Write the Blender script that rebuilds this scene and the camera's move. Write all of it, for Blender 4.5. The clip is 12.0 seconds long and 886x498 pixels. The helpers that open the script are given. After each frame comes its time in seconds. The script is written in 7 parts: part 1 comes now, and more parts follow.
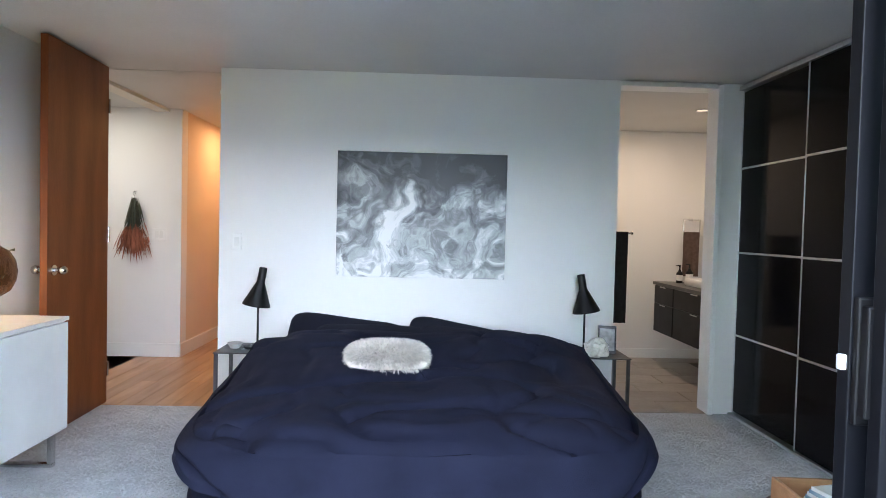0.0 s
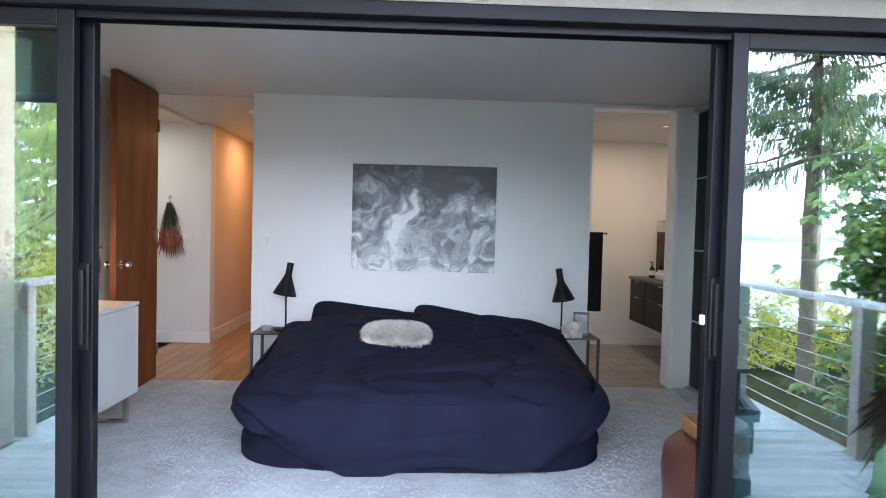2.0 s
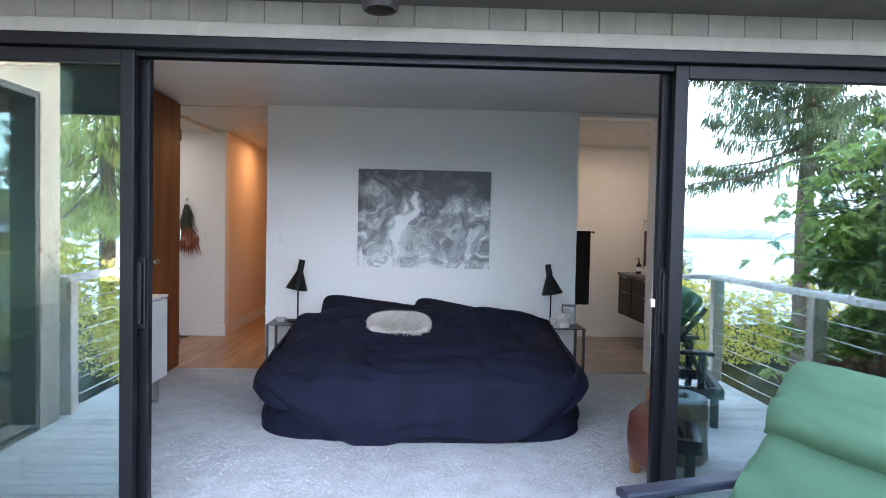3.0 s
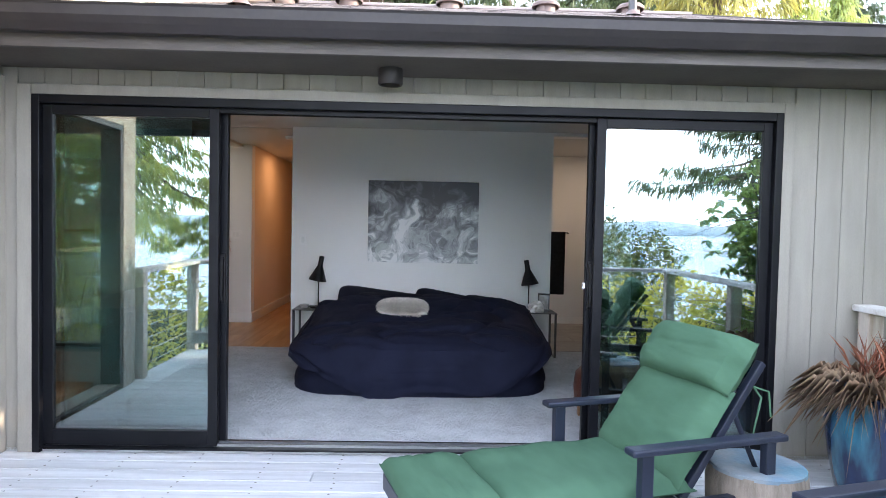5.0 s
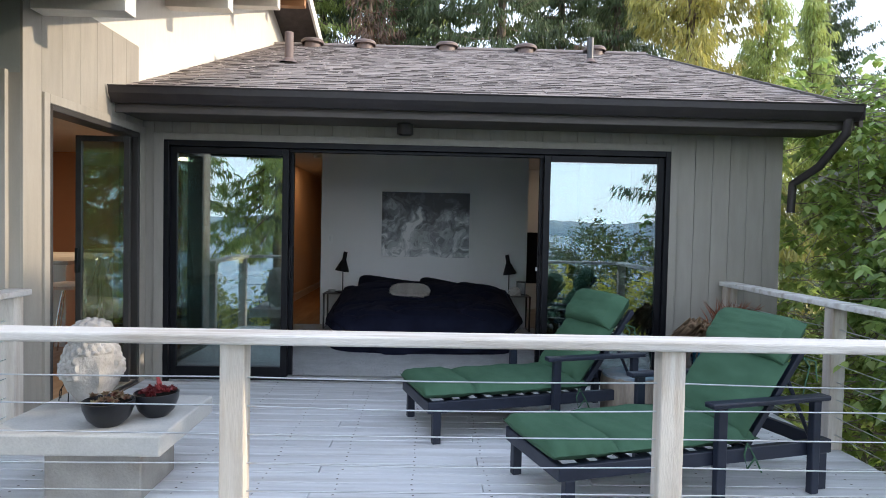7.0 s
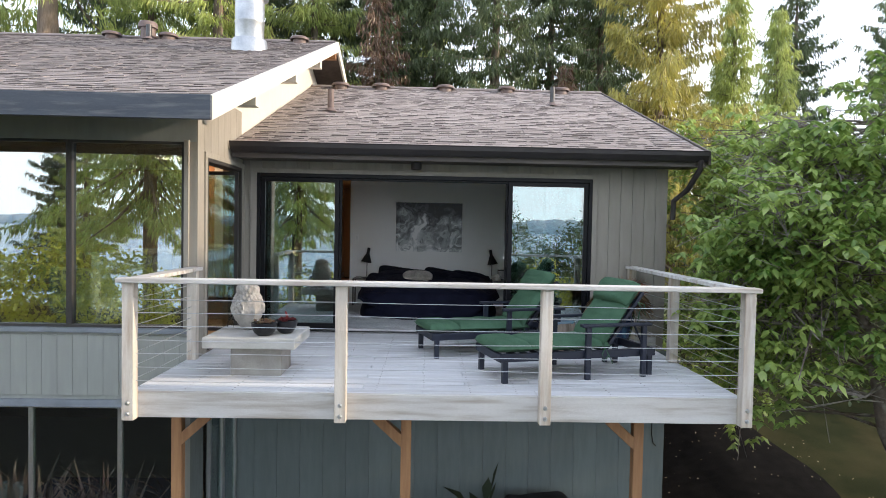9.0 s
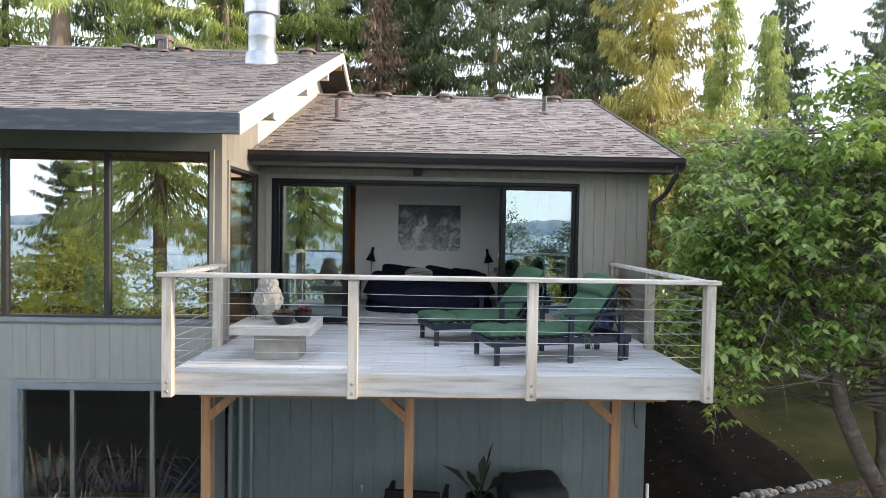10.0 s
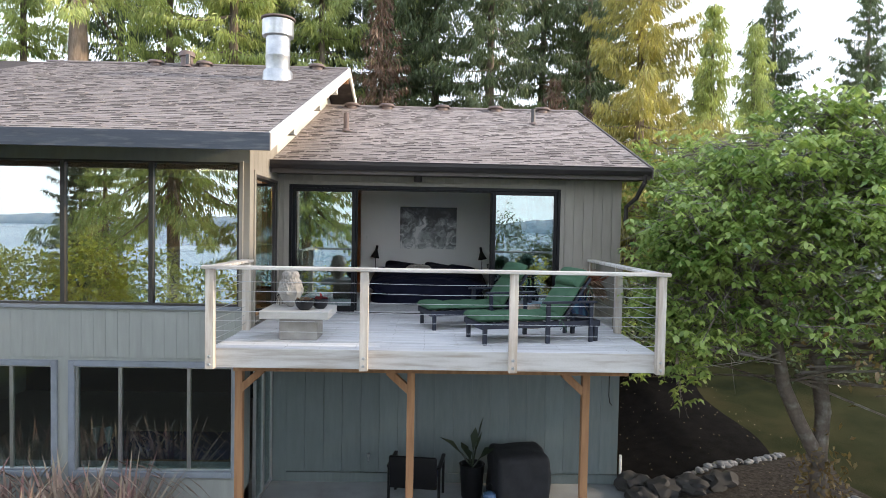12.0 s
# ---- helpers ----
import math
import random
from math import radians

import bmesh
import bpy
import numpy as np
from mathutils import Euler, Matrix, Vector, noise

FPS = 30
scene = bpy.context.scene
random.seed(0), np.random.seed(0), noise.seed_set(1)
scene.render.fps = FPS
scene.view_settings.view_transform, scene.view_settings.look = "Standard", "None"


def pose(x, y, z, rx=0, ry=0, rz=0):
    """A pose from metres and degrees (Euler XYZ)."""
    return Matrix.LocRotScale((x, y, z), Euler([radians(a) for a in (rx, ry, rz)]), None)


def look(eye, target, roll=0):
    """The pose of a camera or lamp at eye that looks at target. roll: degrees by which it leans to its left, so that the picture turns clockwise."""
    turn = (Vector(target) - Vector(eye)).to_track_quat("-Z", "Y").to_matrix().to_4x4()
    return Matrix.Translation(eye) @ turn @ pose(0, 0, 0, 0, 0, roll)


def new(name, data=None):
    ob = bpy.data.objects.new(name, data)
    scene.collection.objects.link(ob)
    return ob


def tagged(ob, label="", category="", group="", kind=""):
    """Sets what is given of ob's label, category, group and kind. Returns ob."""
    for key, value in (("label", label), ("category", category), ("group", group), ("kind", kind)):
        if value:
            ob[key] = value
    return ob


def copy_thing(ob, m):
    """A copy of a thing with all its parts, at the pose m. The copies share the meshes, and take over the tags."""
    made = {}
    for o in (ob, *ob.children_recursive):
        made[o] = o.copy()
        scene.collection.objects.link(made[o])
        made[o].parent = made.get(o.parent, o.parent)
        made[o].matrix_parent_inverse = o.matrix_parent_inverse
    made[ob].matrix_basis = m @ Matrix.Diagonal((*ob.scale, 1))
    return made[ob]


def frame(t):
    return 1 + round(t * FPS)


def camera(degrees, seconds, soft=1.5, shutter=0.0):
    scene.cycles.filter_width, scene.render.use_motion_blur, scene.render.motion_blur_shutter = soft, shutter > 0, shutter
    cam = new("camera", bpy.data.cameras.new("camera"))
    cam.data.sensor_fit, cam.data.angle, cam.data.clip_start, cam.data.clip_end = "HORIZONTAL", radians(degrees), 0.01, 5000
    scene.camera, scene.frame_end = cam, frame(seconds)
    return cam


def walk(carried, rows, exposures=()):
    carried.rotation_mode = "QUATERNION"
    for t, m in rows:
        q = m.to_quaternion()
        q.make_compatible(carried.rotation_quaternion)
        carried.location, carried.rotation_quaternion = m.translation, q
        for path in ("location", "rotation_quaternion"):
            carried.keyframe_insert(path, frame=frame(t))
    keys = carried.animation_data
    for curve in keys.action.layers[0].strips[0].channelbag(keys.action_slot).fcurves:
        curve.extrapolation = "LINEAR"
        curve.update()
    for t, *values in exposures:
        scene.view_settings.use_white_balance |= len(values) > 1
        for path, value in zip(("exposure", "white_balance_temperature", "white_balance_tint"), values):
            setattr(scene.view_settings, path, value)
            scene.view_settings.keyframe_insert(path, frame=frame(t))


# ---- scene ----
cam = camera(69.6, 12.0, soft=0.9)
PATH = [
    (0, (-0.039, -1.372, 1.293), (0.029, 0.626, 1.232), 1.4),
    (0.5, (-0.045, -1.556, 1.301), (0.025, 0.442, 1.237), 1.3),
    (1, (-0.059, -1.762, 1.299), (0.015, 0.235, 1.237), 1.4),
    (1.5, (-0.049, -1.954, 1.295), (0.018, 0.044, 1.236), 1.4),
    (2, (-0.059, -2.167, 1.31), (0.009, -0.169, 1.246), 1.4),
    (2.5, (-0.061, -2.397, 1.319), (0.007, -0.399, 1.251), 1.4),
    (3, (-0.036, -2.636, 1.309), (0.023, -0.638, 1.244), 1.2),
    (5, (-0.003, -3.767, 1.351), (0.049, -1.769, 1.279), 1.2),
    (5.5, (0.011, -4.047, 1.35), (0.058, -2.049, 1.281), 1.1),
    (6, (0.05, -4.325, 1.348), (0.088, -2.326, 1.282), 1.25),
    (6.5, (0.033, -4.891, 1.374), (0.073, -2.893, 1.3), 1.3),
    (7, (-0.02, -5.56, 1.356), (0.031, -3.562, 1.289), 1.2),
    (8.8, (-0.047, -8.085, 1.399), (-0.001, -6.086, 1.33), 1.05),
    (9, (-0.047, -8.369, 1.399), (-0.001, -6.37, 1.33), 1.1),
    (9.5, (-0.057, -8.833, 1.406), (-0.01, -6.835, 1.338), 1.0),
    (10, (-0.054, -9.13, 1.4), (-0.008, -7.131, 1.333), 1.0),
    (10.5, (-0.051, -9.437, 1.407), (-0.004, -7.439, 1.339), 1.0),
    (11, (-0.045, -9.741, 1.412), (0.001, -7.742, 1.343), 1.1),
    (11.5, (-0.056, -10.031, 1.405), (-0.008, -8.032, 1.338), 1.1),
    (12, (-0.047, -10.343, 1.417), (0.001, -8.344, 1.348), 1.1),
]
EXPOSURES = [(0, 2.68, 5900, 12), (1.5, 2.4, 5900, 14), (3.0, 2.0, 5850, 16), (5.0, 1.45, 6100, 15), (5.5, 1.03, 6100, 13), (6.0, 0.3, 6050, 11), (6.5, 0.2, 6050, 11), (7.0, -0.02, 6050, 11), (9.0, -0.06, 6450, 12), (10.0, 0.02, 6450, 12), (12.0, -0.02, 6450, 12)]
walk(cam, [(t, look(eye, target, roll)) for t, eye, target, roll in PATH], EXPOSURES)

# ---- light ----
SUN_AZ, SUN_EL = radians(94), radians(19)      # measured from +y towards +x
world = bpy.data.worlds.new("world")
scene.world = world
world.use_nodes = True
wn = world.node_tree.nodes
sky = wn.new("ShaderNodeTexSky")
sky.sky_type, sky.sun_disc = "NISHITA", False
sky.sun_elevation, sky.sun_rotation = SUN_EL, SUN_AZ
sky.air_density, sky.dust_density, sky.ozone_density = 1.0, 2.5, 1.0
haze = wn.new("ShaderNodeMix")                 # thin bright cloud over the clear sky
haze.data_type = "RGBA"
haze.inputs["Factor"].default_value = 0.55
sky_way, sky_part, low = wn.new("ShaderNodeTexCoord"), wn.new("ShaderNodeSeparateXYZ"), wn.new("ShaderNodeMapRange")
low.interpolation_type = "SMOOTHSTEP"           # haze is thickest towards the horizon, all round
low.inputs[1].default_value, low.inputs[2].default_value = 0.0, 0.65
low.inputs[3].default_value, low.inputs[4].default_value = 1.0, 0.0
tone = wn.new("ShaderNodeMix")
tone.data_type = "RGBA"
tone.inputs["A"].default_value, tone.inputs["B"].default_value = (13.0, 14.6, 17.5, 1), (31.0, 33.0, 36.0, 1)
world.node_tree.links.new(sky_way.outputs["Generated"], sky_part.inputs[0])
world.node_tree.links.new(sky_part.outputs["Z"], low.inputs[0])
world.node_tree.links.new(low.outputs[0], tone.inputs["Factor"])
world.node_tree.links.new(tone.outputs["Result"], haze.inputs["B"])
world.node_tree.links.new(sky.outputs["Color"], haze.inputs["A"])
wn["Background"].inputs["Strength"].default_value = 0.15
world.node_tree.links.new(haze.outputs["Result"], wn["Background"].inputs["Color"])
sun_data = bpy.data.lights.new("sun", "SUN")
sun_data.energy, sun_data.angle, sun_data.color = 4.6, radians(0.6), (1.0, 0.80, 0.56)
sun = new("sun", sun_data)
towards_sun = Vector((math.sin(SUN_AZ) * math.cos(SUN_EL), math.cos(SUN_AZ) * math.cos(SUN_EL), math.sin(SUN_EL)))
sun.matrix_world = look(towards_sun * 60, (0, 0, 0))


def lamp_area(name, place, target, w, h, watts, colour):
    data = bpy.data.lights.new(name, "AREA")
    data.shape, data.size, data.size_y, data.energy, data.color = "RECTANGLE", w, h, watts, colour
    ob = new(name, data)
    ob.matrix_world = look(place, target)
    return ob


def lamp_point(name, place, watts, colour, radius=0.05):
    data = bpy.data.lights.new(name, "POINT")
    data.energy, data.color, data.shadow_soft_size = watts, colour, radius
    ob = new(name, data)
    ob.location = place
    return ob


lamp_area("hall_ceiling_light", (-1.88, 5.75, 2.36), (-1.88, 5.75, 0), 0.3, 0.3, 2.5, (1.0, 0.50, 0.2))
lamp_area("bathroom_downlight", (2.1, 4.3, 2.34), (2.1, 4.3, 0), 0.25, 0.25, 2.2, (1.0, 0.72, 0.48))
# Added fill with no known fixture, to whiten the hall wall.
lamp_area("hall_entry_fill", (-3.0, 4.05, 2.36), (-3.0, 4.05, 0), 0.25, 0.25, 2.0, (1.0, 0.9, 0.72))
# Added lamp, no kitchen fixture seen: lifts the room behind the open door.
lamp_area("kitchen_fill", (-4.4, 2.7, 2.48), (-4.4, 2.7, 0), 0.6, 0.6, 30, (1.0, 0.66, 0.38))


# ---- materials ----
def surf(name, c1, c2=None, scale=6.0, rough=0.6, bump=0.15, bscale=60.0, metal=0.0, stretch=(1, 1, 1), rand=0.0, island=0.0, spec=0.4, dirt=None, dirt_scale=1.5, dirt_amount=0.5, coat=0.0):
    """Two tones of coarse noise, fine grain, optional stains, relief; rand/island: tone steps from piece to piece."""
    m = bpy.data.materials.new(name)
    m.use_nodes = True
    t, n = m.node_tree, m.node_tree.nodes
    b = n["Principled BSDF"]
    c2 = c2 or tuple(0.8 * v for v in c1)
    tc, mp, oi = n.new("ShaderNodeTexCoord"), n.new("ShaderNodeMapping"), n.new("ShaderNodeObjectInfo")
    mp.inputs["Scale"].default_value = stretch
    off = n.new("ShaderNodeVectorMath")
    off.operation = "MULTIPLY"
    off.inputs[1].default_value = (37, 53, 71)
    comb = n.new("ShaderNodeCombineXYZ")
    for k in range(3):
        t.links.new(oi.outputs["Random"], comb.inputs[k])
    t.links.new(comb.outputs[0], off.inputs[0])
    t.links.new(off.outputs[0], mp.inputs["Location"])
    t.links.new(tc.outputs["Object"], mp.inputs["Vector"])
    n1, n2 = n.new("ShaderNodeTexNoise"), n.new("ShaderNodeTexNoise")
    n1.inputs["Scale"].default_value, n1.inputs["Detail"].default_value = scale, 5
    n2.inputs["Scale"].default_value, n2.inputs["Detail"].default_value = bscale, 4
    for q in (n1, n2):
        t.links.new(mp.outputs[0], q.inputs["Vector"])
    ramp = n.new("ShaderNodeMapRange")
    ramp.inputs[1].default_value, ramp.inputs[2].default_value = 0.32, 0.68
    t.links.new(n1.outputs["Fac"], ramp.inputs[0])
    mix = n.new("ShaderNodeMix")
    mix.data_type = "RGBA"
    mix.inputs["A"].default_value, mix.inputs["B"].default_value = (*c1, 1), (*c2, 1)
    t.links.new(ramp.outputs[0], mix.inputs["Factor"])
    colour = mix.outputs["Result"]
    if dirt:
        n3, r3, m3 = n.new("ShaderNodeTexNoise"), n.new("ShaderNodeMapRange"), n.new("ShaderNodeMix")
        n3.inputs["Scale"].default_value, n3.inputs["Detail"].default_value = dirt_scale, 8
        r3.inputs[1].default_value, r3.inputs[2].default_value, r3.inputs[4].default_value = 0.5, 0.75, dirt_amount
        m3.data_type = "RGBA"
        m3.inputs["B"].default_value = (*dirt, 1)
        t.links.new(mp.outputs[0], n3.inputs["Vector"])
        t.links.new(n3.outputs["Fac"], r3.inputs[0])
        t.links.new(r3.outputs[0], m3.inputs["Factor"])
        t.links.new(colour, m3.inputs["A"])
        colour = m3.outputs["Result"]
    hsv = n.new("ShaderNodeHueSaturation")
    t.links.new(colour, hsv.inputs["Color"])
    val = n.new("ShaderNodeMath")
    val.operation = "MULTIPLY_ADD"
    val.inputs[1].default_value, val.inputs[2].default_value = 0.3, 0.85
    t.links.new(n2.outputs["Fac"], val.inputs[0])
    last = val.outputs[0]
    for amount, source in ((rand, oi.outputs["Random"]), (island, None)):
        if amount:
            if source is None:
                source = n.new("ShaderNodeNewGeometry").outputs["Random Per Island"]
            step, mul = n.new("ShaderNodeMapRange"), n.new("ShaderNodeMath")
            step.inputs[3].default_value, step.inputs[4].default_value = 1 - amount, 1 + amount
            mul.operation = "MULTIPLY"
            t.links.new(source, step.inputs[0])
            t.links.new(step.outputs[0], mul.inputs[0])
            t.links.new(last, mul.inputs[1])
            last = mul.outputs[0]
    t.links.new(last, hsv.inputs["Value"])
    t.links.new(hsv.outputs[0], b.inputs["Base Color"])
    rr = n.new("ShaderNodeMapRange")
    rr.inputs[3].default_value, rr.inputs[4].default_value = max(0.02, rough - 0.08), min(1, rough + 0.08)
    t.links.new(n1.outputs["Fac"], rr.inputs[0])
    t.links.new(rr.outputs[0], b.inputs["Roughness"])
    b.inputs["Metallic"].default_value = metal
    b.inputs["Specular IOR Level"].default_value = spec
    b.inputs["Coat Weight"].default_value = coat
    if bump:
        bp = n.new("ShaderNodeBump")
        bp.inputs["Strength"].default_value, bp.inputs["Distance"].default_value = bump, 0.01
        t.links.new(n2.outputs["Fac"], bp.inputs["Height"])
        t.links.new(bp.outputs[0], b.inputs["Normal"])
    return m


def leafy(name, c1, c2, through_light=0.4, scale=0.6):
    """Leaf: two greens by patch and by leaf, lets light through."""
    m = bpy.data.materials.new(name)
    m.use_nodes = True
    t, n = m.node_tree, m.node_tree.nodes
    n.remove(n["Principled BSDF"])
    geo, nz, tc = n.new("ShaderNodeNewGeometry"), n.new("ShaderNodeTexNoise"), n.new("ShaderNodeTexCoord")
    nz.inputs["Scale"].default_value = scale
    t.links.new(tc.outputs["Object"], nz.inputs["Vector"])
    add = n.new("ShaderNodeMath")
    add.operation = "MULTIPLY_ADD"
    add.inputs[1].default_value = 0.55
    sub = n.new("ShaderNodeMath")
    sub.operation = "MULTIPLY_ADD"
    sub.inputs[1].default_value, sub.inputs[2].default_value = 1.6, -0.55
    t.links.new(geo.outputs["Random Per Island"], add.inputs[0])
    t.links.new(nz.outputs["Fac"], sub.inputs[0])
    t.links.new(sub.outputs[0], add.inputs[2])
    mix = n.new("ShaderNodeMix")
    mix.data_type = "RGBA"
    mix.inputs["A"].default_value, mix.inputs["B"].default_value = (*c1, 1), (*c2, 1)
    t.links.new(add.outputs[0], mix.inputs["Factor"])
    d, tr, gl, ms, mg = (n.new("ShaderNodeBsdf" + k) for k in ("Diffuse", "Translucent", "Glossy", "Diffuse", "Diffuse"))
    n.remove(ms), n.remove(mg)
    ms, mg = n.new("ShaderNodeMixShader"), n.new("ShaderNodeMixShader")
    ms.inputs[0].default_value, mg.inputs[0].default_value = through_light, 0.06
    gl.inputs["Roughness"].default_value = 0.4
    t.links.new(mix.outputs["Result"], d.inputs["Color"])
    t.links.new(mix.outputs["Result"], tr.inputs["Color"])
    t.links.new(d.outputs[0], ms.inputs[1])
    t.links.new(tr.outputs[0], ms.inputs[2])
    t.links.new(ms.outputs[0], mg.inputs[1])
    t.links.new(gl.outputs[0], mg.inputs[2])
    t.links.new(mg.outputs[0], n["Material Output"].inputs["Surface"])
    return m


def glassy(name, tint=(0.86, 0.93, 0.92), mirror=0.05, rough=0.0):
    """Thin window glass: clear, with a mirror that grows from its head-on share towards grazing angles."""
    m = bpy.data.materials.new(name)
    m.use_nodes = True
    t, n = m.node_tree, m.node_tree.nodes
    n.remove(n["Principled BSDF"])
    tr, gl, lw, ms = n.new("ShaderNodeBsdfTransparent"), n.new("ShaderNodeBsdfGlossy"), n.new("ShaderNodeLayerWeight"), n.new("ShaderNodeMixShader")
    tr.inputs["Color"].default_value = (*tint, 1)
    gl.inputs["Roughness"].default_value = rough
    gl.inputs["Color"].default_value = (0.95, 1.0, 1.0, 1)
    lw.inputs["Blend"].default_value = 0.5
    steep, share = n.new("ShaderNodeMath"), n.new("ShaderNodeMath")
    steep.operation, share.operation = "POWER", "MULTIPLY_ADD"
    steep.inputs[1].default_value = 5.0
    share.inputs[1].default_value, share.inputs[2].default_value = 1 - mirror, mirror
    t.links.new(lw.outputs["Facing"], steep.inputs[0])
    t.links.new(steep.outputs[0], share.inputs[0])
    t.links.new(share.outputs[0], ms.inputs[0])
    t.links.new(tr.outputs[0], ms.inputs[1])
    t.links.new(gl.outputs[0], ms.inputs[2])
    t.links.new(ms.outputs[0], n["Material Output"].inputs["Surface"])
    return m


def glow(name, colour, strength):
    m = bpy.data.materials.new(name)
    m.use_nodes = True
    b = m.node_tree.nodes["Principled BSDF"]
    b.inputs["Base Color"].default_value = (*colour, 1)
    b.inputs["Emission Color"].default_value = (*colour, 1)
    b.inputs["Emission Strength"].default_value = strength
    return m


def marbled_paint():
    """Poured greys: dark top corner, pale swirls below."""
    m = bpy.data.materials.new("poured_grey_paint")
    m.use_nodes = True
    t, n = m.node_tree, m.node_tree.nodes
    tc = n.new("ShaderNodeTexCoord")
    warp, warp2 = n.new("ShaderNodeTexNoise"), n.new("ShaderNodeTexNoise")
    warp.inputs["Scale"].default_value, warp.inputs["Detail"].default_value = 1.9, 3
    warp2.inputs["Scale"].default_value, warp2.inputs["Detail"].default_value = 5.0, 6
    t.links.new(tc.outputs["Object"], warp.inputs["Vector"])

    def shifted(source, tex, amount):
        sub, mul, add = (n.new("ShaderNodeVectorMath") for _ in range(3))
        sub.operation, mul.operation, add.operation = "SUBTRACT", "SCALE", "ADD"
        sub.inputs[1].default_value = (0.5, 0.5, 0.5)
        mul.inputs["Scale"].default_value = amount
        t.links.new(tex.outputs["Color"], sub.inputs[0])
        t.links.new(sub.outputs[0], mul.inputs[0])
        t.links.new(mul.outputs[0], add.inputs[0])
        t.links.new(source, add.inputs[1])
        return add.outputs[0]

    v1 = shifted(tc.outputs["Object"], warp, 1.3)
    t.links.new(v1, warp2.inputs["Vector"])
    v2 = shifted(v1, warp2, 0.35)
    body, vein = n.new("ShaderNodeTexNoise"), n.new("ShaderNodeTexNoise")
    body.inputs["Scale"].default_value, body.inputs["Detail"].default_value = 2.2, 5
    vein.inputs["Scale"].default_value, vein.inputs["Detail"].default_value, vein.inputs["Roughness"].default_value = 4.5, 9, 0.62
    t.links.new(v2, body.inputs["Vector"])
    t.links.new(v2, vein.inputs["Vector"])
    sep = n.new("ShaderNodeSeparateXYZ")
    t.links.new(v1, sep.inputs[0])
    grad = n.new("ShaderNodeMath")          # paler downwards, darker to the top
    grad.operation = "MULTIPLY_ADD"
    grad.inputs[1].default_value, grad.inputs[2].default_value = -0.55, 0.02
    t.links.new(sep.outputs["Z"], grad.inputs[0])
    side = n.new("ShaderNodeMath")
    side.operation = "MULTIPLY_ADD"
    side.inputs[1].default_value = -0.10
    t.links.new(sep.outputs["X"], side.inputs[0])
    t.links.new(grad.outputs[0], side.inputs[2])
    a1 = n.new("ShaderNodeMath")
    a1.operation = "MULTIPLY_ADD"
    a1.inputs[1].default_value = 0.75
    t.links.new(body.outputs["Fac"], a1.inputs[0])
    t.links.new(side.outputs[0], a1.inputs[2])
    a2 = n.new("ShaderNodeMath")
    a2.operation = "MULTIPLY_ADD"
    a2.inputs[1].default_value = 0.72
    t.links.new(vein.outputs["Fac"], a2.inputs[0])
    t.links.new(a1.outputs[0], a2.inputs[2])
    ramp = n.new("ShaderNodeValToRGB")
    stops = ((0.55, (0.015, 0.016, 0.019)), (0.68, (0.09, 0.095, 0.105)), (0.78, (0.2, 0.21, 0.22)), (0.87, (0.4, 0.43, 0.44)), (0.98, (0.75, 0.76, 0.76)))
    for k, (p, c) in enumerate(stops):
        e = ramp.color_ramp.elements[k] if k < 2 else ramp.color_ramp.elements.new(p)
        e.position, e.color = p, (*c, 1)
    t.links.new(a2.outputs[0], ramp.inputs[0])
    b = n["Principled BSDF"]
    b.inputs["Roughness"].default_value = 0.42
    t.links.new(ramp.outputs[0], b.inputs["Base Color"])
    return m


SIDING = surf("grey_siding_paint", (0.325, 0.303, 0.262), (0.29, 0.27, 0.234), 3, 0.62, 0.12, 90, stretch=(6, 6, 1), rand=0.06, dirt=(0.23, 0.215, 0.185), dirt_scale=0.8, dirt_amount=0.35)
SIDING_PALE = surf("pale_grey_green_siding_paint", (0.34, 0.36, 0.34), (0.31, 0.33, 0.31), 3, 0.6, 0.12, 90, stretch=(6, 6, 1), rand=0.02, dirt=(0.24, 0.25, 0.23), dirt_scale=0.8, dirt_amount=0.35)
SIDING_BLUE = surf("blue_grey_siding_paint", (0.15, 0.185, 0.19), (0.13, 0.165, 0.17), 3, 0.6, 0.12, 90, stretch=(6, 6, 1), rand=0.07, dirt=(0.09, 0.11, 0.11), dirt_scale=0.8, dirt_amount=0.4)
CREAM = surf("cream_gable_paint", (0.72, 0.69, 0.62), (0.68, 0.65, 0.58), 3, 0.6, 0.1, 80, stretch=(6, 6, 1), rand=0.03)
TRIM_BLUE = surf("blue_grey_trim_paint", (0.26, 0.29, 0.33), (0.22, 0.25, 0.29), 4, 0.5, 0.1, 60, dirt=(0.12, 0.13, 0.14), dirt_scale=3)
BLACK_FRAME = surf("black_aluminium", (0.006, 0.0065, 0.009), (0.004, 0.0045, 0.0065), 5, 0.42, 0.02, 120, spec=0.22)
BRONZE = surf("dark_bronze_frame", (0.05, 0.047, 0.045), (0.04, 0.038, 0.036), 5, 0.42, 0.02, 120)
GUTTER = surf("brown_grey_gutter_paint", (0.042, 0.036, 0.036), (0.033, 0.029, 0.03), 4, 0.45, 0.05, 50, dirt=(0.07, 0.06, 0.055), dirt_scale=4)
FASCIA = surf("grey_brown_fascia_wood", (0.115, 0.1, 0.092), (0.095, 0.084, 0.078), 3, 0.6, 0.2, 70, stretch=(0.5, 5, 5), dirt=(0.19, 0.165, 0.15), dirt_scale=5, dirt_amount=0.4)
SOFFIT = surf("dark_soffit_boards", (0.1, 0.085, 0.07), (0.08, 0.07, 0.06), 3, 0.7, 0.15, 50)
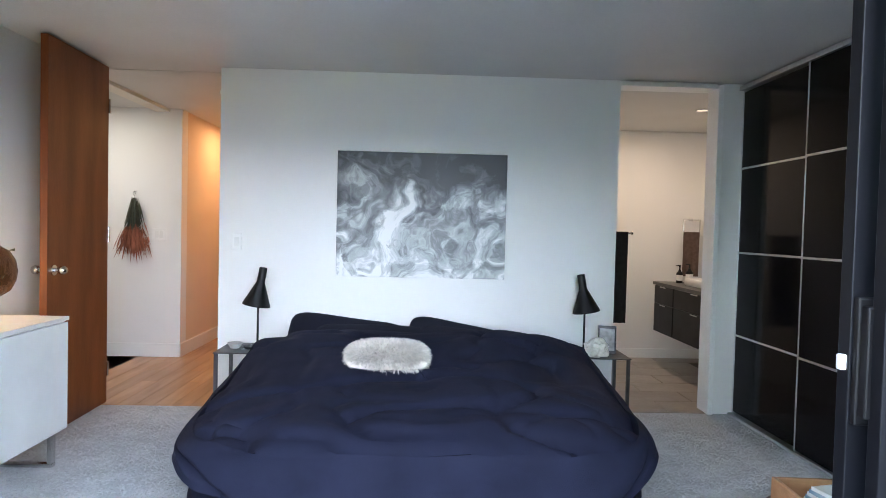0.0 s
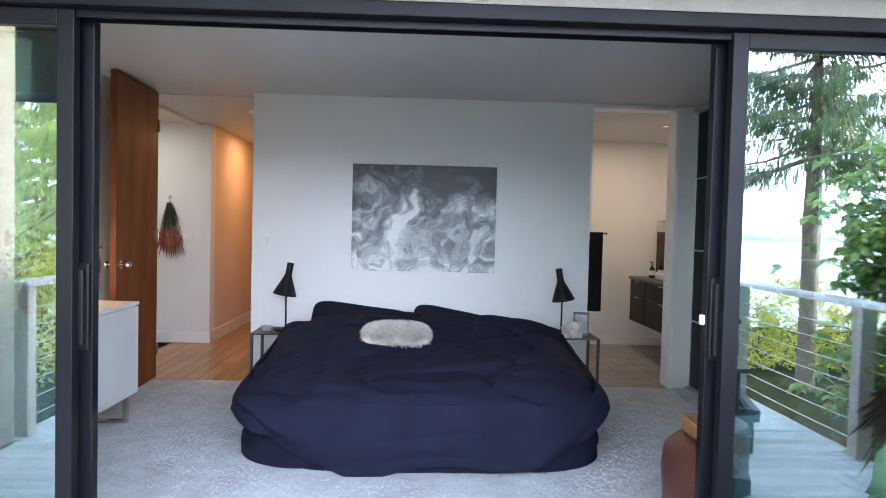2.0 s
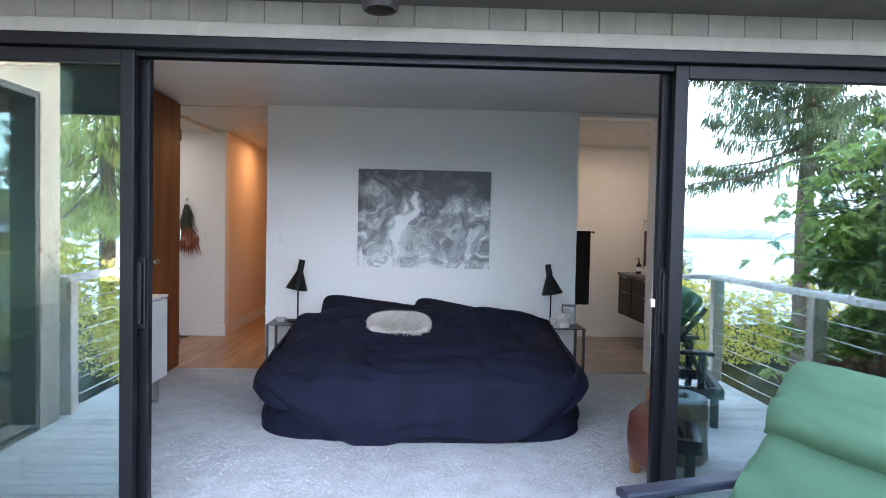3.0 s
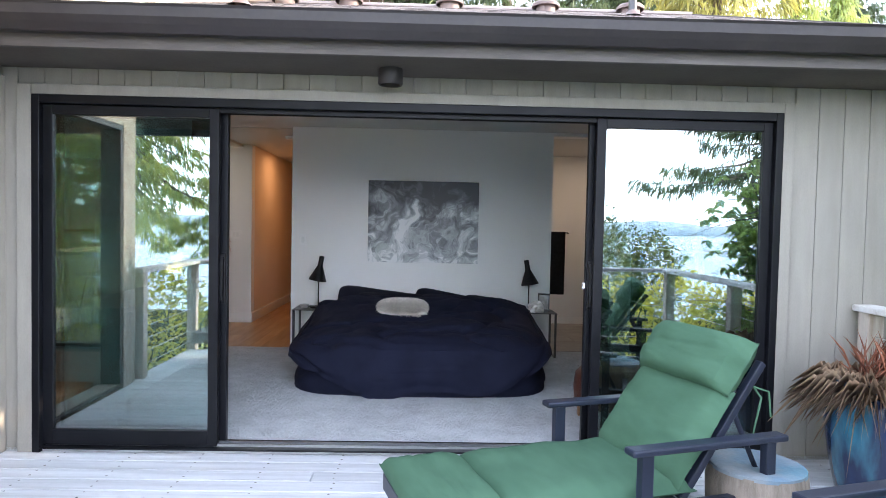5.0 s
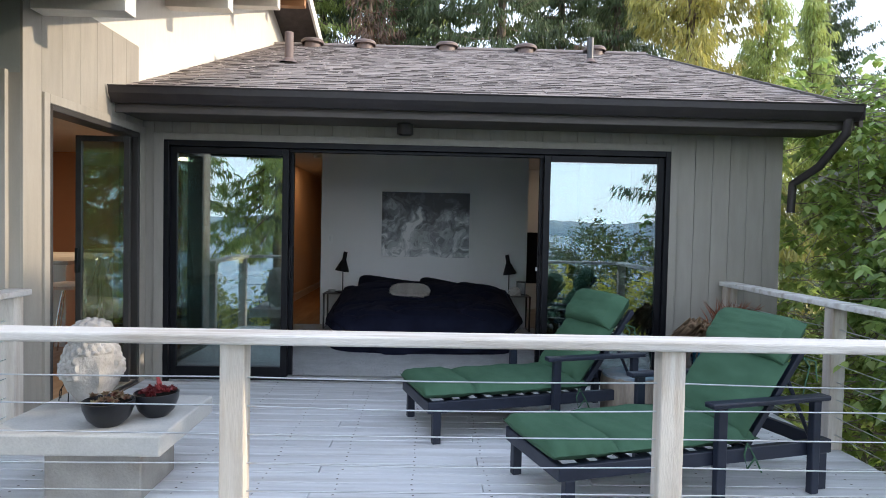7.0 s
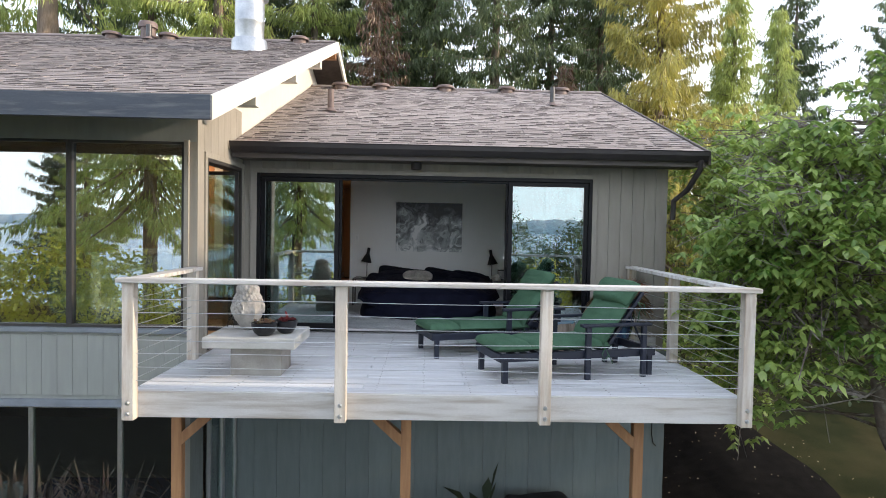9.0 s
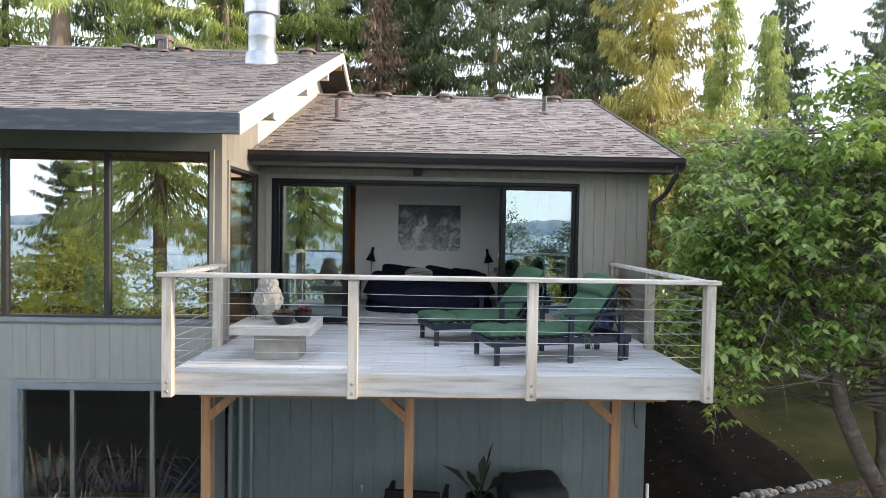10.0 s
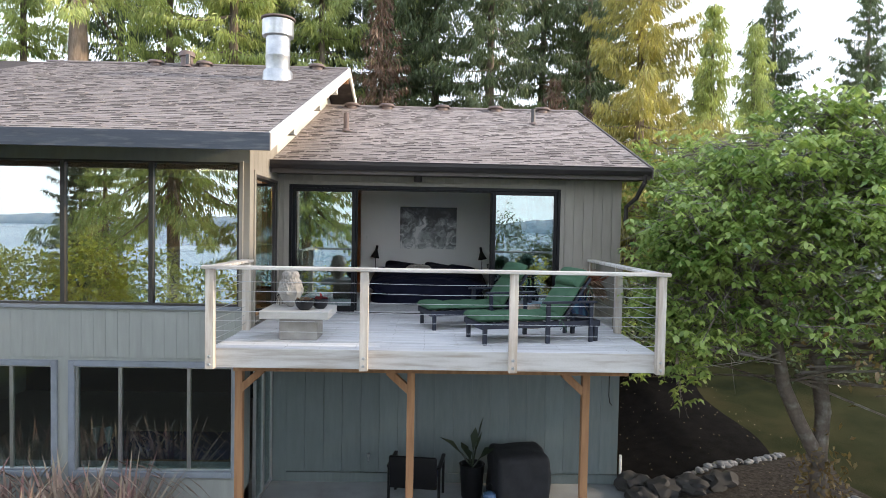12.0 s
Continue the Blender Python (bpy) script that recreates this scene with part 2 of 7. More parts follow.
EAVE_BLUE = surf("weathered_blue_eave_board", (0.075, 0.09, 0.115), (0.055, 0.065, 0.085), 3, 0.6, 0.25, 60, stretch=(0.6, 5, 5), dirt=(0.19, 0.2, 0.21), dirt_scale=6, dirt_amount=0.6)
SHINGLE = surf("asphalt_shingle", (0.36, 0.318, 0.30), (0.30, 0.262, 0.245), 14, 0.9, 0.5, 260, rand=0.14, island=0.14, spec=0.2)
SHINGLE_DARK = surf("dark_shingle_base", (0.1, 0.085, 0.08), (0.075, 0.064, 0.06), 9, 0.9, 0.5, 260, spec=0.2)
GALV = surf("galvanised_steel", (0.55, 0.57, 0.58), (0.42, 0.44, 0.46), 7, 0.38, 0.05, 40, metal=0.85)
VENT = surf("brown_roof_vent", (0.2, 0.15, 0.13), (0.15, 0.11, 0.1), 7, 0.55, 0.05, 60)
DECKWOOD = surf("grey_weathered_deck_wood", (0.74, 0.75, 0.77), (0.58, 0.59, 0.605), 2.2, 0.72, 0.35, 45, stretch=(0.5, 9, 9), rand=0.10, dirt=(0.34, 0.31, 0.28), dirt_scale=1.4, dirt_amount=0.45)
RAILWOOD = surf("pale_weathered_rail_wood", (0.68, 0.67, 0.65), (0.55, 0.53, 0.5), 2.2, 0.72, 0.4, 45, stretch=(0.7, 8, 8), rand=0.08, dirt=(0.3, 0.23, 0.16), dirt_scale=2.2, dirt_amount=0.55)
POSTWOOD = surf("pale_weathered_post_wood", (0.67, 0.63, 0.57), (0.53, 0.47, 0.4), 2.2, 0.72, 0.4, 45, stretch=(8, 8, 0.7), rand=0.08, dirt=(0.34, 0.22, 0.12), dirt_scale=2.6, dirt_amount=0.6)
WARMPOST = surf("orange_stained_post_wood", (0.36, 0.2, 0.1), (0.25, 0.13, 0.065), 2.5, 0.65, 0.3, 45, stretch=(8, 8, 0.7), rand=0.1)
STEEL = surf("steel_cable", (0.6, 0.61, 0.62), (0.5, 0.51, 0.52), 8, 0.35, 0.0, 40, metal=0.9)
WHITE_WALL = surf("white_wall_paint", (0.8, 0.8, 0.79), (0.77, 0.77, 0.76), 2, 0.7, 0.04, 160)
# Greyer than the walls: weak bounce light overhead is put into the colour.
CEIL = surf("dimmed_white_ceiling_paint", (0.58, 0.58, 0.57), (0.55, 0.55, 0.54), 2, 0.5, 0.03, 160)
# The hall's warm lamplight is tinted into this wall colour.
WARMWALL = surf("lamplight_tinted_wall_paint", (0.74, 0.62, 0.5), (0.71, 0.59, 0.47), 2, 0.7, 0.04, 160)
ORANGEWALL = surf("terracotta_wall_paint", (0.5, 0.26, 0.14), (0.47, 0.24, 0.13), 2, 0.7, 0.04, 160)
WHITE_TRIM = surf("white_gloss_trim", (0.82, 0.83, 0.82), (0.8, 0.8, 0.8), 3, 0.35, 0.02, 100)
CARPET = surf("pale_grey_shag_carpet", (0.64, 0.65, 0.66), (0.5, 0.51, 0.52), 7, 0.95, 0.5, 150, stretch=(1, 1, 1), spec=0.1, dirt=(0.3, 0.29, 0.28), dirt_scale=2.5, dirt_amount=0.35)
TUFT = surf("grey_carpet_tuft", (0.56, 0.57, 0.58), (0.48, 0.49, 0.5), 4.5, 0.95, 0.0, 50, island=0.14, spec=0.1)
FLOORWOOD = surf("honey_oak_floor", (0.46, 0.27, 0.13), (0.36, 0.2, 0.09), 2.5, 0.38, 0.08, 40, stretch=(7, 0.7, 7), rand=0.14, coat=0.2)
TILE = surf("taupe_stone_tile", (0.33, 0.3, 0.27), (0.27, 0.245, 0.22), 4, 0.4, 0.06, 40, rand=0.1)
GROUT = surf("dark_grout", (0.16, 0.15, 0.14), None, 9, 0.9, 0.2, 80)
DOORWOOD = surf("reddish_brown_door_veneer", (0.22, 0.066, 0.018), (0.14, 0.04, 0.012), 2.2, 0.4, 0.06, 40, stretch=(3, 3, 0.55), coat=0.1, spec=0.3)
CHROME = surf("brushed_chrome", (0.66, 0.66, 0.66), (0.58, 0.58, 0.58), 9, 0.2, 0.0, 50, metal=1.0)
NAVY = surf("navy_cotton_bedding", (0.0125, 0.0145, 0.032), (0.009, 0.0105, 0.023), 5, 0.85, 0.25, 320, spec=0.15)
DARKPILLOW = surf("charcoal_navy_pillowcase", (0.012, 0.013, 0.024), (0.009, 0.01, 0.018), 6, 0.85, 0.25, 320, spec=0.15)
FUR = surf("cream_faux_fur", (0.78, 0.74, 0.68), (0.66, 0.61, 0.55), 9, 0.9, 0.0, 60, island=0.2, spec=0.2)
BLACKMETAL = surf("black_lacquered_metal", (0.007, 0.007, 0.008), (0.005, 0.005, 0.006), 6, 0.45, 0.02, 90, spec=0.25)
GREYMETAL = surf("dark_grey_raw_steel", (0.1, 0.1, 0.1), (0.07, 0.07, 0.072), 8, 0.4, 0.05, 60, metal=0.6)
GLOSSWHITE = surf("white_lacquer", (0.76, 0.77, 0.76), (0.75, 0.76, 0.75), 2, 0.32, 0.0, 3, coat=0.1)
BLACKGLASS = surf("black_gloss_glass", (0.004, 0.004, 0.005), (0.003, 0.003, 0.004), 3, 0.12, 0.0, 60, spec=0.1)
ALU = surf("satin_aluminium", (0.62, 0.63, 0.64), (0.55, 0.56, 0.57), 9, 0.32, 0.0, 60, metal=0.9)
LEATHER = surf("brown_leather", (0.1, 0.032, 0.02), (0.065, 0.021, 0.013), 6, 0.38, 0.25, 120)
DARKLEATHER_GLOOM = surf("dark_brown_leather_and_gloom", (0.05, 0.022, 0.015), (0.03, 0.014, 0.01), 6, 0.4, 0.25, 120)
TEAK = surf("warm_teak", (0.36, 0.19, 0.09), (0.27, 0.135, 0.06), 3, 0.45, 0.12, 50, stretch=(0.7, 7, 7))
CUSHION = surf("green_outdoor_fabric", (0.07, 0.142, 0.088), (0.056, 0.118, 0.072), 4, 0.85, 0.3, 260, stretch=(3, 1, 1), spec=0.15)
NAVYMETAL = surf("navy_powder_coated_metal", (0.018, 0.023, 0.04), (0.014, 0.018, 0.032), 6, 0.42, 0.05, 120)
CONCRETE = surf("pale_concrete", (0.5, 0.5, 0.48), (0.43, 0.43, 0.41), 4, 0.75, 0.2, 90, dirt=(0.34, 0.33, 0.31), dirt_scale=3, dirt_amount=0.45)
CONCRETE_RAW = surf("stained_concrete_block", (0.34, 0.33, 0.31), (0.25, 0.24, 0.225), 5, 0.85, 0.35, 80, dirt=(0.16, 0.14, 0.12), dirt_scale=4, dirt_amount=0.6)
PATIO = surf("blue_grey_patio_concrete", (0.33, 0.35, 0.36), (0.26, 0.28, 0.29), 1.5, 0.8, 0.2, 70, dirt=(0.18, 0.18, 0.17), dirt_scale=2)
CARVED = surf("carved_grey_stone", (0.44, 0.42, 0.39), (0.3, 0.285, 0.26), 9, 0.9, 0.6, 70, dirt=(0.2, 0.19, 0.17), dirt_scale=6, dirt_amount=0.6)
BOWL = surf("black_glazed_bowl", (0.02, 0.021, 0.025), (0.014, 0.015, 0.018), 6, 0.32, 0.05, 60)
BLUEGLAZE = surf("blue_drip_glaze", (0.012, 0.03, 0.09), (0.008, 0.013, 0.03), 4, 0.16, 0.12, 18, stretch=(2, 2, 0.5), dirt=(0.05, 0.24, 0.34), dirt_scale=4, dirt_amount=0.85, coat=0.5)
STUMPWOOD = surf("weathered_stump_wood", (0.3, 0.25, 0.2), (0.17, 0.14, 0.11), 5, 0.85, 0.5, 50, stretch=(5, 5, 0.7))
STUMPTOP = surf("blue_stained_stump_top", (0.26, 0.27, 0.27), (0.12, 0.19, 0.25), 6, 0.7, 0.3, 60, dirt=(0.06, 0.2, 0.26), dirt_scale=5, dirt_amount=0.8)
STRAW = surf("dry_straw_blade", (0.36, 0.25, 0.16), (0.24, 0.15, 0.09), 5, 0.9, 0.0, 50, island=0.35)
BARK = surf("lichen_bark", (0.17, 0.14, 0.115), (0.09, 0.07, 0.058), 7, 0.95, 0.8, 30, dirt=(0.36, 0.35, 0.31), dirt_scale=7, dirt_amount=0.7)
BARK_GREY = surf("grey_conifer_bark", (0.28, 0.22, 0.17), (0.17, 0.13, 0.1), 7, 0.95, 0.8, 20, stretch=(3, 3, 0.6))
TWIG = surf("bare_grey_twig", (0.3, 0.27, 0.25), (0.2, 0.18, 0.165), 7, 0.9, 0.0, 30)
LEAF = leafy("dogwood_leaf", (0.085, 0.19, 0.03), (0.52, 0.64, 0.19), 0.5, 1.4)
LEAF_RED = leafy("bronzed_leaf", (0.16, 0.09, 0.03), (0.22, 0.17, 0.05), 0.35, 0.9)
NEEDLE_DARK = leafy("dark_spruce_needles", (0.03, 0.055, 0.022), (0.2, 0.26, 0.095), 0.3, 0.5)
# Gold of the low backlight is mixed into these needles' colour.
NEEDLE_GOLD = leafy("sun_tinted_spruce_needles", (0.2, 0.2, 0.05), (0.62, 0.56, 0.14), 0.45, 0.5)
NEEDLE_LIME = leafy("lime_cedar_foliage", (0.19, 0.26, 0.06), (0.62, 0.68, 0.2), 0.45, 0.5)
NEEDLE_BROWN = leafy("brown_dead_needles", (0.12, 0.065, 0.035), (0.2, 0.12, 0.07), 0.3, 0.5)
HEDGE = leafy("yellow_green_hedge_leaf", (0.32, 0.36, 0.05), (0.75, 0.7, 0.11), 0.4, 0.9)
FLAX = surf("flax_blade", (0.36, 0.33, 0.24), (0.24, 0.12, 0.12), 2.2, 0.5, 0.0, 50, island=0.5)
DARKPLANT = leafy("dark_lily_leaf", (0.012, 0.022, 0.012), (0.03, 0.045, 0.02), 0.2, 2)
MULCH = surf("dark_mulch", (0.018, 0.016, 0.014), (0.01, 0.009, 0.008), 8, 0.95, 0.8, 60, spec=0.05)
LAWN = surf("mossy_lawn", (0.035, 0.038, 0.016), (0.022, 0.026, 0.011), 1.2, 0.95, 0.6, 90, spec=0.05, dirt=(0.07, 0.058, 0.028), dirt_scale=0.8, dirt_amount=0.6)
BOULDER = surf("dark_lichened_rock", (0.075, 0.072, 0.07), (0.04, 0.04, 0.04), 4, 0.9, 0.5, 25, spec=0.1)
STONE = surf("grey_river_stone", (0.22, 0.23, 0.24), (0.13, 0.13, 0.14), 6, 0.75, 0.3, 40, rand=0.35)
SEA = surf("blue_sound_water", (0.08, 0.2, 0.33), (0.07, 0.18, 0.3), 0.01, 0.25, 0.2, 0.4)
# Distance haze is painted into the hills as a pale blue base colour.
HILL = surf("far_hills_with_painted_haze", (0.55, 0.62, 0.68), (0.47, 0.55, 0.6), 0.01, 0.95, 0.0, 0.1)
BLACKSOIL = surf("black_peaty_soil", (0.011, 0.010, 0.010), (0.006, 0.006, 0.006), 5, 0.95, 0.6, 70, spec=0.04)
GRITTY = surf("brown_gritty_soil", (0.06, 0.052, 0.044), (0.025, 0.022, 0.02), 14, 0.95, 0.7, 60, spec=0.05, dirt=(0.14, 0.13, 0.12), dirt_scale=22, dirt_amount=0.4)
GLASS = glassy("window_glass", (0.64, 0.75, 0.745), 0.2)
BAYGLASS = glassy("coated_bay_window_glass", (0.62, 0.72, 0.7), 0.34)
CLEARGLASS = glassy("clear_glass", (0.96, 0.97, 0.97), 0.03)
SMOKE = glassy("smoked_glass", (0.4, 0.27, 0.18), 0.04)
LAMPGLOW = glow("lit_opal_glass", (1.0, 0.72, 0.38), 7.0)
SPOTGLOW = glow("dim_downlight", (0.5, 0.38, 0.26), 0.4)
PAINTING = marbled_paint()


# ---- builders ----
def box(bm, x0, x1, y0, y1, z0, z1, bevel=0.0, turn=None):
    """A box into bm, its edges rounded by bevel, optionally turned by a matrix."""
    r = bmesh.ops.create_cube(bm, size=1)
    m = Matrix.LocRotScale(((x0 + x1) / 2, (y0 + y1) / 2, (z0 + z1) / 2), None, (abs(x1 - x0), abs(y1 - y0), abs(z1 - z0)))
    bmesh.ops.transform(bm, matrix=m, verts=r["verts"])
    vs = r["verts"]
    if bevel:
        es = list({e for v in vs for e in v.link_edges})
        q = bmesh.ops.bevel(bm, geom=es, offset=bevel, segments=6 if bevel > 0.04 else 2, affect="EDGES", profile=0.5, clamp_overlap=True)
        vs = list({v for f in q["faces"] for v in f.verts} | {v for v in vs if v.is_valid})
    if turn is not None:
        bmesh.ops.transform(bm, matrix=turn, verts=[v for v in vs if v.is_valid])
    return bm


def boxes(*specs, bevel=0.0):
    bm = bmesh.new()
    for s in specs:
        box(bm, *s, bevel=bevel)
    return bm


def rod(bm, a, b, r0, r1=None, sides=10, caps=True):
    a, b = Vector(a), Vector(b)
    d = b - a
    m = Matrix.Translation((a + b) / 2) @ d.to_track_quat("Z", "Y").to_matrix().to_4x4()
    bmesh.ops.create_cone(bm, cap_ends=caps, segments=sides, radius1=r0, radius2=r0 if r1 is None else r1, depth=d.length, matrix=m)
    return bm


def tube(bm, pts, radii, sides=8):
    """A limb that runs through pts with these radii."""
    rings = []
    for k, p in enumerate(pts):
        p = Vector(p)
        d = Vector(pts[min(k + 1, len(pts) - 1)]) - Vector(pts[max(k - 1, 0)])
        q = d.to_track_quat("Z", "Y")
        rings.append([bm.verts.new(p + q @ Vector((math.cos(2 * math.pi * i / sides) * radii[k], math.sin(2 * math.pi * i / sides) * radii[k], 0))) for i in range(sides)])
    for a, b in zip(rings, rings[1:]):
        for i in range(sides):
            bm.faces.new((a[i], a[(i + 1) % sides], b[(i + 1) % sides], b[i]))
    bm.faces.new(rings[0][::-1])
    bm.faces.new(rings[-1])
    return bm


def lathe(bm, profile, centre=(0, 0, 0), sides=28):
    """A turned shape from (radius, height) pairs."""
    c = Vector(centre)
    rings = []
    for r, z in profile:
        rings.append([bm.verts.new(c + Vector((max(r, 1e-4) * math.cos(2 * math.pi * i / sides), max(r, 1e-4) * math.sin(2 * math.pi * i / sides), z))) for i in range(sides)])
    for a, b in zip(rings, rings[1:]):
        for i in range(sides):
            bm.faces.new((a[i], a[(i + 1) % sides], b[(i + 1) % sides], b[i]))
    return bm


def mesh_of(name, bm, material, smooth=False):
    me = bpy.data.meshes.new(name)
    bmesh.ops.recalc_face_normals(bm, faces=bm.faces)
    bm.to_mesh(me)
    bm.free()
    me.materials.append(material)
    if smooth:
        me.shade_smooth()
        me.set_sharp_from_angle(angle=radians(42))
    return me


def part(name, bm, material, parent=None, label="", smooth=False, m=None):
    """ONE mesh object, under a thing or part if given."""
    ob = new(name, mesh_of(name, bm, material, smooth) if isinstance(bm, bmesh.types.BMesh) else bm)
    if parent is not None:
        ob.parent = parent
    if m is not None:
        ob.matrix_basis = m
    return tagged(ob, label=label)


def thing(name, label, category, group="", m=None):
    ob = new(name)
    ob.empty_display_size = 0.1
    if m is not None:
        ob.matrix_basis = m
    return tagged(ob, label, category, group)


def solid(name, bm, material, label, category, group="", smooth=False, m=None):
    return tagged(part(name, bm, material, None, "", smooth, m), label, category, group)


def setting(name, bm, material, label, category, smooth=False):
    return tagged(part(name, bm, material, None, "", smooth), label, category, "", "structure")


def blades(name, base, along, side, length, width, material, droop=0.0, fold=0.2):
    """Many narrow leaves at once: base points, directions, side directions, lengths, widths (arrays)."""
    n = len(base)
    along = along / np.linalg.norm(along, axis=1, keepdims=True)
    side = side - along * np.sum(side * along, axis=1, keepdims=True)
    side = side / (np.linalg.norm(side, axis=1, keepdims=True) + 1e-9)
    up = np.cross(side, along)
    L, W = np.reshape(length, (-1, 1)) * np.ones((n, 1)), np.reshape(width, (-1, 1)) * np.ones((n, 1))
    drop = np.array([0, 0, -1.0]) * droop * L
    mid = base + along * L * 0.5
    v = np.stack([base, mid * 0.92 + base * 0.08 + side * W * 0.5 + up * W * fold, mid * 0.92 + base * 0.08 - side * W * 0.5 + up * W * fold, mid + drop * 0.25, base + along * L + drop], axis=1)
    me = bpy.data.meshes.new(name)
    faces = np.array([[0, 1, 3], [1, 4, 3], [0, 3, 2], [3, 4, 2]])
    idx = (faces[None] + 5 * np.arange(n)[:, None, None]).reshape(-1, 3)
    me.vertices.add(5 * n)
    me.vertices.foreach_set("co", v.reshape(-1).astype(np.float32))
    me.loops.add(idx.size)
    me.loops.foreach_set("vertex_index", idx.reshape(-1).astype(np.int32))
    me.polygons.add(len(idx))
    me.polygons.foreach_set("loop_start", np.arange(0, idx.size, 3).astype(np.int32))
    me.update(calc_edges=True)
    me.validate()
    me.materials.append(material)
    return me


rng = np.random.default_rng(7)
rnd = random.Random(11)

# ---- large structure ----
DECK = -0.02         # deck top
WY, WX = -1.64, -2.48  # wing front and side wall faces
PATIO_Z = -2.78


def ground_height(x, y):
    """Level by the patio, rising beside and behind the house, falling to the shore in front."""
    x, y = np.asarray(x, float), np.asarray(y, float)
    z = np.full(np.broadcast(x, y).shape, PATIO_Z - 0.05)
    side = np.clip((x - 3.3) / 1.5, 0, 1)
    z = z + side * 0.13 * np.clip(y + 2.0, 0, 16)
    z = z + (1 - side) * np.clip((y - 6) / 8, 0, 1) * 2.4
    z = z + np.clip(y - 14, 0, 60) * 0.02
    z = z - np.clip(-y - 26, 0, 60) * 0.42
    return z + 0.05 * np.sin(x * 0.9) * np.cos(y * 0.7) * np.clip((np.hypot(x, y) - 3) / 6, 0, 1)


def build_ground():
    def axis(inner, outer, step):
        a = np.arange(-inner, inner + step, step)
        b = inner + (outer - inner) * np.linspace(0.03, 1, 26) ** 2.2
        return np.concatenate([-b[::-1], a, b])

    xs, ys = axis(24, 2500, 0.8), axis(30, 2500, 0.8)
    gx, gy = np.meshgrid(xs, ys)
    gz = ground_height(gx, gy)
    nx, ny = len(xs), len(ys)
    i = (np.arange(ny - 1)[:, None] * nx + np.arange(nx - 1)[None]).ravel()
    me = bpy.data.meshes.new("ground")
    me.from_pydata(np.stack([gx, gy, gz], -1).reshape(-1, 3).tolist(), [], np.stack([i, i + 1, i + nx + 1, i + nx], 1).tolist())
    me.materials.append(LAWN)
    me.shade_smooth()
    tagged(new("ground", me), "mossy green lawn sloping round the house", "lawn", "", "structure")


build_ground()
bm = bmesh.new()
box(bm, -3000, 3000, -5200, -75, -21.5, -21)
setting("water", bm, SEA, "calm blue water of the sound", "water")
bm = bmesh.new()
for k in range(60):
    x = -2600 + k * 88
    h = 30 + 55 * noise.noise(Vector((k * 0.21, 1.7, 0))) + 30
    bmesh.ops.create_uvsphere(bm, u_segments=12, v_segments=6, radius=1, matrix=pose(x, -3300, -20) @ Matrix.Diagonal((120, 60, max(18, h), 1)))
setting("backdrop", bm, HILL, "low hills across the water, paled by painted-in haze", "hills", True)


def board_wall(name, core, boards, material, core_material, label, thick=0.02, gap=0.0025, along="x"):
    """A wall core with upright boards on its face. boards: (a0, a1, z0, z1, face) in metres."""
    wall = setting(name, core, core_material, label, "wall")
    shared = {}
    for a0, a1, z0, z1, face in boards:
        key = (round(a1 - a0, 3), round(z1 - z0, 3))
        if key not in shared:
            b = bmesh.new()
            w, h = key
            if along == "x":
                box(b, gap / 2, w - gap / 2, -thick, 0.012, 0.002, h - 0.002, 0.003)
            else:
                box(b, -0.012, thick, gap / 2, w - gap / 2, 0.002, h - 0.002, 0.003)
            shared[key] = mesh_of("siding_board", b, material)
        part("siding_board", shared[key], None, wall, m=pose(a0, face, z0) if along == "x" else pose(face, a0, z0))
    return wall


def run(a0, a1, step, z0, z1, face):
    n = max(1, round((a1 - a0) / step))
    w = (a1 - a0) / n
    return [(a0 + k * w, a0 + (k + 1) * w, z0, z1, face) for k in range(n)]


# bedroom facade: core 0.02..0.16, boards proud of it to y = 0
OPEN_L, OPEN_R, HEAD = -2.285, 2.097, 2.06
facade = boxes((WX, OPEN_L, 0.02, 0.16, -0.2, 2.4), (OPEN_R, 3.10, 0.02, 0.16, -0.2, 2.4), (OPEN_L, OPEN_R, 0.02, 0.16, HEAD, 2.4), (OPEN_L, OPEN_R, 0.02, 0.16, -0.2, 0.0))
board_wall("wall_facade", facade, run(OPEN_R + 0.07, 3.10, 0.152, DECK, 2.3, 0.02) + run(OPEN_L - 0.09, OPEN_R + 0.09, 0.152, HEAD + 0.06, 2.3, 0.02) + run(WX + 0.02, OPEN_L - 0.09, 0.17, DECK, 2.3, 0.02), SIDING, SIDING, "grey painted vertical board siding of the bedroom front")
trim = setting("trim", boxes((OPEN_L - 0.085, OPEN_L, -0.028, 0.02, DECK, HEAD + 0.06), (OPEN_R, OPEN_R + 0.065, -0.028, 0.02, DECK, HEAD + 0.06), (OPEN_L, OPEN_R, -0.028, 0.02, HEAD, HEAD + 0.06), bevel=0.004), SIDING, "grey painted trim boards round the sliding door", "trim")

# lower wall under the deck
board_wall("wall_lower", boxes((-2.6, 3.15, 0.02, 0.2, PATIO_Z - 0.1, -0.2)), run(-2.3, 3.15, 0.305, PATIO_Z + 0.16, -0.2, 0.02), SIDING_BLUE, SIDING_BLUE, "blue-grey vertical siding below the deck")
setting("baseboard", boxes((-2.3, 3.16, -0.02, 0.02, PATIO_Z, PATIO_Z + 0.155), bevel=0.004), SIDING_BLUE, "blue-grey base board along the patio", "base board")

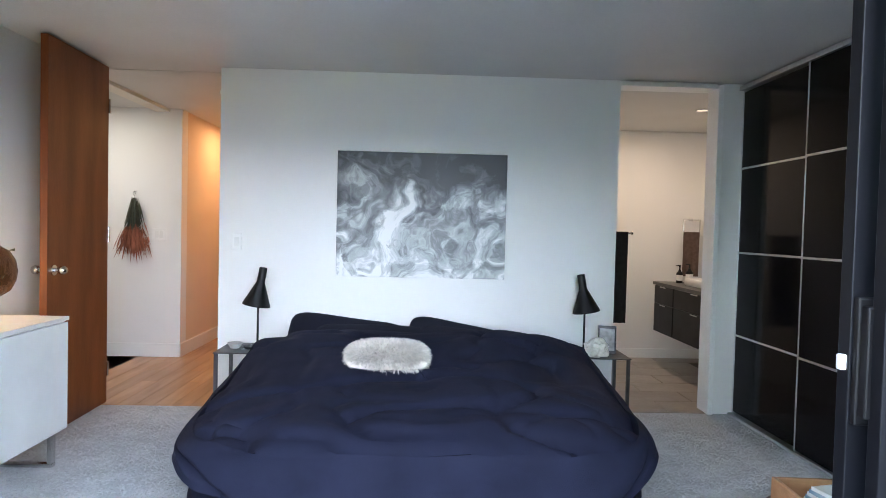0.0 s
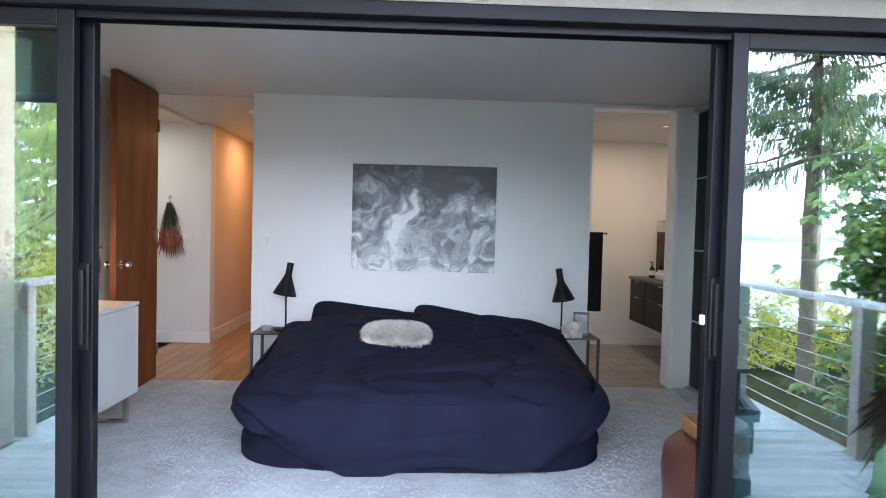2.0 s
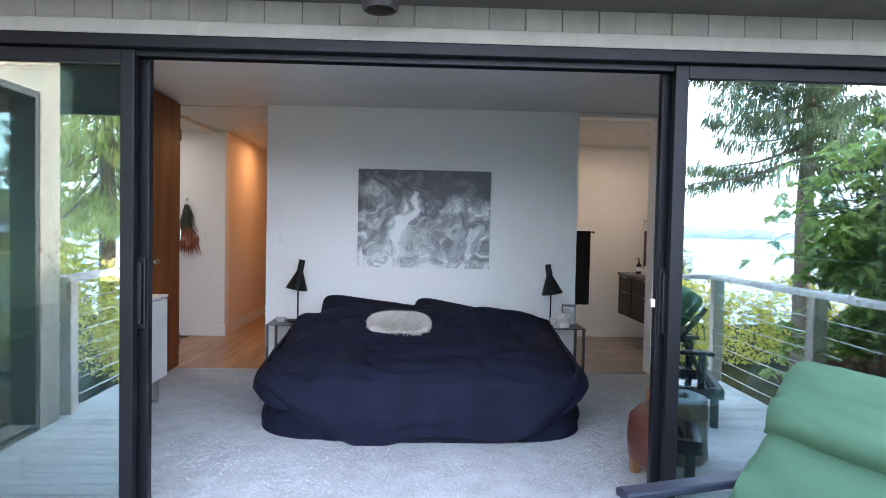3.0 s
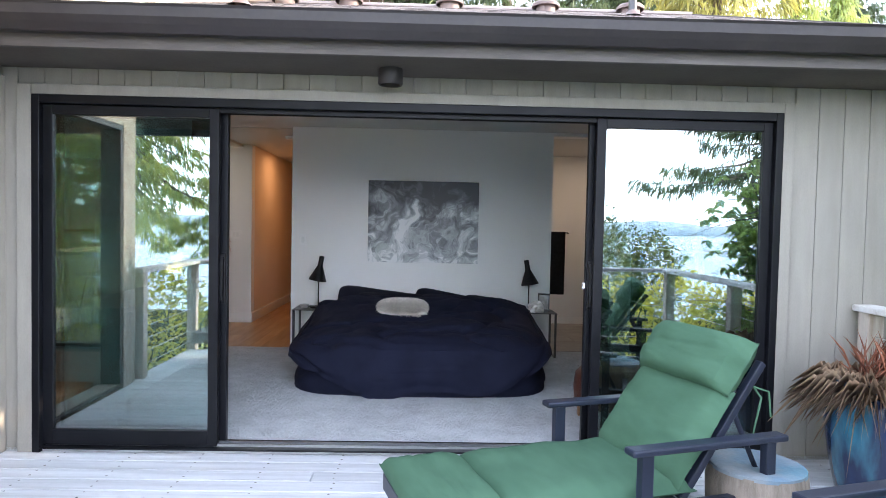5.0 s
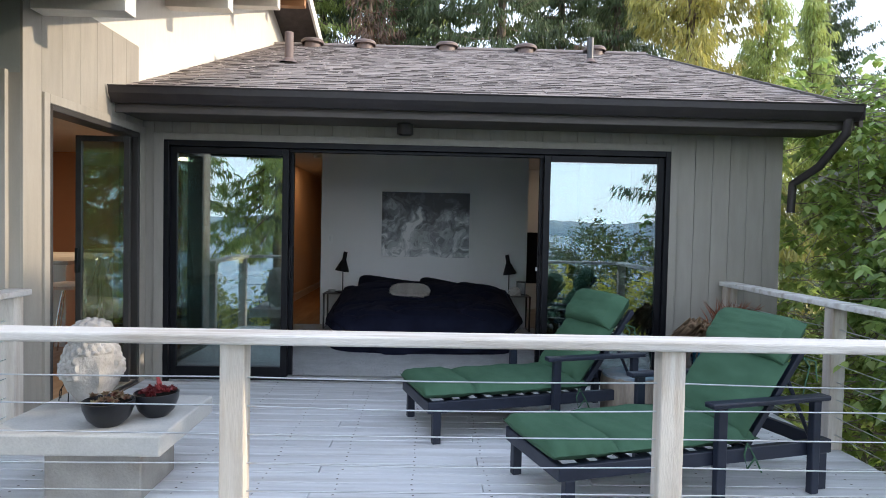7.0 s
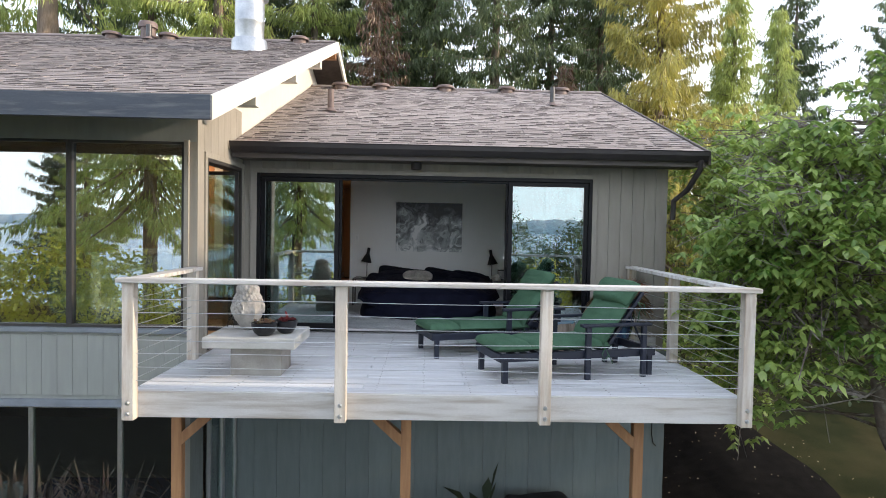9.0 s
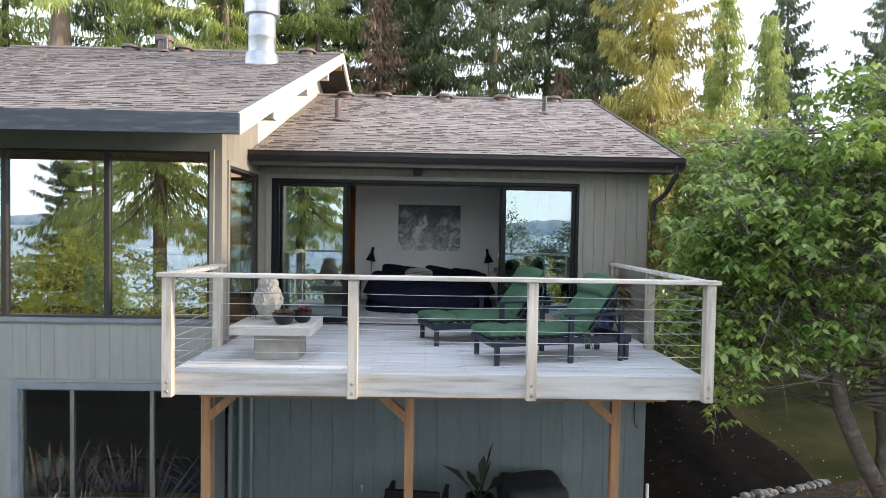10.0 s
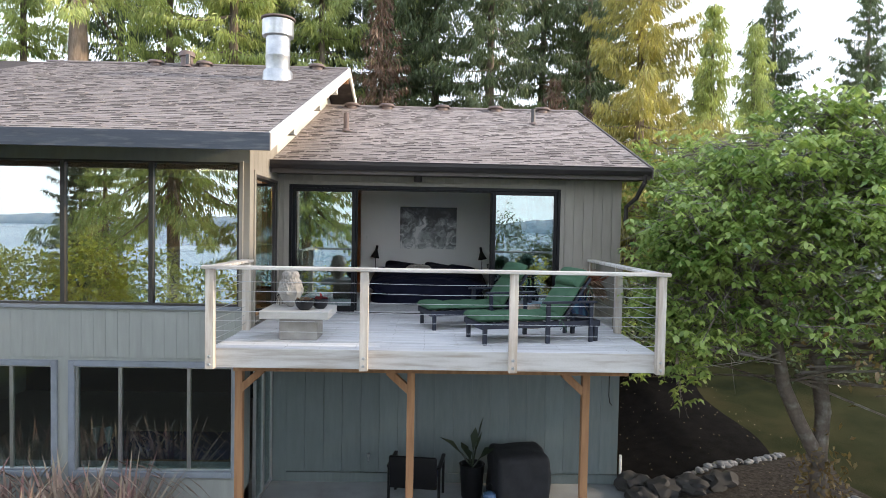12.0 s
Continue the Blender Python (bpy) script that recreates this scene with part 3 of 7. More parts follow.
# left wing
wing_core = boxes(
    (-9.0, WX, WY, WY + 0.14, -0.50, 0.25), (-9.0, WX, WY, WY + 0.14, 2.233, 2.8), (-2.60, WX - 0.14, WY, WY + 0.14, 0.25, 2.233),
    (-5.11, -4.80, WY, WY + 0.14, -2.03, -0.50), (-2.68, WX - 0.1, WY, WY + 0.14, -2.03, -0.50), (-9.0, WX - 0.1, WY, WY + 0.14, PATIO_Z - 0.1, -2.03),
)
board_wall("wall_wing_front", wing_core, run(-7.4, WX, 0.16, -0.44, 0.20, WY), SIDING_PALE, SIDING_PALE, "pale grey-green siding of the wing front", 0.018, 0.002)
DOOR0, DOOR1, DOORH = -1.39, -0.10, 2.10
side_core = boxes((WX - 0.14, WX, WY + 0.14, DOOR0, -0.5, 2.85), (WX - 0.14, WX, DOOR1, 0.03, -0.5, 2.85), (WX - 0.14, WX, DOOR0, DOOR1, DOORH, 2.85), (WX - 0.14, WX, DOOR0, DOOR1, -0.5, 0.02), (WX - 0.14, WX, WY, WY + 0.14, 0.25, 2.233))
board_wall("wall_wing_side", side_core, run(WY, DOOR0 - 0.06, 0.16, DECK, 2.82, WX) + run(DOOR0 - 0.06, DOOR1, 0.21, DOORH + 0.06, 2.82, WX), SIDING, SIDING, "grey board siding beside the open kitchen door", 0.016, along="y")
# sunlit gable above the bedroom roof, from the wing eave up to its ridge
def gable_bm(x0, x1):
    b = bmesh.new()
    pts = [(WY + 0.16, 2.35), (0.02, 2.35), (8.5, 2.35), (8.5, 3.26), (4.1, 4.80), (WY + 0.16, 2.86)]
    vs = [[b.verts.new((x, y, z)) for y, z in pts] for x in (x0, x1)]
    b.faces.new(vs[0])
    b.faces.new(vs[1][::-1])
    for k in range(len(pts)):
        b.faces.new((vs[0][k], vs[0][(k + 1) % len(pts)], vs[1][(k + 1) % len(pts)], vs[1][k]))
    return b


setting("wall_gable", gable_bm(WX - 0.12, WX + 0.012), CREAM, "cream painted gable wall catching the low sun", "wall")

# rooms: floors, inner walls, ceilings
setting("floor", boxes((-2.6, 3.0, 0.0, 3.16, -0.2, 0.0)), CARPET, "pale grey shag carpet of the bedroom", "carpet")
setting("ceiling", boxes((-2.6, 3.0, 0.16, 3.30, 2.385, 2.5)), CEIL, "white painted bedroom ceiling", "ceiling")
setting("wall_back", boxes((-1.462, 1.355, 3.16, 3.28, 0, 2.385), (1.355, 2.055, 3.16, 3.28, 2.37, 2.385), (2.095, 2.9, 3.16, 3.28, 0, 2.385)), WHITE_WALL, "white painted wall behind the bed", "wall")
setting("wall_bedroom_side", boxes((-2.6, -2.44, 0.16, 3.30, 0, 2.385)), WHITE_WALL, "white painted bedroom side wall", "wall")
setting("wall_closet_side", boxes((2.86, 3.0, 0.16, 3.28, 0, 2.385)), WHITE_WALL, "white painted wall behind the wardrobe", "wall")
setting("wall_inner_front", boxes((-2.44, OPEN_L, 0.16, 0.2, 0, 2.39), (OPEN_R, 2.86, 0.16, 0.2, 0, 2.39), (OPEN_L, OPEN_R, 0.16, 0.2, HEAD, 2.39)), WHITE_WALL, "white painted wall round the sliding door", "wall")
setting("doorframe", boxes((2.055, 2.095, 3.135, 3.31, 0, 2.37), (1.355, 2.055, 3.14, 3.30, 2.345, 2.37), bevel=0.004), WHITE_TRIM, "white gloss bathroom door frame", "door frame")
# hall
setting("wall_hall", boxes((-3.9, -2.35, 4.84, 4.99, 0, 2.385)), WHITE_WALL, "white hall wall with a hanging", "wall")
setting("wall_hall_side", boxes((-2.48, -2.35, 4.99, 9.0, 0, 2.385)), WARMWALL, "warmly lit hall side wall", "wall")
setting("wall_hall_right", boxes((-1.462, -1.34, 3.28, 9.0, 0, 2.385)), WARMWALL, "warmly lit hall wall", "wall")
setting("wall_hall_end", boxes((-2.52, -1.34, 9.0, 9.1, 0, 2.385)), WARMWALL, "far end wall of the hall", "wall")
setting("wall_hall_left", boxes((-3.9, -3.8, 3.30, 4.84, 0, 2.385), (-3.9, -2.30, 3.18, 3.30, 0, 2.385)), WHITE_WALL, "white hall wall", "wall")
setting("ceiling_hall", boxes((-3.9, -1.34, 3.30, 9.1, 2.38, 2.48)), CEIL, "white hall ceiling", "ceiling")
setting("baseboard_hall", boxes((-3.8, -2.335, 4.824, 4.84, 0, 0.13), (-2.35, -2.335, 4.84, 9.0, 0, 0.13), bevel=0.003), WHITE_TRIM, "white hall baseboard", "baseboard")
hall_floor = setting("floor_hall", boxes((-3.9, -1.34, 3.16, 9.1, -0.2, -0.016)), GROUT, "honey oak plank floor of the hall", "wood floor")
# bathroom
setting("wall_bath_back", boxes((1.2, 3.0, 5.2, 5.3, 0, 2.385)), WHITE_WALL, "cream bathroom back wall", "wall")
setting("wall_bath_left", boxes((1.23, 1.355, 3.28, 5.2, 0, 2.385)), WHITE_WALL, "cream bathroom side wall", "wall")
setting("wall_bath_right", boxes((2.93, 3.0, 3.28, 5.2, 0, 2.385)), WHITE_WALL, "cream bathroom wall behind the vanity", "wall")
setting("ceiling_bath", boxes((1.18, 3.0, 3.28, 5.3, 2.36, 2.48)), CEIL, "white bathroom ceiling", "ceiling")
setting("baseboard_bath", boxes((1.355, 2.93, 5.186, 5.2, 0, 0.1), bevel=0.002), WHITE_TRIM, "white bathroom baseboard", "baseboard")
bath_floor = setting("floor_bath", boxes((1.18, 3.0, 3.16, 5.3, -0.2, -0.006)), GROUT, "taupe tiled bathroom floor", "tile floor")
# wing rooms
setting("floor_wing", boxes((-9.0, -2.74, WY + 0.14, 5.5, -0.28, 0.0)), FLOORWOOD, "wooden floor of the kitchen wing", "wood floor")
setting("ceiling_wing", boxes((-9.0, -2.74, WY + 0.14, 5.5, 2.5, 2.6)), CEIL, "white ceiling of the kitchen wing", "ceiling")
setting("wall_wing_back", boxes((-9.0, -3.9, 5.4, 5.5, 0, 2.5), (-4.0, -3.9, 3.18, 5.4, 0, 2.5)), ORANGEWALL, "terracotta kitchen wall", "wall")
setting("wall_wing_inner", boxes((-2.74, -2.6, 0.04, 3.18, 0, 2.5)), ORANGEWALL, "terracotta inner wall of the kitchen wing", "wall")
setting("wall_wing_end", boxes((-9.0, -8.9, WY + 0.14, 5.5, PATIO_Z, 2.5)), WHITE_WALL, "end wall of the wing", "wall")
setting("floor_lower", boxes((-9.0, -2.6, WY + 0.14, 4.0, PATIO_Z - 0.2, PATIO_Z + 0.4)), TILE, "floor of the lower room", "floor")
# Dark leather brown on this wall paints in the gloom of the unlit room.
setting("wall_lower_back", boxes((-9.0, -2.6, 3.9, 4.0, PATIO_Z, -0.28)), DARKLEATHER_GLOOM, "back wall of the lower room, coloured dark as if unlit", "wall")
setting("wall_lower_side", boxes((-2.74, -2.6, 0.02, 3.9, PATIO_Z, -0.28), (-2.74, -2.6, WY + 0.14, -1.05, PATIO_Z, -0.5)), SIDING_BLUE, "side wall of the lower room", "wall")
setting("wall_rear", boxes((-9.0, 3.10, 9.1, 9.25, -0.6, 2.4), (3.0, 3.10, 0.16, 9.1, -0.6, 2.4), (2.95, 3.15, 0.2, 9.1, PATIO_Z - 0.1, -0.6)), SIDING, "grey rear siding of the house", "wall")
patio = setting("pavement", boxes((-2.7, 3.2, -4.0, 0.0, PATIO_Z - 0.12, PATIO_Z), bevel=0.01), PATIO, "blue-grey concrete patio under the deck", "patio")


# ---- roofs ----
def roof_slab(name, x0, x1, eave, ridge, thick, label):
    """A gable roof deck: front slope from eave (y, z) to ridge (y, z), and a back slope."""
    b = bmesh.new()
    (ye, ze), (yr, zr) = eave, ridge
    yb = yr + (yr - ye) * 0.9
    prof = [(ye, ze), (yr, zr), (yb, zr - (zr - ze) * 0.9), (yb, zr - (zr - ze) * 0.9 - thick), (yr, zr - thick), (ye, ze - thick)]
    vs = [[b.verts.new((x, y, z)) for y, z in prof] for x in (x0, x1)]
    b.faces.new(vs[0])
    b.faces.new(vs[1][::-1])
    for k in range(6):
        b.faces.new((vs[0][k], vs[0][(k + 1) % 6], vs[1][(k + 1) % 6], vs[1][k]))
    return setting(name, b, SHINGLE_DARK, label, "roof")


R_EAVE, R_RIDGE = (-0.57, 2.36), (4.62, 4.17)
L_EAVE, L_RIDGE = (-3.03, 2.415), (4.1, 4.90)
roof_right = roof_slab("roof_bedroom", WX + 0.02, 3.38, R_EAVE, R_RIDGE, 0.05, "brown-grey asphalt shingle roof over the bedroom")
roof_left = roof_slab("roof_wing", -10.0, -1.885, L_EAVE, L_RIDGE, 0.1, "brown-grey asphalt shingle roof of the wing")
setting("soffit", boxes((WX + 0.02, 3.36, -0.49, 0.02, 2.215, 2.235)), SOFFIT, "dark boarded soffit under the eave", "soffit")
setting("fascia_board", boxes((WX + 0.02, 3.38, -0.52, -0.49, 2.20, 2.355), bevel=0.003), FASCIA, "grey-brown fascia board under the gutter", "fascia")
slope_l = (L_RIDGE[1] - L_EAVE[1]) / (L_RIDGE[0] - L_EAVE[0])


def rake_bm(x0, x1, eave, ridge, top, height):
    b = bmesh.new()
    (ye, ze), (yr, zr) = eave, ridge
    yb = yr + (yr - ye) * 0.9
    zb = zr - (zr - ze) * 0.9
    for (ya, za), (yc, zc) in (((ye, ze), (yr, zr)), ((yr, zr), (yb, zb))):
        vs = [b.verts.new((x, y, z + d)) for x in (x0, x1) for y, z in ((ya, za), (yc, zc)) for d in (top, top - height)]
        bmesh.ops.convex_hull(b, input=vs)
    return b


setting("rake_board", rake_bm(-1.885, -1.85, L_EAVE, L_RIDGE, 0.03, 0.2), CREAM, "cream rake board along the wing roof edge", "rake board")
setting("rake_board_right", rake_bm(3.38, 3.41, R_EAVE, R_RIDGE, 0.03, 0.17), FASCIA, "grey-brown rake board of the bedroom roof", "rake board")
setting("eave_board", boxes((-10.0, -1.85, -3.078, -3.032, 2.245, 2.445), bevel=0.004), EAVE_BLUE, "weathered blue-grey eave board of the wing", "eave board")
for k, y in enumerate((-1.5, 0.5, 2.4, 4.05)):
    z = L_EAVE[1] + slope_l * (y - L_EAVE[0]) - 0.11
    setting("roof_beam", boxes((WX - 0.1, -1.89, y - 0.07, y + 0.07, z - 0.2, z), bevel=0.004), TEAK if k == 3 else CREAM, "beam end under the wing roof overhang", "beam")

# gutter: open trough with a rolled lip
gutter = thing("gutter", "dark brown-grey metal rain gutter along the eave", "gutter")
gb = bmesh.new()
prof = [(-0.475, 2.43), (-0.475, 2.32), (-0.54, 2.315), (-0.575, 2.35), (-0.60, 2.38), (-0.605, 2.425), (-0.615, 2.437), (-0.60, 2.44), (-0.592, 2.43), (-0.585, 2.385), (-0.53, 2.335), (-0.49, 2.335), (-0.488, 2.43)]
rows_g = [[gb.verts.new((x, y - 0.05, z - 0.055)) for y, z in prof] for x in (WX + 0.03, 3.36)]
for k in range(len(prof)):
    gb.faces.new((rows_g[0][k], rows_g[0][(k + 1) % len(prof)], rows_g[1][(k + 1) % len(prof)], rows_g[1][k]))
gb.faces.new(rows_g[0])
gb.faces.new(rows_g[1][::-1])
part("trough", gb, GUTTER, gutter)
part("end_cap", boxes((3.358, 3.365, -0.662, -0.526, 2.263, 2.381)), GUTTER, gutter)
downpipe = bmesh.new()
tube(downpipe, [(3.28, -0.59, 2.28), (3.28, -0.57, 2.17), (3.24, -0.3, 1.93), (3.16, -0.06, 1.80), (3.155, -0.05, 1.55)], [0.035] * 5, 10)
part("downpipe", downpipe, GUTTER, gutter, "brown downpipe elbow", True)

# ---- deck ----
DX0, DX1, DY0 = -2.51, 2.66, -3.02
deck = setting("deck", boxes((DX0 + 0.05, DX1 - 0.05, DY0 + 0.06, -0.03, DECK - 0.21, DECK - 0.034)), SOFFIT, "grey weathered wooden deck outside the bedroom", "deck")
part("front_fascia", boxes((DX0, DX1, DY0 - 0.01, DY0 + 0.03, DECK - 0.22, DECK - 0.003), bevel=0.004), RAILWOOD, deck, "pale weathered rim board")
part("side_fascia", boxes((DX0, DX0 + 0.04, DY0 + 0.03, WY, DECK - 0.22, DECK - 0.028), bevel=0.004), RAILWOOD, deck)
part("side_fascia", boxes((DX1 - 0.04, DX1, DY0 + 0.03, 0.0, DECK - 0.22, DECK - 0.028), bevel=0.004), RAILWOOD, deck)
n_boards = 22
bw = (0.0 - DY0 - 0.034) / n_boards
for k in range(n_boards):
    y0 = DY0 + 0.032 + k * bw
    x_left = DX0 - 0.012 if y0 < WY - 0.02 else WX + 0.03
    cut = (0.9, -0.6, 0.3)[k % 3]
    for a, c in ((x_left, cut), (cut + 0.004, DX1 + 0.012)):
        b = bmesh.new()
        box(b, a, c, y0 + 0.003, y0 + bw - 0.003, DECK - 0.028, DECK + rnd.uniform(-0.0015, 0.0015), 0.004)
        part("deck_board", b, DECKWOOD, deck)
nb = bmesh.new()
for k in range(n_boards):
    for x in np.arange(-2.5, 2.7, 0.405):
        for d in (0.04, 0.105):
            bmesh.ops.create_circle(nb, cap_ends=True, segments=6, radius=0.0055 + 0.002 * rnd.random(), matrix=pose(x + rnd.uniform(-0.008, 0.008), DY0 + 0.032 + k * bw + d, DECK + 0.0026))
tagged(part("screw_heads", nb, FASCIA, deck), kind="stuff")

rail = thing("deck_railing", "weathered wooden deck railing with steel cables", "railing")
PY = DY0 - 0.052
post_spots = [(-2.50, PY, 1), (-0.757, PY, 1), (0.953, PY, 1), (2.66, PY, 1), (2.625, -1.53, 0), (2.62, -0.1, 0), (-2.47, -1.745, 0)]
for x, y, outer in post_spots:
    p = part("post", boxes((-0.048, 0.048, -0.045, 0.045, DECK - 0.225 if outer else DECK, 0.895), bevel=0.006), POSTWOOD, rail, m=pose(x, y, 0))
    if outer:
        for z in (-0.19, -0.10):
            bb = bmesh.new()
            rod(bb, (0, -0.045, z), (0, -0.06, z), 0.019, 0.012, 10)
            part("bolt", bb, GALV, p, "galvanised carriage bolt", True)
CAP0, CAP1 = 0.895, 0.935
part("top_rail", boxes((-2.59, 2.745, PY - 0.075, PY + 0.068, CAP0, CAP1), bevel=0.008), RAILWOOD, rail)
part("top_rail", boxes((2.555, 2.69, PY + 0.07, -0.02, CAP0 + 0.001, CAP1 - 0.001), bevel=0.008), RAILWOOD, rail)
part("top_rail", boxes((-2.54, -2.40, PY + 0.07, -1.65, CAP0 + 0.001, CAP1 - 0.001), bevel=0.008), RAILWOOD, rail)


def cable(a, b, sag):
    cb = bmesh.new()
    a, b = Vector(a), Vector(b)
    pts = [a.lerp(b, k / 10) - Vector((0, 0, sag * (1 - (2 * k / 10 - 1) ** 2))) for k in range(11)]
    tube(cb, pts, [0.0032] * 11, 6)
    part("cable", cb, STEEL, rail, smooth=True)


for k in range(7):
    z = 0.08 + 0.113 * k
    for x0, x1 in ((-2.49, -0.757), (-0.757, 0.953), (0.953, 2.65)):
        cable((x0, PY + 0.0, z), (x1, PY, z), rnd.uniform(-0.004, 0.012))
    cable((2.63, PY + 0.04, z), (2.625, -1.53, z), 0.01)
    cable((2.625, -1.53, z), (2.62, -0.1, z), 0.01)
    cable((-2.49, PY + 0.04, z), (-2.47, -1.745, z), 0.006)

# posts that carry the deck
for x, s in ((-2.36, 1), (-0.224, -1), (1.976, -1)):
    post = thing("deck_support", "orange-stained timber post under the deck", "post", "deck posts", pose(x, -2.4, PATIO_Z))
    part("post", boxes((-0.048, 0.048, -0.048, 0.048, 0, 2.37), bevel=0.006), WARMPOST, post)
    b = bmesh.new()
    box(b, -0.045, 0.045, -0.045, 0.045, -0.02, 0.36, 0.004, pose(s * 0.02, 0, 2.14, 0, s * 48, 0))
    part("brace", b, WARMPOST, post)
setting("deck_beam", boxes((-2.42, 2.5, -2.47, -2.33, -0.41, -0.23), bevel=0.004), WARMPOST, "timber beam carrying the deck joists", "beam")


# ---- windows and doors ----
def glazed(parent, name, x0, x1, z0, z1, y, rim, frame_mat, glass=GLASS, depth=0.04, bottom=None):
    """A framed pane in an x-z plane: stiles, rails and glass."""
    bt = bottom or rim
    leaf = part(name, boxes((x0, x0 + rim, y, y + depth, z0, z1), (x1 - rim, x1, y, y + depth, z0, z1), (x0 + rim, x1 - rim, y, y + depth, z1 - rim, z1), (x0 + rim, x1 - rim, y, y + depth, z0, z0 + bt), bevel=0.003), frame_mat, parent)
    g = part("pane", boxes((x0 + rim - 0.004, x1 - rim + 0.004, y + depth / 2 - 0.004, y + depth / 2 + 0.004, z0 + bt - 0.004, z1 - rim + 0.004)), glass, leaf)
    g.visible_shadow = False
    return leaf


slider = tagged(new("window_1"), "black aluminium sliding glass door, its middle panels pushed open", "sliding door", "", "structure")
part("outer_frame", boxes((OPEN_L, OPEN_L + 0.045, -0.03, 0.15, DECK - 0.03, HEAD), (OPEN_R - 0.045, OPEN_R, -0.03, 0.15, DECK - 0.03, HEAD), (OPEN_L + 0.045, OPEN_R - 0.045, -0.03, 0.15, HEAD - 0.05, HEAD), (OPEN_L + 0.045, OPEN_R - 0.045, -0.035, 0.15, 0.0, DECK + 0.03), bevel=0.004), BLACK_FRAME, slider)
part("head_track", boxes((OPEN_L + 0.05, OPEN_R - 0.05, 0.02, 0.028, HEAD - 0.075, HEAD - 0.05), (OPEN_L + 0.05, OPEN_R - 0.05, 0.075, 0.083, HEAD - 0.075, HEAD - 0.05), bevel=0.001), BLACK_FRAME, slider)
part("sill_track", boxes((OPEN_L + 0.05, OPEN_R - 0.05, 0.02, 0.028, DECK + 0.03, DECK + 0.045), (OPEN_L + 0.05, OPEN_R - 0.05, 0.075, 0.083, DECK + 0.03, DECK + 0.045)), ALU, slider, "aluminium sill track")
for x0, x1, y in ((OPEN_L + 0.045, -1.225, 0.0), (0.995, OPEN_R - 0.045, 0.0), (OPEN_L + 0.05, -1.195, 0.075), (0.968, OPEN_R - 0.05, 0.075)):
    leaf = glazed(slider, "panel", x0, x1, DECK + 0.035, HEAD - 0.052, y + 0.005, 0.056, BLACK_FRAME, depth=0.042, bottom=0.09)
    if y > 0.05:
        hx = x1 - 0.03 if x1 < 0 else x0 + 0.03
        part("pull", boxes((hx - 0.016, hx + 0.016, y - 0.035, y + 0.006, 0.88, 1.14), (hx - 0.024, hx + 0.024, y - 0.012, y + 0.006, 0.86, 1.16), bevel=0.005), BLACKMETAL, leaf, "black pull")
        if x1 > 0:
            part("latch", boxes((x0 - 0.016, x0 + 0.002, y + 0.012, y + 0.03, 0.985, 1.022), bevel=0.004), GLOSSWHITE, leaf, "white latch")

# wing upper windows
for k, (x0, x1) in enumerate(((-3.79, -2.60), (-4.967, -3.79), (-6.14, -4.967), (-7.3, -6.14))):
    w = tagged(new("window_2"), "large fixed window in a dark bronze frame reflecting the bay", "window", "wing windows", "structure")
    glazed(w, "window_frame", x0, x1, 0.28, 2.233, WY - 0.01, 0.03, BRONZE, BAYGLASS, 0.09)
setting("window_sill", boxes((-7.4, -2.55, WY - 0.06, WY + 0.01, 0.23, 0.28), bevel=0.005), TRIM_BLUE, "blue-grey sill under the wing windows", "sill")
setting("window_trim", boxes((-2.60, -2.55, WY - 0.03, WY + 0.005, 0.28, 2.25), bevel=0.004), SIDING, "grey trim beside the wing windows", "trim")
for k, (x0, x1, cuts) in enumerate(((-4.80, -2.68, (-4.207, -3.277)), (-7.2, -5.11, (-5.67, -6.4)))):
    w = tagged(new("window_3"), "lower aluminium window with blue-grey trim, dark room behind", "window", "lower windows", "structure")
    edges = sorted([x0, x1, *cuts])
    for a, c in zip(edges, edges[1:]):
        glazed(w, "window_frame", a, c, -2.0, -0.56, WY + 0.02, 0.024, ALU, depth=0.05)
    part("trim", boxes((x0 - 0.08, x0, WY - 0.035, WY + 0.02, -2.07, -0.48), (x1, x1 + 0.08, WY - 0.035, WY + 0.02, -2.07, -0.48), (x0, x1, WY - 0.035, WY + 0.02, -0.56, -0.48), (x0, x1, WY - 0.05, WY + 0.02, -2.07, -2.0), bevel=0.004), TRIM_BLUE, w)


def glazed_y(parent, name, y0, y1, z0, z1, x, rim, frame_mat, depth=0.04):
    leaf = part(name, boxes((x, x + depth, y0, y0 + rim, z0, z1), (x, x + depth, y1 - rim, y1, z0, z1), (x, x + depth, y0 + rim, y1 - rim, z1 - rim, z1), (x, x + depth, y0 + rim, y1 - rim, z0, z0 + rim), bevel=0.003), frame_mat, parent)
    g = part("pane", boxes((x + depth / 2 - 0.004, x + depth / 2 + 0.004, y0 + rim - 0.004, y1 - rim + 0.004, z0 + rim - 0.004, z1 - rim + 0.004)), BAYGLASS, leaf)
    g.visible_shadow = False
    return leaf


kd = tagged(new("door_1"), "bronze-framed glass kitchen door, its leaf folded wide open", "glass door", "", "structure")
part("outer_frame", boxes((WX - 0.13, WX + 0.03, DOOR0, DOOR0 + 0.04, 0.02, DOORH), (WX - 0.13, WX + 0.03, DOOR1 - 0.04, DOOR1, 0.02, DOORH), (WX - 0.13, WX + 0.03, DOOR0 + 0.04, DOOR1 - 0.04, DOORH - 0.04, DOORH), (WX - 0.13, WX + 0.04, DOOR0 + 0.04, DOOR1 - 0.04, 0.0, DECK + 0.03), bevel=0.004), BRONZE, kd)
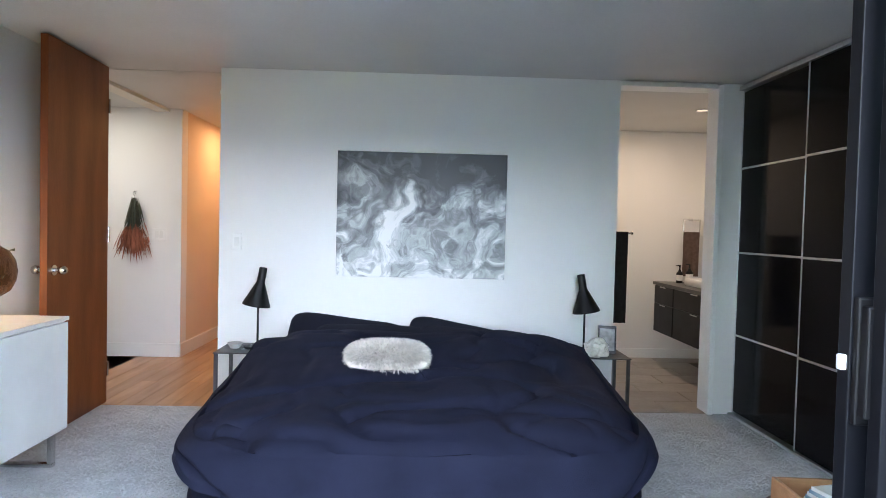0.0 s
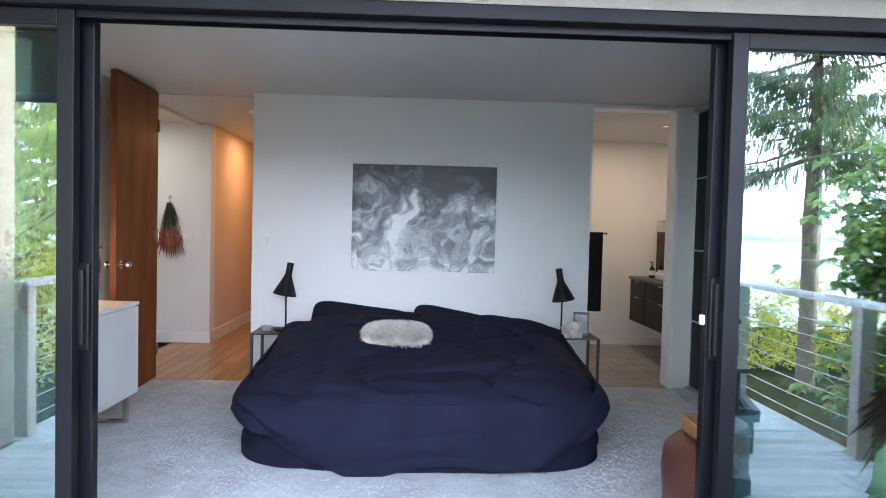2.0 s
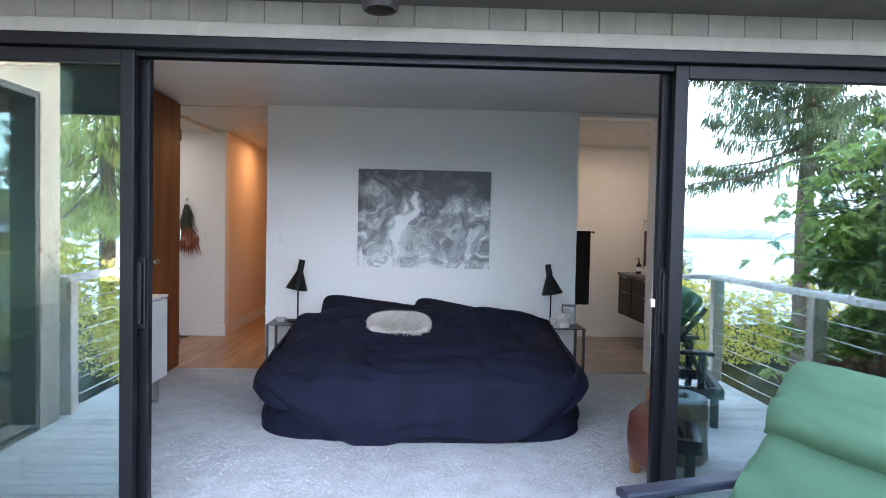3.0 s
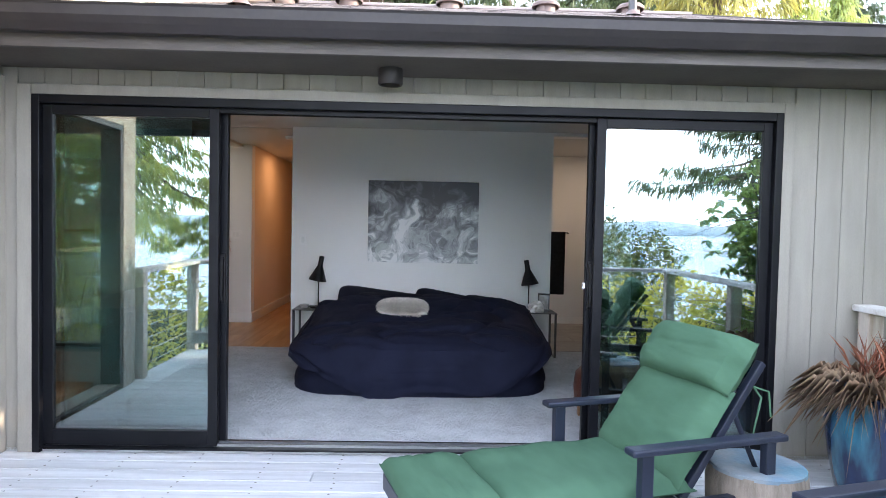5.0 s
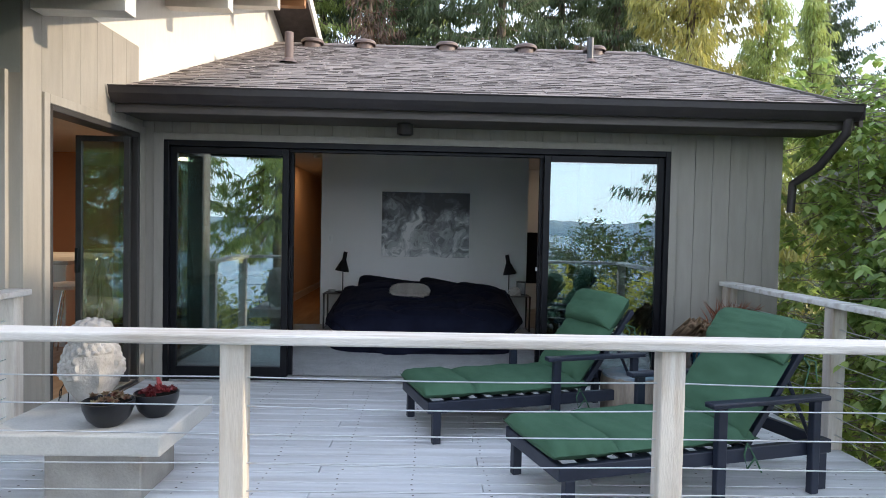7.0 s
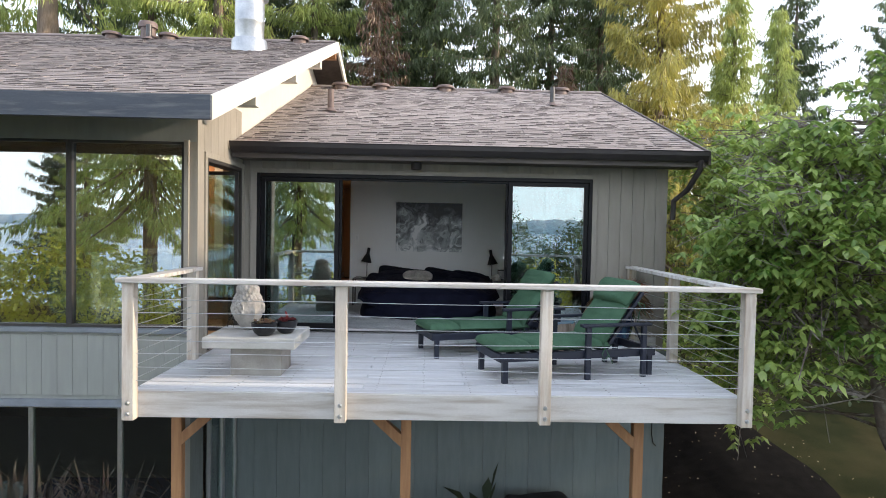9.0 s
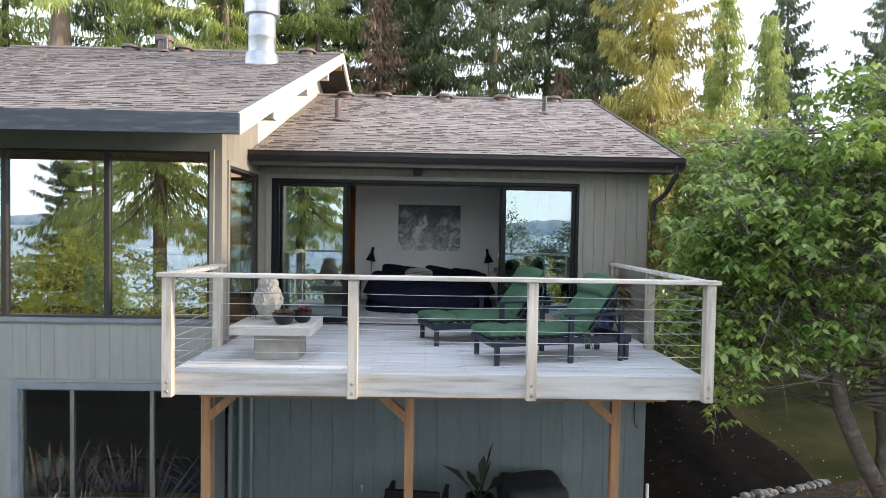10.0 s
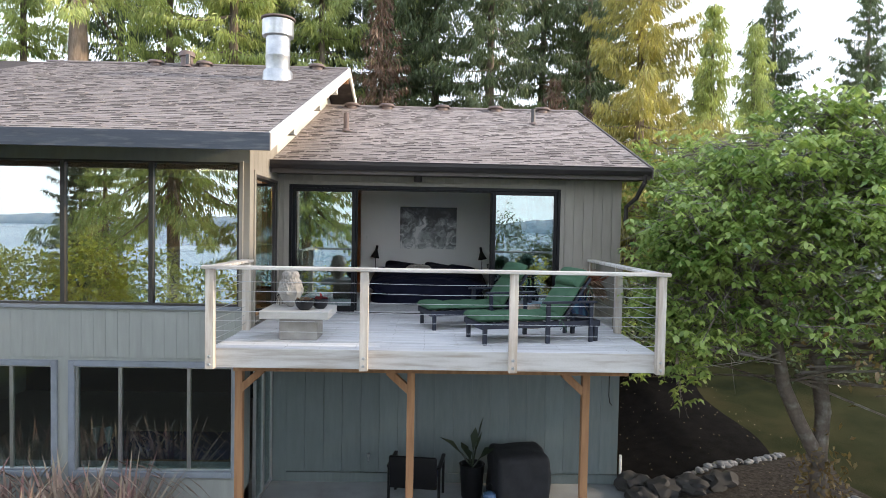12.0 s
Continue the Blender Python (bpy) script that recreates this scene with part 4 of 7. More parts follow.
leaf = glazed(kd, "panel", -2.87, -2.44, DECK + 0.06, DOORH - 0.06, -0.32, 0.045, BRONZE, BAYGLASS)
part("handle", boxes((-2.855, -2.835, -0.36, -0.315, 0.93, 1.13), bevel=0.004), BLACKMETAL, leaf, "black handle")
setting("door_trim", boxes((WX - 0.02, WX + 0.035, DOOR0 - 0.06, DOOR0, DECK, DOORH + 0.06), (WX - 0.02, WX + 0.035, DOOR0, DOOR1, DOORH, DOORH + 0.06), (WX - 0.02, WX + 0.035, DOOR1, -0.004, DECK, DOORH + 0.06), bevel=0.004), SIDING, "grey trim round the kitchen door", "trim")
ld = tagged(new("door_2"), "lower aluminium glass door under the deck", "glass door", "", "structure")
for a, c in ((-1.05, -0.55), (-0.55, -0.02)):
    glazed_y(ld, "panel", a, c, PATIO_Z + 0.03, -0.6, WX - 0.08, 0.05, ALU)


# ---- bedroom ----
def bedding_shell(cx, y0, y1, half, top, hem, seed, folds=1.0):
    """A duvet draped over a bed: rounded plan, uneven hem, soft creases. top(y) and hem(u) give heights."""
    b = bmesh.new()
    n, rings_top, rings_side = 240, 44, 26
    cy, hy = (y0 + y1) / 2, (y1 - y0) / 2
    rings = []

    def plan(a, s):
        c, d = math.cos(a), math.sin(a)
        e = 2 / (4.6 if d < 0 else 8)
        return cx + half * s * math.copysign(abs(c) ** e, c), cy + hy * s * math.copysign(abs(d) ** e, d)

    for k in range(1, rings_top + 1):
        s = k / rings_top
        ring = []
        for i in range(n):
            a = 2 * math.pi * i / n
            x, y = plan(a, s * 0.97)
            v = Vector((x * 1.6, y * 1.6, seed))
            z = top(y) + 0.045 * noise.noise(v) * folds - 0.05 * folds * (1 - min(1, 5 * abs(noise.noise(Vector((x * 1.3 + y * 0.9, y * 2.6 - x * 0.4, seed + 4)))))) ** 2 - 0.02 * folds * (1 - min(1, 4 * abs(noise.noise(Vector((x * 3.1, y * 4.4 + x, seed + 14)))))) ** 2 + 0.006 * noise.noise(v * 7)
            z -= 0.075 * max(0, (s - 0.78) / 0.22) ** 2.2
            ring.append(b.verts.new((x, y, z)))
        rings.append(ring)
    for k in range(1, rings_side + 1):
        q = k / rings_side
        ring = []
        for i in range(n):
            a = 2 * math.pi * i / n
            x, y = plan(a, 1.0)
            zt, zb = top(y) - 0.075, hem(x, y)
            bulge = 0.97 + 0.07 * math.sin(min(1, q * 1.15) * math.pi * 0.62)
            crease = folds * (0.035 * noise.noise(Vector((x * 3.0 + q * 1.4, y * 3.0, seed + 9))) - 0.045 * (1 - min(1, 4 * abs(noise.noise(Vector((x * 2.6 + q * 1.1, y * 2.6 + q * 0.5, seed + 19)))))) ** 2) * (0.25 + 0.75 * q)
            x2, y2 = plan(a, bulge + crease)
            z = zt + (zb - zt) * q + 0.025 * folds * noise.noise(Vector((x * 3, y * 3, seed + q * 2.5)))
            ring.append(b.verts.new((x2, y2, z)))
        rings.append(ring)
    c = b.verts.new((cx, cy, top(cy)))
    for i in range(n):
        b.faces.new((c, rings[0][i], rings[0][(i + 1) % n]))
    for p, q in zip(rings, rings[1:]):
        for i in range(n):
            b.faces.new((p[i], q[i], q[(i + 1) % n], p[(i + 1) % n]))
    return b


BX = -0.03
bed = thing("bed", "low double bed made up in navy cotton bedding", "bed")
part("base", bedding_shell(BX, 1.235, 3.10, 1.045, lambda y: 0.30, lambda x, y: 0.0, 3.0, 0.35), NAVY, bed, "navy fitted valance", True)
part("mattress", boxes((BX - 0.9, BX + 0.9, 1.36, 3.12, 0.2, 0.42), bevel=0.06), NAVY, bed, smooth=True)
duvet = solid("duvet", bedding_shell(BX, 1.17, 2.90, 1.07, lambda y: 0.45 + 0.085 * max(0, min(1, (y - 1.2) / 0.9)) + 0.115 * max(0, min(1, (y - 2.25) / 0.4)),
              lambda x, y: 0.0 + 0.24 * min(1, abs(x - BX)) ** 3 + (0.04 if y > 2 else 0.0) + 0.03 * math.sin(x * 7 + 1) + 0.03, 5.0), NAVY, "rumpled navy cotton duvet spread over the bed", "duvet", smooth=True)


def pillow_bm(w, d, h, seed, crush=0.25):
    b = bmesh.new()
    bmesh.ops.create_uvsphere(b, u_segments=40, v_segments=20, radius=1)
    for v in b.verts:
        x, y, z = v.co
        e = 0.5
        sx, sy = math.copysign(abs(x) ** e, x), math.copysign(abs(y) ** e, y)
        puff = (1 - abs(sx) ** 4) ** 0.5 * (1 - abs(sy) ** 4) ** 0.5 if abs(sx) < 1 and abs(sy) < 1 else 0
        lump = 1 + crush * noise.noise(Vector((sx * 1.7, sy * 1.7, seed)))
        ears = 1 + 0.2 * abs(sx * sy) ** 3
        v.co = (sx * w / 2 * ears, sy * d / 2 * ears, math.copysign(abs(z) ** 0.7, z) * h / 2 * (0.25 + 0.75 * puff) * lump)
    return b


for x, y, z, w, tilt, slump, turn in ((-0.53, 2.96, 0.51, 0.80, 40, 7, 3), (0.29, 2.95, 0.485, 0.84, 36, 10, -4), (-0.33, 2.80, 0.525, 0.78, 24, 2, 4), (0.33, 2.78, 0.515, 0.8, 22, 4, -6)):
    solid("pillow", pillow_bm(w, 0.44, 0.12, x * 9), DARKPILLOW, "charcoal navy pillow leaning at the head of the bed", "pillow", "bed pillows", True, pose(x, y, z, tilt, slump, turn))


def fur_cushion():
    c = thing("fur_cushion", "cream long-haired faux fur cushion lying on the duvet", "cushion", "", pose(-0.215, 2.18, 0.575, 12, 0, 2))
    core = pillow_bm(0.44, 0.26, 0.10, 2.0, 0.1)
    part("pad", core, FUR, c, smooth=True)
    n = 11000
    u = rng.normal(size=(n, 3))
    u /= np.linalg.norm(u, axis=1, keepdims=True)
    e = 0.72
    p = np.sign(u) * np.abs(u) ** np.array([e, e, 0.8]) * np.array([0.212, 0.122, 0.055])
    p[:, 2] = np.abs(p[:, 2]) * np.where(rng.random(n) < 0.85, 1, -1)
    way = p / np.array([0.212, 0.122, 0.055]) * np.array([0.5, 0.8, 0.7]) + rng.normal(size=(n, 3)) * 0.35 + np.array([0, -0.3, 0.25])
    me = blades("hair", p, way, rng.normal(size=(n, 3)), rng.uniform(0.03, 0.055, n), 0.005, FUR, 0.25)
    tagged(part("hair", me, None, c), kind="stuff")


fur_cushion()


def nightstand(x0, x1, y0, y1, top, label):
    s = thing("nightstand", label, "nightstand", "nightstands")
    part("top", boxes((x0, x1, y0, y1, top - 0.008, top), bevel=0.002), GREYMETAL, s)
    for x in (x0 + 0.015, x1 - 0.015):
        for y in (y0 + 0.02, y1 - 0.02):
            part("leg", boxes((x - 0.011, x + 0.011, y - 0.011, y + 0.011, 0.012, top - 0.008), bevel=0.002), GREYMETAL, s)
        part("foot_bar", boxes((x - 0.011, x + 0.011, y0 + 0.009, y1 - 0.009, 0, 0.014), bevel=0.002), GREYMETAL, s)
    return s


NT = 0.467
nightstand(-1.365, -0.96, 2.75, 3.12, NT, "thin dark steel nightstand with slim legs")
nightstand(0.96, 1.37, 2.78, 3.12, NT, "thin dark steel nightstand with slim legs")


def task_lamp(x, y, z, turn):
    l = thing("table_lamp", "black metal bedside lamp with a tilted cone shade", "lamp", "bedside lamps", pose(x, y, z, 0, 0, turn))
    b = bmesh.new()
    lathe(b, [(0, 0), (0.085, 0), (0.09, 0.006), (0.088, 0.014), (0.03, 0.02), (0, 0.021)])
    part("base", b, BLACKMETAL, l, smooth=True)
    b = bmesh.new()
    rod(b, (0, 0, 0.015), (0, 0, 0.335), 0.007)
    part("stem", b, BLACKMETAL, l, smooth=True)
    b = bmesh.new()
    lathe(b, [(0.094, 0.0), (0.09, 0.012), (0.04, 0.13), (0.027, 0.16), (0.026, 0.255), (0.024, 0.26), (0, 0.262)], sides=32)
    lathe(b, [(0.09, 0.001), (0.036, 0.125), (0.0, 0.13)], sides=32)
    part("shade", b, BLACKMETAL, l, smooth=True, m=pose(-0.012, 0, 0.285, 0, 10, 0))


task_lamp(-1.13, 2.95, NT, 0)
task_lamp(1.09, 2.95, NT, 180)
for x, y, r in ((-1.27, 2.92, 0.05), (-1.19, 2.86, 0.045)):
    b = bmesh.new()
    lathe(b, [(0, 0.004), (r * 0.6, 0.0), (r, 0.03), (r * 1.02, 0.036), (r * 0.94, 0.034), (r * 0.55, 0.008), (0, 0.008)])
    solid("glass_dish", b, CLEARGLASS if x > -1.22 else CONCRETE, "small pale dish on the nightstand", "dish", "dishes", True, pose(x, y, NT))


def rock_bm(r, seed, squash=(1.2, 0.9, 0.8), rough=0.3):
    b = bmesh.new()
    bmesh.ops.create_icosphere(b, subdivisions=3, radius=1)
    for v in b.verts:
        k = 1 + rough * noise.noise(v.co * 1.8 + Vector((seed, 0, 0))) + rough * 0.6 * noise.noise(v.co * 5 + Vector((0, seed, 0)))
        v.co = Vector((v.co.x * squash[0], v.co.y * squash[1], max(v.co.z, -0.75) * squash[2])) * r * k
    return b


QUARTZ = surf("white_quartz", (0.78, 0.75, 0.7), (0.6, 0.55, 0.5), 20, 0.5, 0.6, 60)
solid("quartz_rock", rock_bm(0.075, 3.1, (1.1, 0.9, 0.9), 0.4), QUARTZ, "rough white quartz rock on the nightstand", "rock", "", False, pose(1.15, 2.86, NT + 0.05))
fr = thing("picture_card", "small dark photograph card leaning on the nightstand", "picture", "", pose(1.255, 2.96, NT, -8, 0, -12))
part("card", boxes((-0.062, 0.062, -0.004, 0.004, 0, 0.19), bevel=0.001), BLACKGLASS, fr)
part("print", boxes((-0.05, 0.05, -0.0065, -0.0042, 0.02, 0.17)), surf("dark_print", (0.02, 0.02, 0.02), (0.2, 0.2, 0.19), 14, 0.3, 0.0, 60), fr)

art = thing("painting", "abstract grey marbled painting hung above the bed", "painting", "", pose(-0.042, 3.16, 1.388))
part("stretcher", boxes((-0.594, 0.594, -0.028, 0.0, -0.438, 0.438), bevel=0.003), WHITE_TRIM, art)
part("canvas", boxes((-0.596, 0.596, -0.034, -0.0285, -0.44, 0.44), bevel=0.002), PAINTING, art)


def switch_plate(m, label, toggles=1):
    s = thing("light_switch", label, "switch", "light switches", m)
    part("plate", boxes((-0.036 * toggles, 0.036 * toggles, -0.006, 0, -0.058, 0.058), bevel=0.003), WHITE_TRIM, s)
    for k in range(toggles):
        x = (k - (toggles - 1) / 2) * 0.046
        part("rocker", boxes((x - 0.016, x + 0.016, -0.0095, -0.0055, -0.033, 0.033), bevel=0.002), GLOSSWHITE, s)


switch_plate(pose(-1.338, 3.16, 1.173), "white light switch on the bedroom wall")
switch_plate(pose(-2.555, 4.84, 1.18), "white double light switch on the hall wall", 2)

door = tagged(new("door_3"), "tall reddish-brown veneered door standing wide open", "door", "", "structure")
door.matrix_basis = pose(-2.25, 3.20, 0, 0, 0, 2.0)
part("leaf", boxes((-0.044, 0, -0.775, 0, 0.012, 2.372), bevel=0.003), DOORWOOD, door)
for s in (1, -1):
    b = bmesh.new()
    x0 = 0.0 if s > 0 else -0.044
    rod(b, (x0, -0.71, 0.995), (x0 + s * 0.008, -0.71, 0.995), 0.032, sides=20)
    rod(b, (x0 + s * 0.008, -0.71, 0.995), (x0 + s * 0.04, -0.71, 0.995), 0.012, sides=14)
    bmesh.ops.create_uvsphere(b, u_segments=20, v_segments=12, radius=0.028, matrix=pose(x0 + s * 0.055, -0.71, 0.995))
    part("knob", b, CHROME, door, "chrome door knob", True)
for z in (0.25, 1.2, 2.1):
    b = bmesh.new()
    rod(b, (0.004, 0.004, z - 0.05), (0.004, 0.004, z + 0.05), 0.008)
    part("hinge", b, CHROME, door, "chrome hinge", True)

# hanging on the hall wall
hang = thing("wall_hanging", "bundle of dried green and rust grasses on the hall wall", "wall hanging", "", pose(-2.775, 4.82, 1.535))
n = 420
base = np.stack([rng.normal(0, 0.012, n), rng.uniform(-0.05, -0.005, n), rng.uniform(-0.05, 0.0, n)], 1)
way = np.stack([rng.normal(-0.02, 0.13, n), rng.normal(-0.02, 0.04, n), -np.ones(n)], 1)
tagged(part("green_bundle", blades("green_bundle", base, way, rng.normal(size=(n, 3)), rng.uniform(0.2, 0.34, n), 0.012, leafy("dark_dried_green", (0.02, 0.035, 0.02), (0.07, 0.07, 0.03), 0.2, 4)), None, hang), kind="stuff")
RUST = surf("rust_dried_grass", (0.36, 0.14, 0.08), (0.26, 0.09, 0.05), 5, 0.9, 0, 50, island=0.3)
base2 = base + way * rng.uniform(0.22, 0.38, (n, 1))
tagged(part("rust_bundle", blades("rust_bundle", base2, way + rng.normal(size=(n, 3)) * 0.1, rng.normal(size=(n, 3)), rng.uniform(0.1, 0.24, n), 0.012, RUST), None, hang), kind="stuff")
b = bmesh.new()
rod(b, (0, 0.02, 0.055), (0, -0.03, 0.05), 0.004, sides=6)
tube(b, [(0, -0.03, 0.055), (0.01, -0.03, 0.03), (0, -0.03, 0.0), (-0.012, -0.03, 0.03), (0, -0.03, 0.055)], [0.0025] * 5, 5)
part("hook", b, GREYMETAL, hang)

# dresser
dr = thing("sideboard", "white lacquered sideboard on a polished steel sled base", "sideboard", "", pose(-1.90, 0.30, 0))
DL, DD, DZ0, DZ1 = 1.76, 0.48, 0.19, 0.76
part("body", boxes((-DD, -0.02, 0, DL, DZ0, DZ1), bevel=0.003), GLOSSWHITE, dr)
part("top", boxes((-DD - 0.003, 0.003, -0.003, DL + 0.003, DZ1 + 0.006, DZ1 + 0.026), bevel=0.002), GLOSSWHITE, dr)
part("shadow_gap", boxes((-DD + 0.01, -0.012, 0.01, DL - 0.01, DZ1, DZ1 + 0.006)), WHITE_TRIM, dr)
for k in range(3):
    part("door", boxes((-0.018, 0, k * 0.586 + 0.002, k * 0.586 + 0.584, DZ0 + 0.002, DZ1 - 0.004), bevel=0.002), GLOSSWHITE, dr)
for y in (0.18, DL - 0.06):
    part("leg", boxes((-DD + 0.03, -DD + 0.055, y - 0.02, y + 0.02, 0.02, DZ0), (-0.065, -0.04, y - 0.02, y + 0.02, 0.02, DZ0), (-DD + 0.03, -0.04, y - 0.02, y + 0.02, 0, 0.02), bevel=0.003), CHROME, dr, "polished steel sled leg")
DTOP = DZ1 + 0.026

gl = thing("globe_lamp", "lit table lamp with a smoked glass globe on a black base", "lamp", "", pose(-2.2, 1.84, DTOP))
b = bmesh.new()
lathe(b, [(0, 0), (0.068, 0), (0.07, 0.004), (0.07, 0.105), (0.066, 0.112), (0, 0.114)], sides=36)
part("base", b, BLACKMETAL, gl, smooth=True)
b = bmesh.new()
lathe(b, [(0, 0.114), (0.066, 0.114), (0.068, 0.12), (0.066, 0.25), (0.058, 0.266), (0, 0.27)], sides=32)
part("diffuser", b, LAMPGLOW, gl, "glowing opal glass cylinder", True)
b = bmesh.new()
lathe(b, [(0.075, 0.118), (0.12, 0.15), (0.143, 0.20), (0.148, 0.245), (0.14, 0.30), (0.115, 0.345), (0.07, 0.378), (0.0, 0.39)], sides=40)
g = part("globe", b, SMOKE, gl, "smoked brown glass globe", True)
g.visible_shadow = False
b = bmesh.new()
tube(b, [(-0.07, -0.02, 0.012), (-0.14, -0.06, 0.006), (-0.22, -0.03, 0.005), (-0.27, 0.0, 0.004)], [0.003] * 4, 6)
part("cord", b, BLACKMETAL, gl)

vase = thing("vase_of_leaves", "grey pot of dried eucalyptus stems on the sideboard", "plant", "", pose(-2.18, 1.42, DTOP))
b = bmesh.new()
lathe(b, [(0, 0), (0.05, 0), (0.085, 0.05), (0.09, 0.1), (0.06, 0.17), (0.045, 0.2), (0.05, 0.21), (0.042, 0.208), (0.04, 0.15), (0, 0.1)])
part("pot", b, GREYMETAL, vase, smooth=True)
n = 260
base = np.stack([rng.normal(0.02, 0.09, n), rng.normal(0.06, 0.11, n), 0.26 + rng.normal(0.06, 0.07, n)], 1)
tagged(part("leaves", blades("leaves", base, rng.normal(size=(n, 3)), rng.normal(size=(n, 3)), rng.uniform(0.03, 0.06, n), 0.035, leafy("dusty_eucalyptus", (0.045, 0.055, 0.035), (0.12, 0.12, 0.08), 0.2, 5)), None, vase), kind="stuff")
fp = thing("framed_print", "framed teal print leaning on the wall behind the sideboard", "picture", "", pose(-2.40, 0.75, DTOP, 0, -7, 0))
part("picture_frame", boxes((0, 0.02, -0.22, 0.22, 0, 0.5), bevel=0.003), BLACKMETAL, fp)
part("print", boxes((0.0205, 0.0235, -0.19, 0.19, 0.03, 0.47)), surf("teal_print", (0.3, 0.42, 0.43), (0.08, 0.1, 0.1), 3.5, 0.4, 0.0, 30), fp)

# wardrobe along the side wall: sliding doors of black glass in aluminium
CX0 = 2.214
ward = thing("wardrobe", "built-in wardrobe with black glass sliding doors and aluminium bars", "wardrobe")
part("carcass", boxes((CX0 + 0.07, 2.855, 0.25, 3.15, 0.0, 2.36)), BLACKMETAL, ward)
part("top_track", boxes((CX0 - 0.005, CX0 + 0.07, 0.25, 3.15, 2.335, 2.365), bevel=0.003), ALU, ward)
part("floor_track", boxes((CX0 - 0.005, CX0 + 0.07, 0.25, 3.15, 0.0, 0.018), bevel=0.003), ALU, ward)
for k, (y0, y1, x) in enumerate(((2.27, 3.15, CX0 + 0.03), (1.37, 2.33, CX0), (0.45, 1.41, CX0 + 0.03))):
    d = part("door", boxes((x, x + 0.022, y0 + 0.004, y1 - 0.004, 0.03, 2.325)), BLACKGLASS, ward, "black gloss glass panel")
    part("stile", boxes((x - 0.008, x + 0.024, y0, y0 + 0.045, 0.022, 2.333), bevel=0.003), ALU, d, "aluminium stile")
    part("stile", boxes((x - 0.004, x + 0.024, y1 - 0.012, y1, 0.022, 2.333), bevel=0.003), ALU, d)
    for z in (0.583, 1.178, 1.78):
        part("bar", boxes((x - 0.005, x + 0.001, y0 + 0.03, y1 - 0.01, z - 0.007, z + 0.007), bevel=0.002), ALU, d)

# lounge chair with a tray of magazines inside the fixed panel
ch = thing("leather_chair", "low brown leather lounge chair on wooden feet", "lounge chair", "", pose(1.38, 0.56, 0))
b = bmesh.new()
lathe(b, [(0, 0.12), (0.30, 0.12), (0.335, 0.15), (0.345, 0.26), (0.335, 0.35), (0.30, 0.385), (0.2, 0.398), (0, 0.40)], sides=48)
part("seat", b, LEATHER, ch, smooth=True)
b = bmesh.new()
box(b, -0.07, 0.07, -0.3, 0.3, 0.0, 0.60, 0.055, pose(0.42, 0, 0.30, 0, 16, 0))
part("backrest", b, DARKLEATHER_GLOOM, ch, "dark brown leather backrest", True)
for sx in (-0.24, 0.28):
    for sy in (-0.22, 0.22):
        part("foot", boxes((sx - 0.025, sx + 0.025, sy - 0.025, sy + 0.025, 0, 0.13), bevel=0.006), TEAK, ch, "wooden foot")
throw = thing("fur_throw", "dark shaggy fur throw draped over the leather chair back", "throw", "", pose(1.38, 0.56, 0) @ pose(0.42, 0, 0.30, 0, 16, 0))
part("hide", boxes((-0.085, 0.085, -0.27, 0.27, 0.22, 0.622), bevel=0.05), surf("dark_fur_hide", (0.02, 0.016, 0.014), (0.012, 0.01, 0.009), 8, 0.95, 0.4, 60, spec=0.1), throw, smooth=True)
n = 9000
p = rng.uniform((-0.09, -0.28, 0.2), (0.09, 0.28, 0.63), (n, 3))
face = rng.integers(0, 3, n)
p[:, 0] = np.where(face == 0, -0.088, np.where(face == 1, 0.088, p[:, 0]))
p[:, 2] = np.where(face == 2, 0.62, p[:, 2])
way = np.stack([p[:, 0] * 6, rng.normal(0, 0.3, n), np.where(face == 2, 0.4, -0.6) + rng.normal(0, 0.3, n)], 1)
tagged(part("hair", blades("hair", p, way, rng.normal(size=(n, 3)), rng.uniform(0.03, 0.07, n), 0.006, surf("dark_fur_hair", (0.03, 0.022, 0.018), (0.015, 0.012, 0.01), 8, 0.8, 0, 50, island=0.4), 0.3), None, throw), kind="stuff")
cushion_blue = solid("seat_cushion", pillow_bm(0.34, 0.30, 0.13, 6.0), surf("blue_velvet", (0.06, 0.12, 0.32), (0.04, 0.08, 0.22), 8, 0.8, 0.2, 200), "small blue velvet cushion leaning on the chair back", "cushion", "", True, pose(1.72, 0.52, 0.55, 0, -68, 0))
tb = thing("wooden_tray", "warm wooden tray resting on the leather seat", "tray", "", pose(1.38, 0.56, 0.401, 0, 0, -4))
part("bottom", boxes((-0.2, 0.2, -0.16, 0.16, 0.0, 0.012), bevel=0.003), TEAK, tb)
for q in ((-0.215, -0.2, -0.175, 0.175), (0.2, 0.215, -0.175, 0.175), (-0.2, 0.2, -0.175, -0.16), (-0.2, 0.2, 0.16, 0.175)):
    part("side", boxes((*q, 0.0, 0.075), bevel=0.004), TEAK, tb)
MAG = (surf("magazine_blue_cover", (0.35, 0.45, 0.52), (0.12, 0.2, 0.28), 9, 0.3, 0, 40), surf("magazine_white_cover", (0.7, 0.7, 0.68), (0.55, 0.55, 0.53), 9, 0.3, 0, 40))
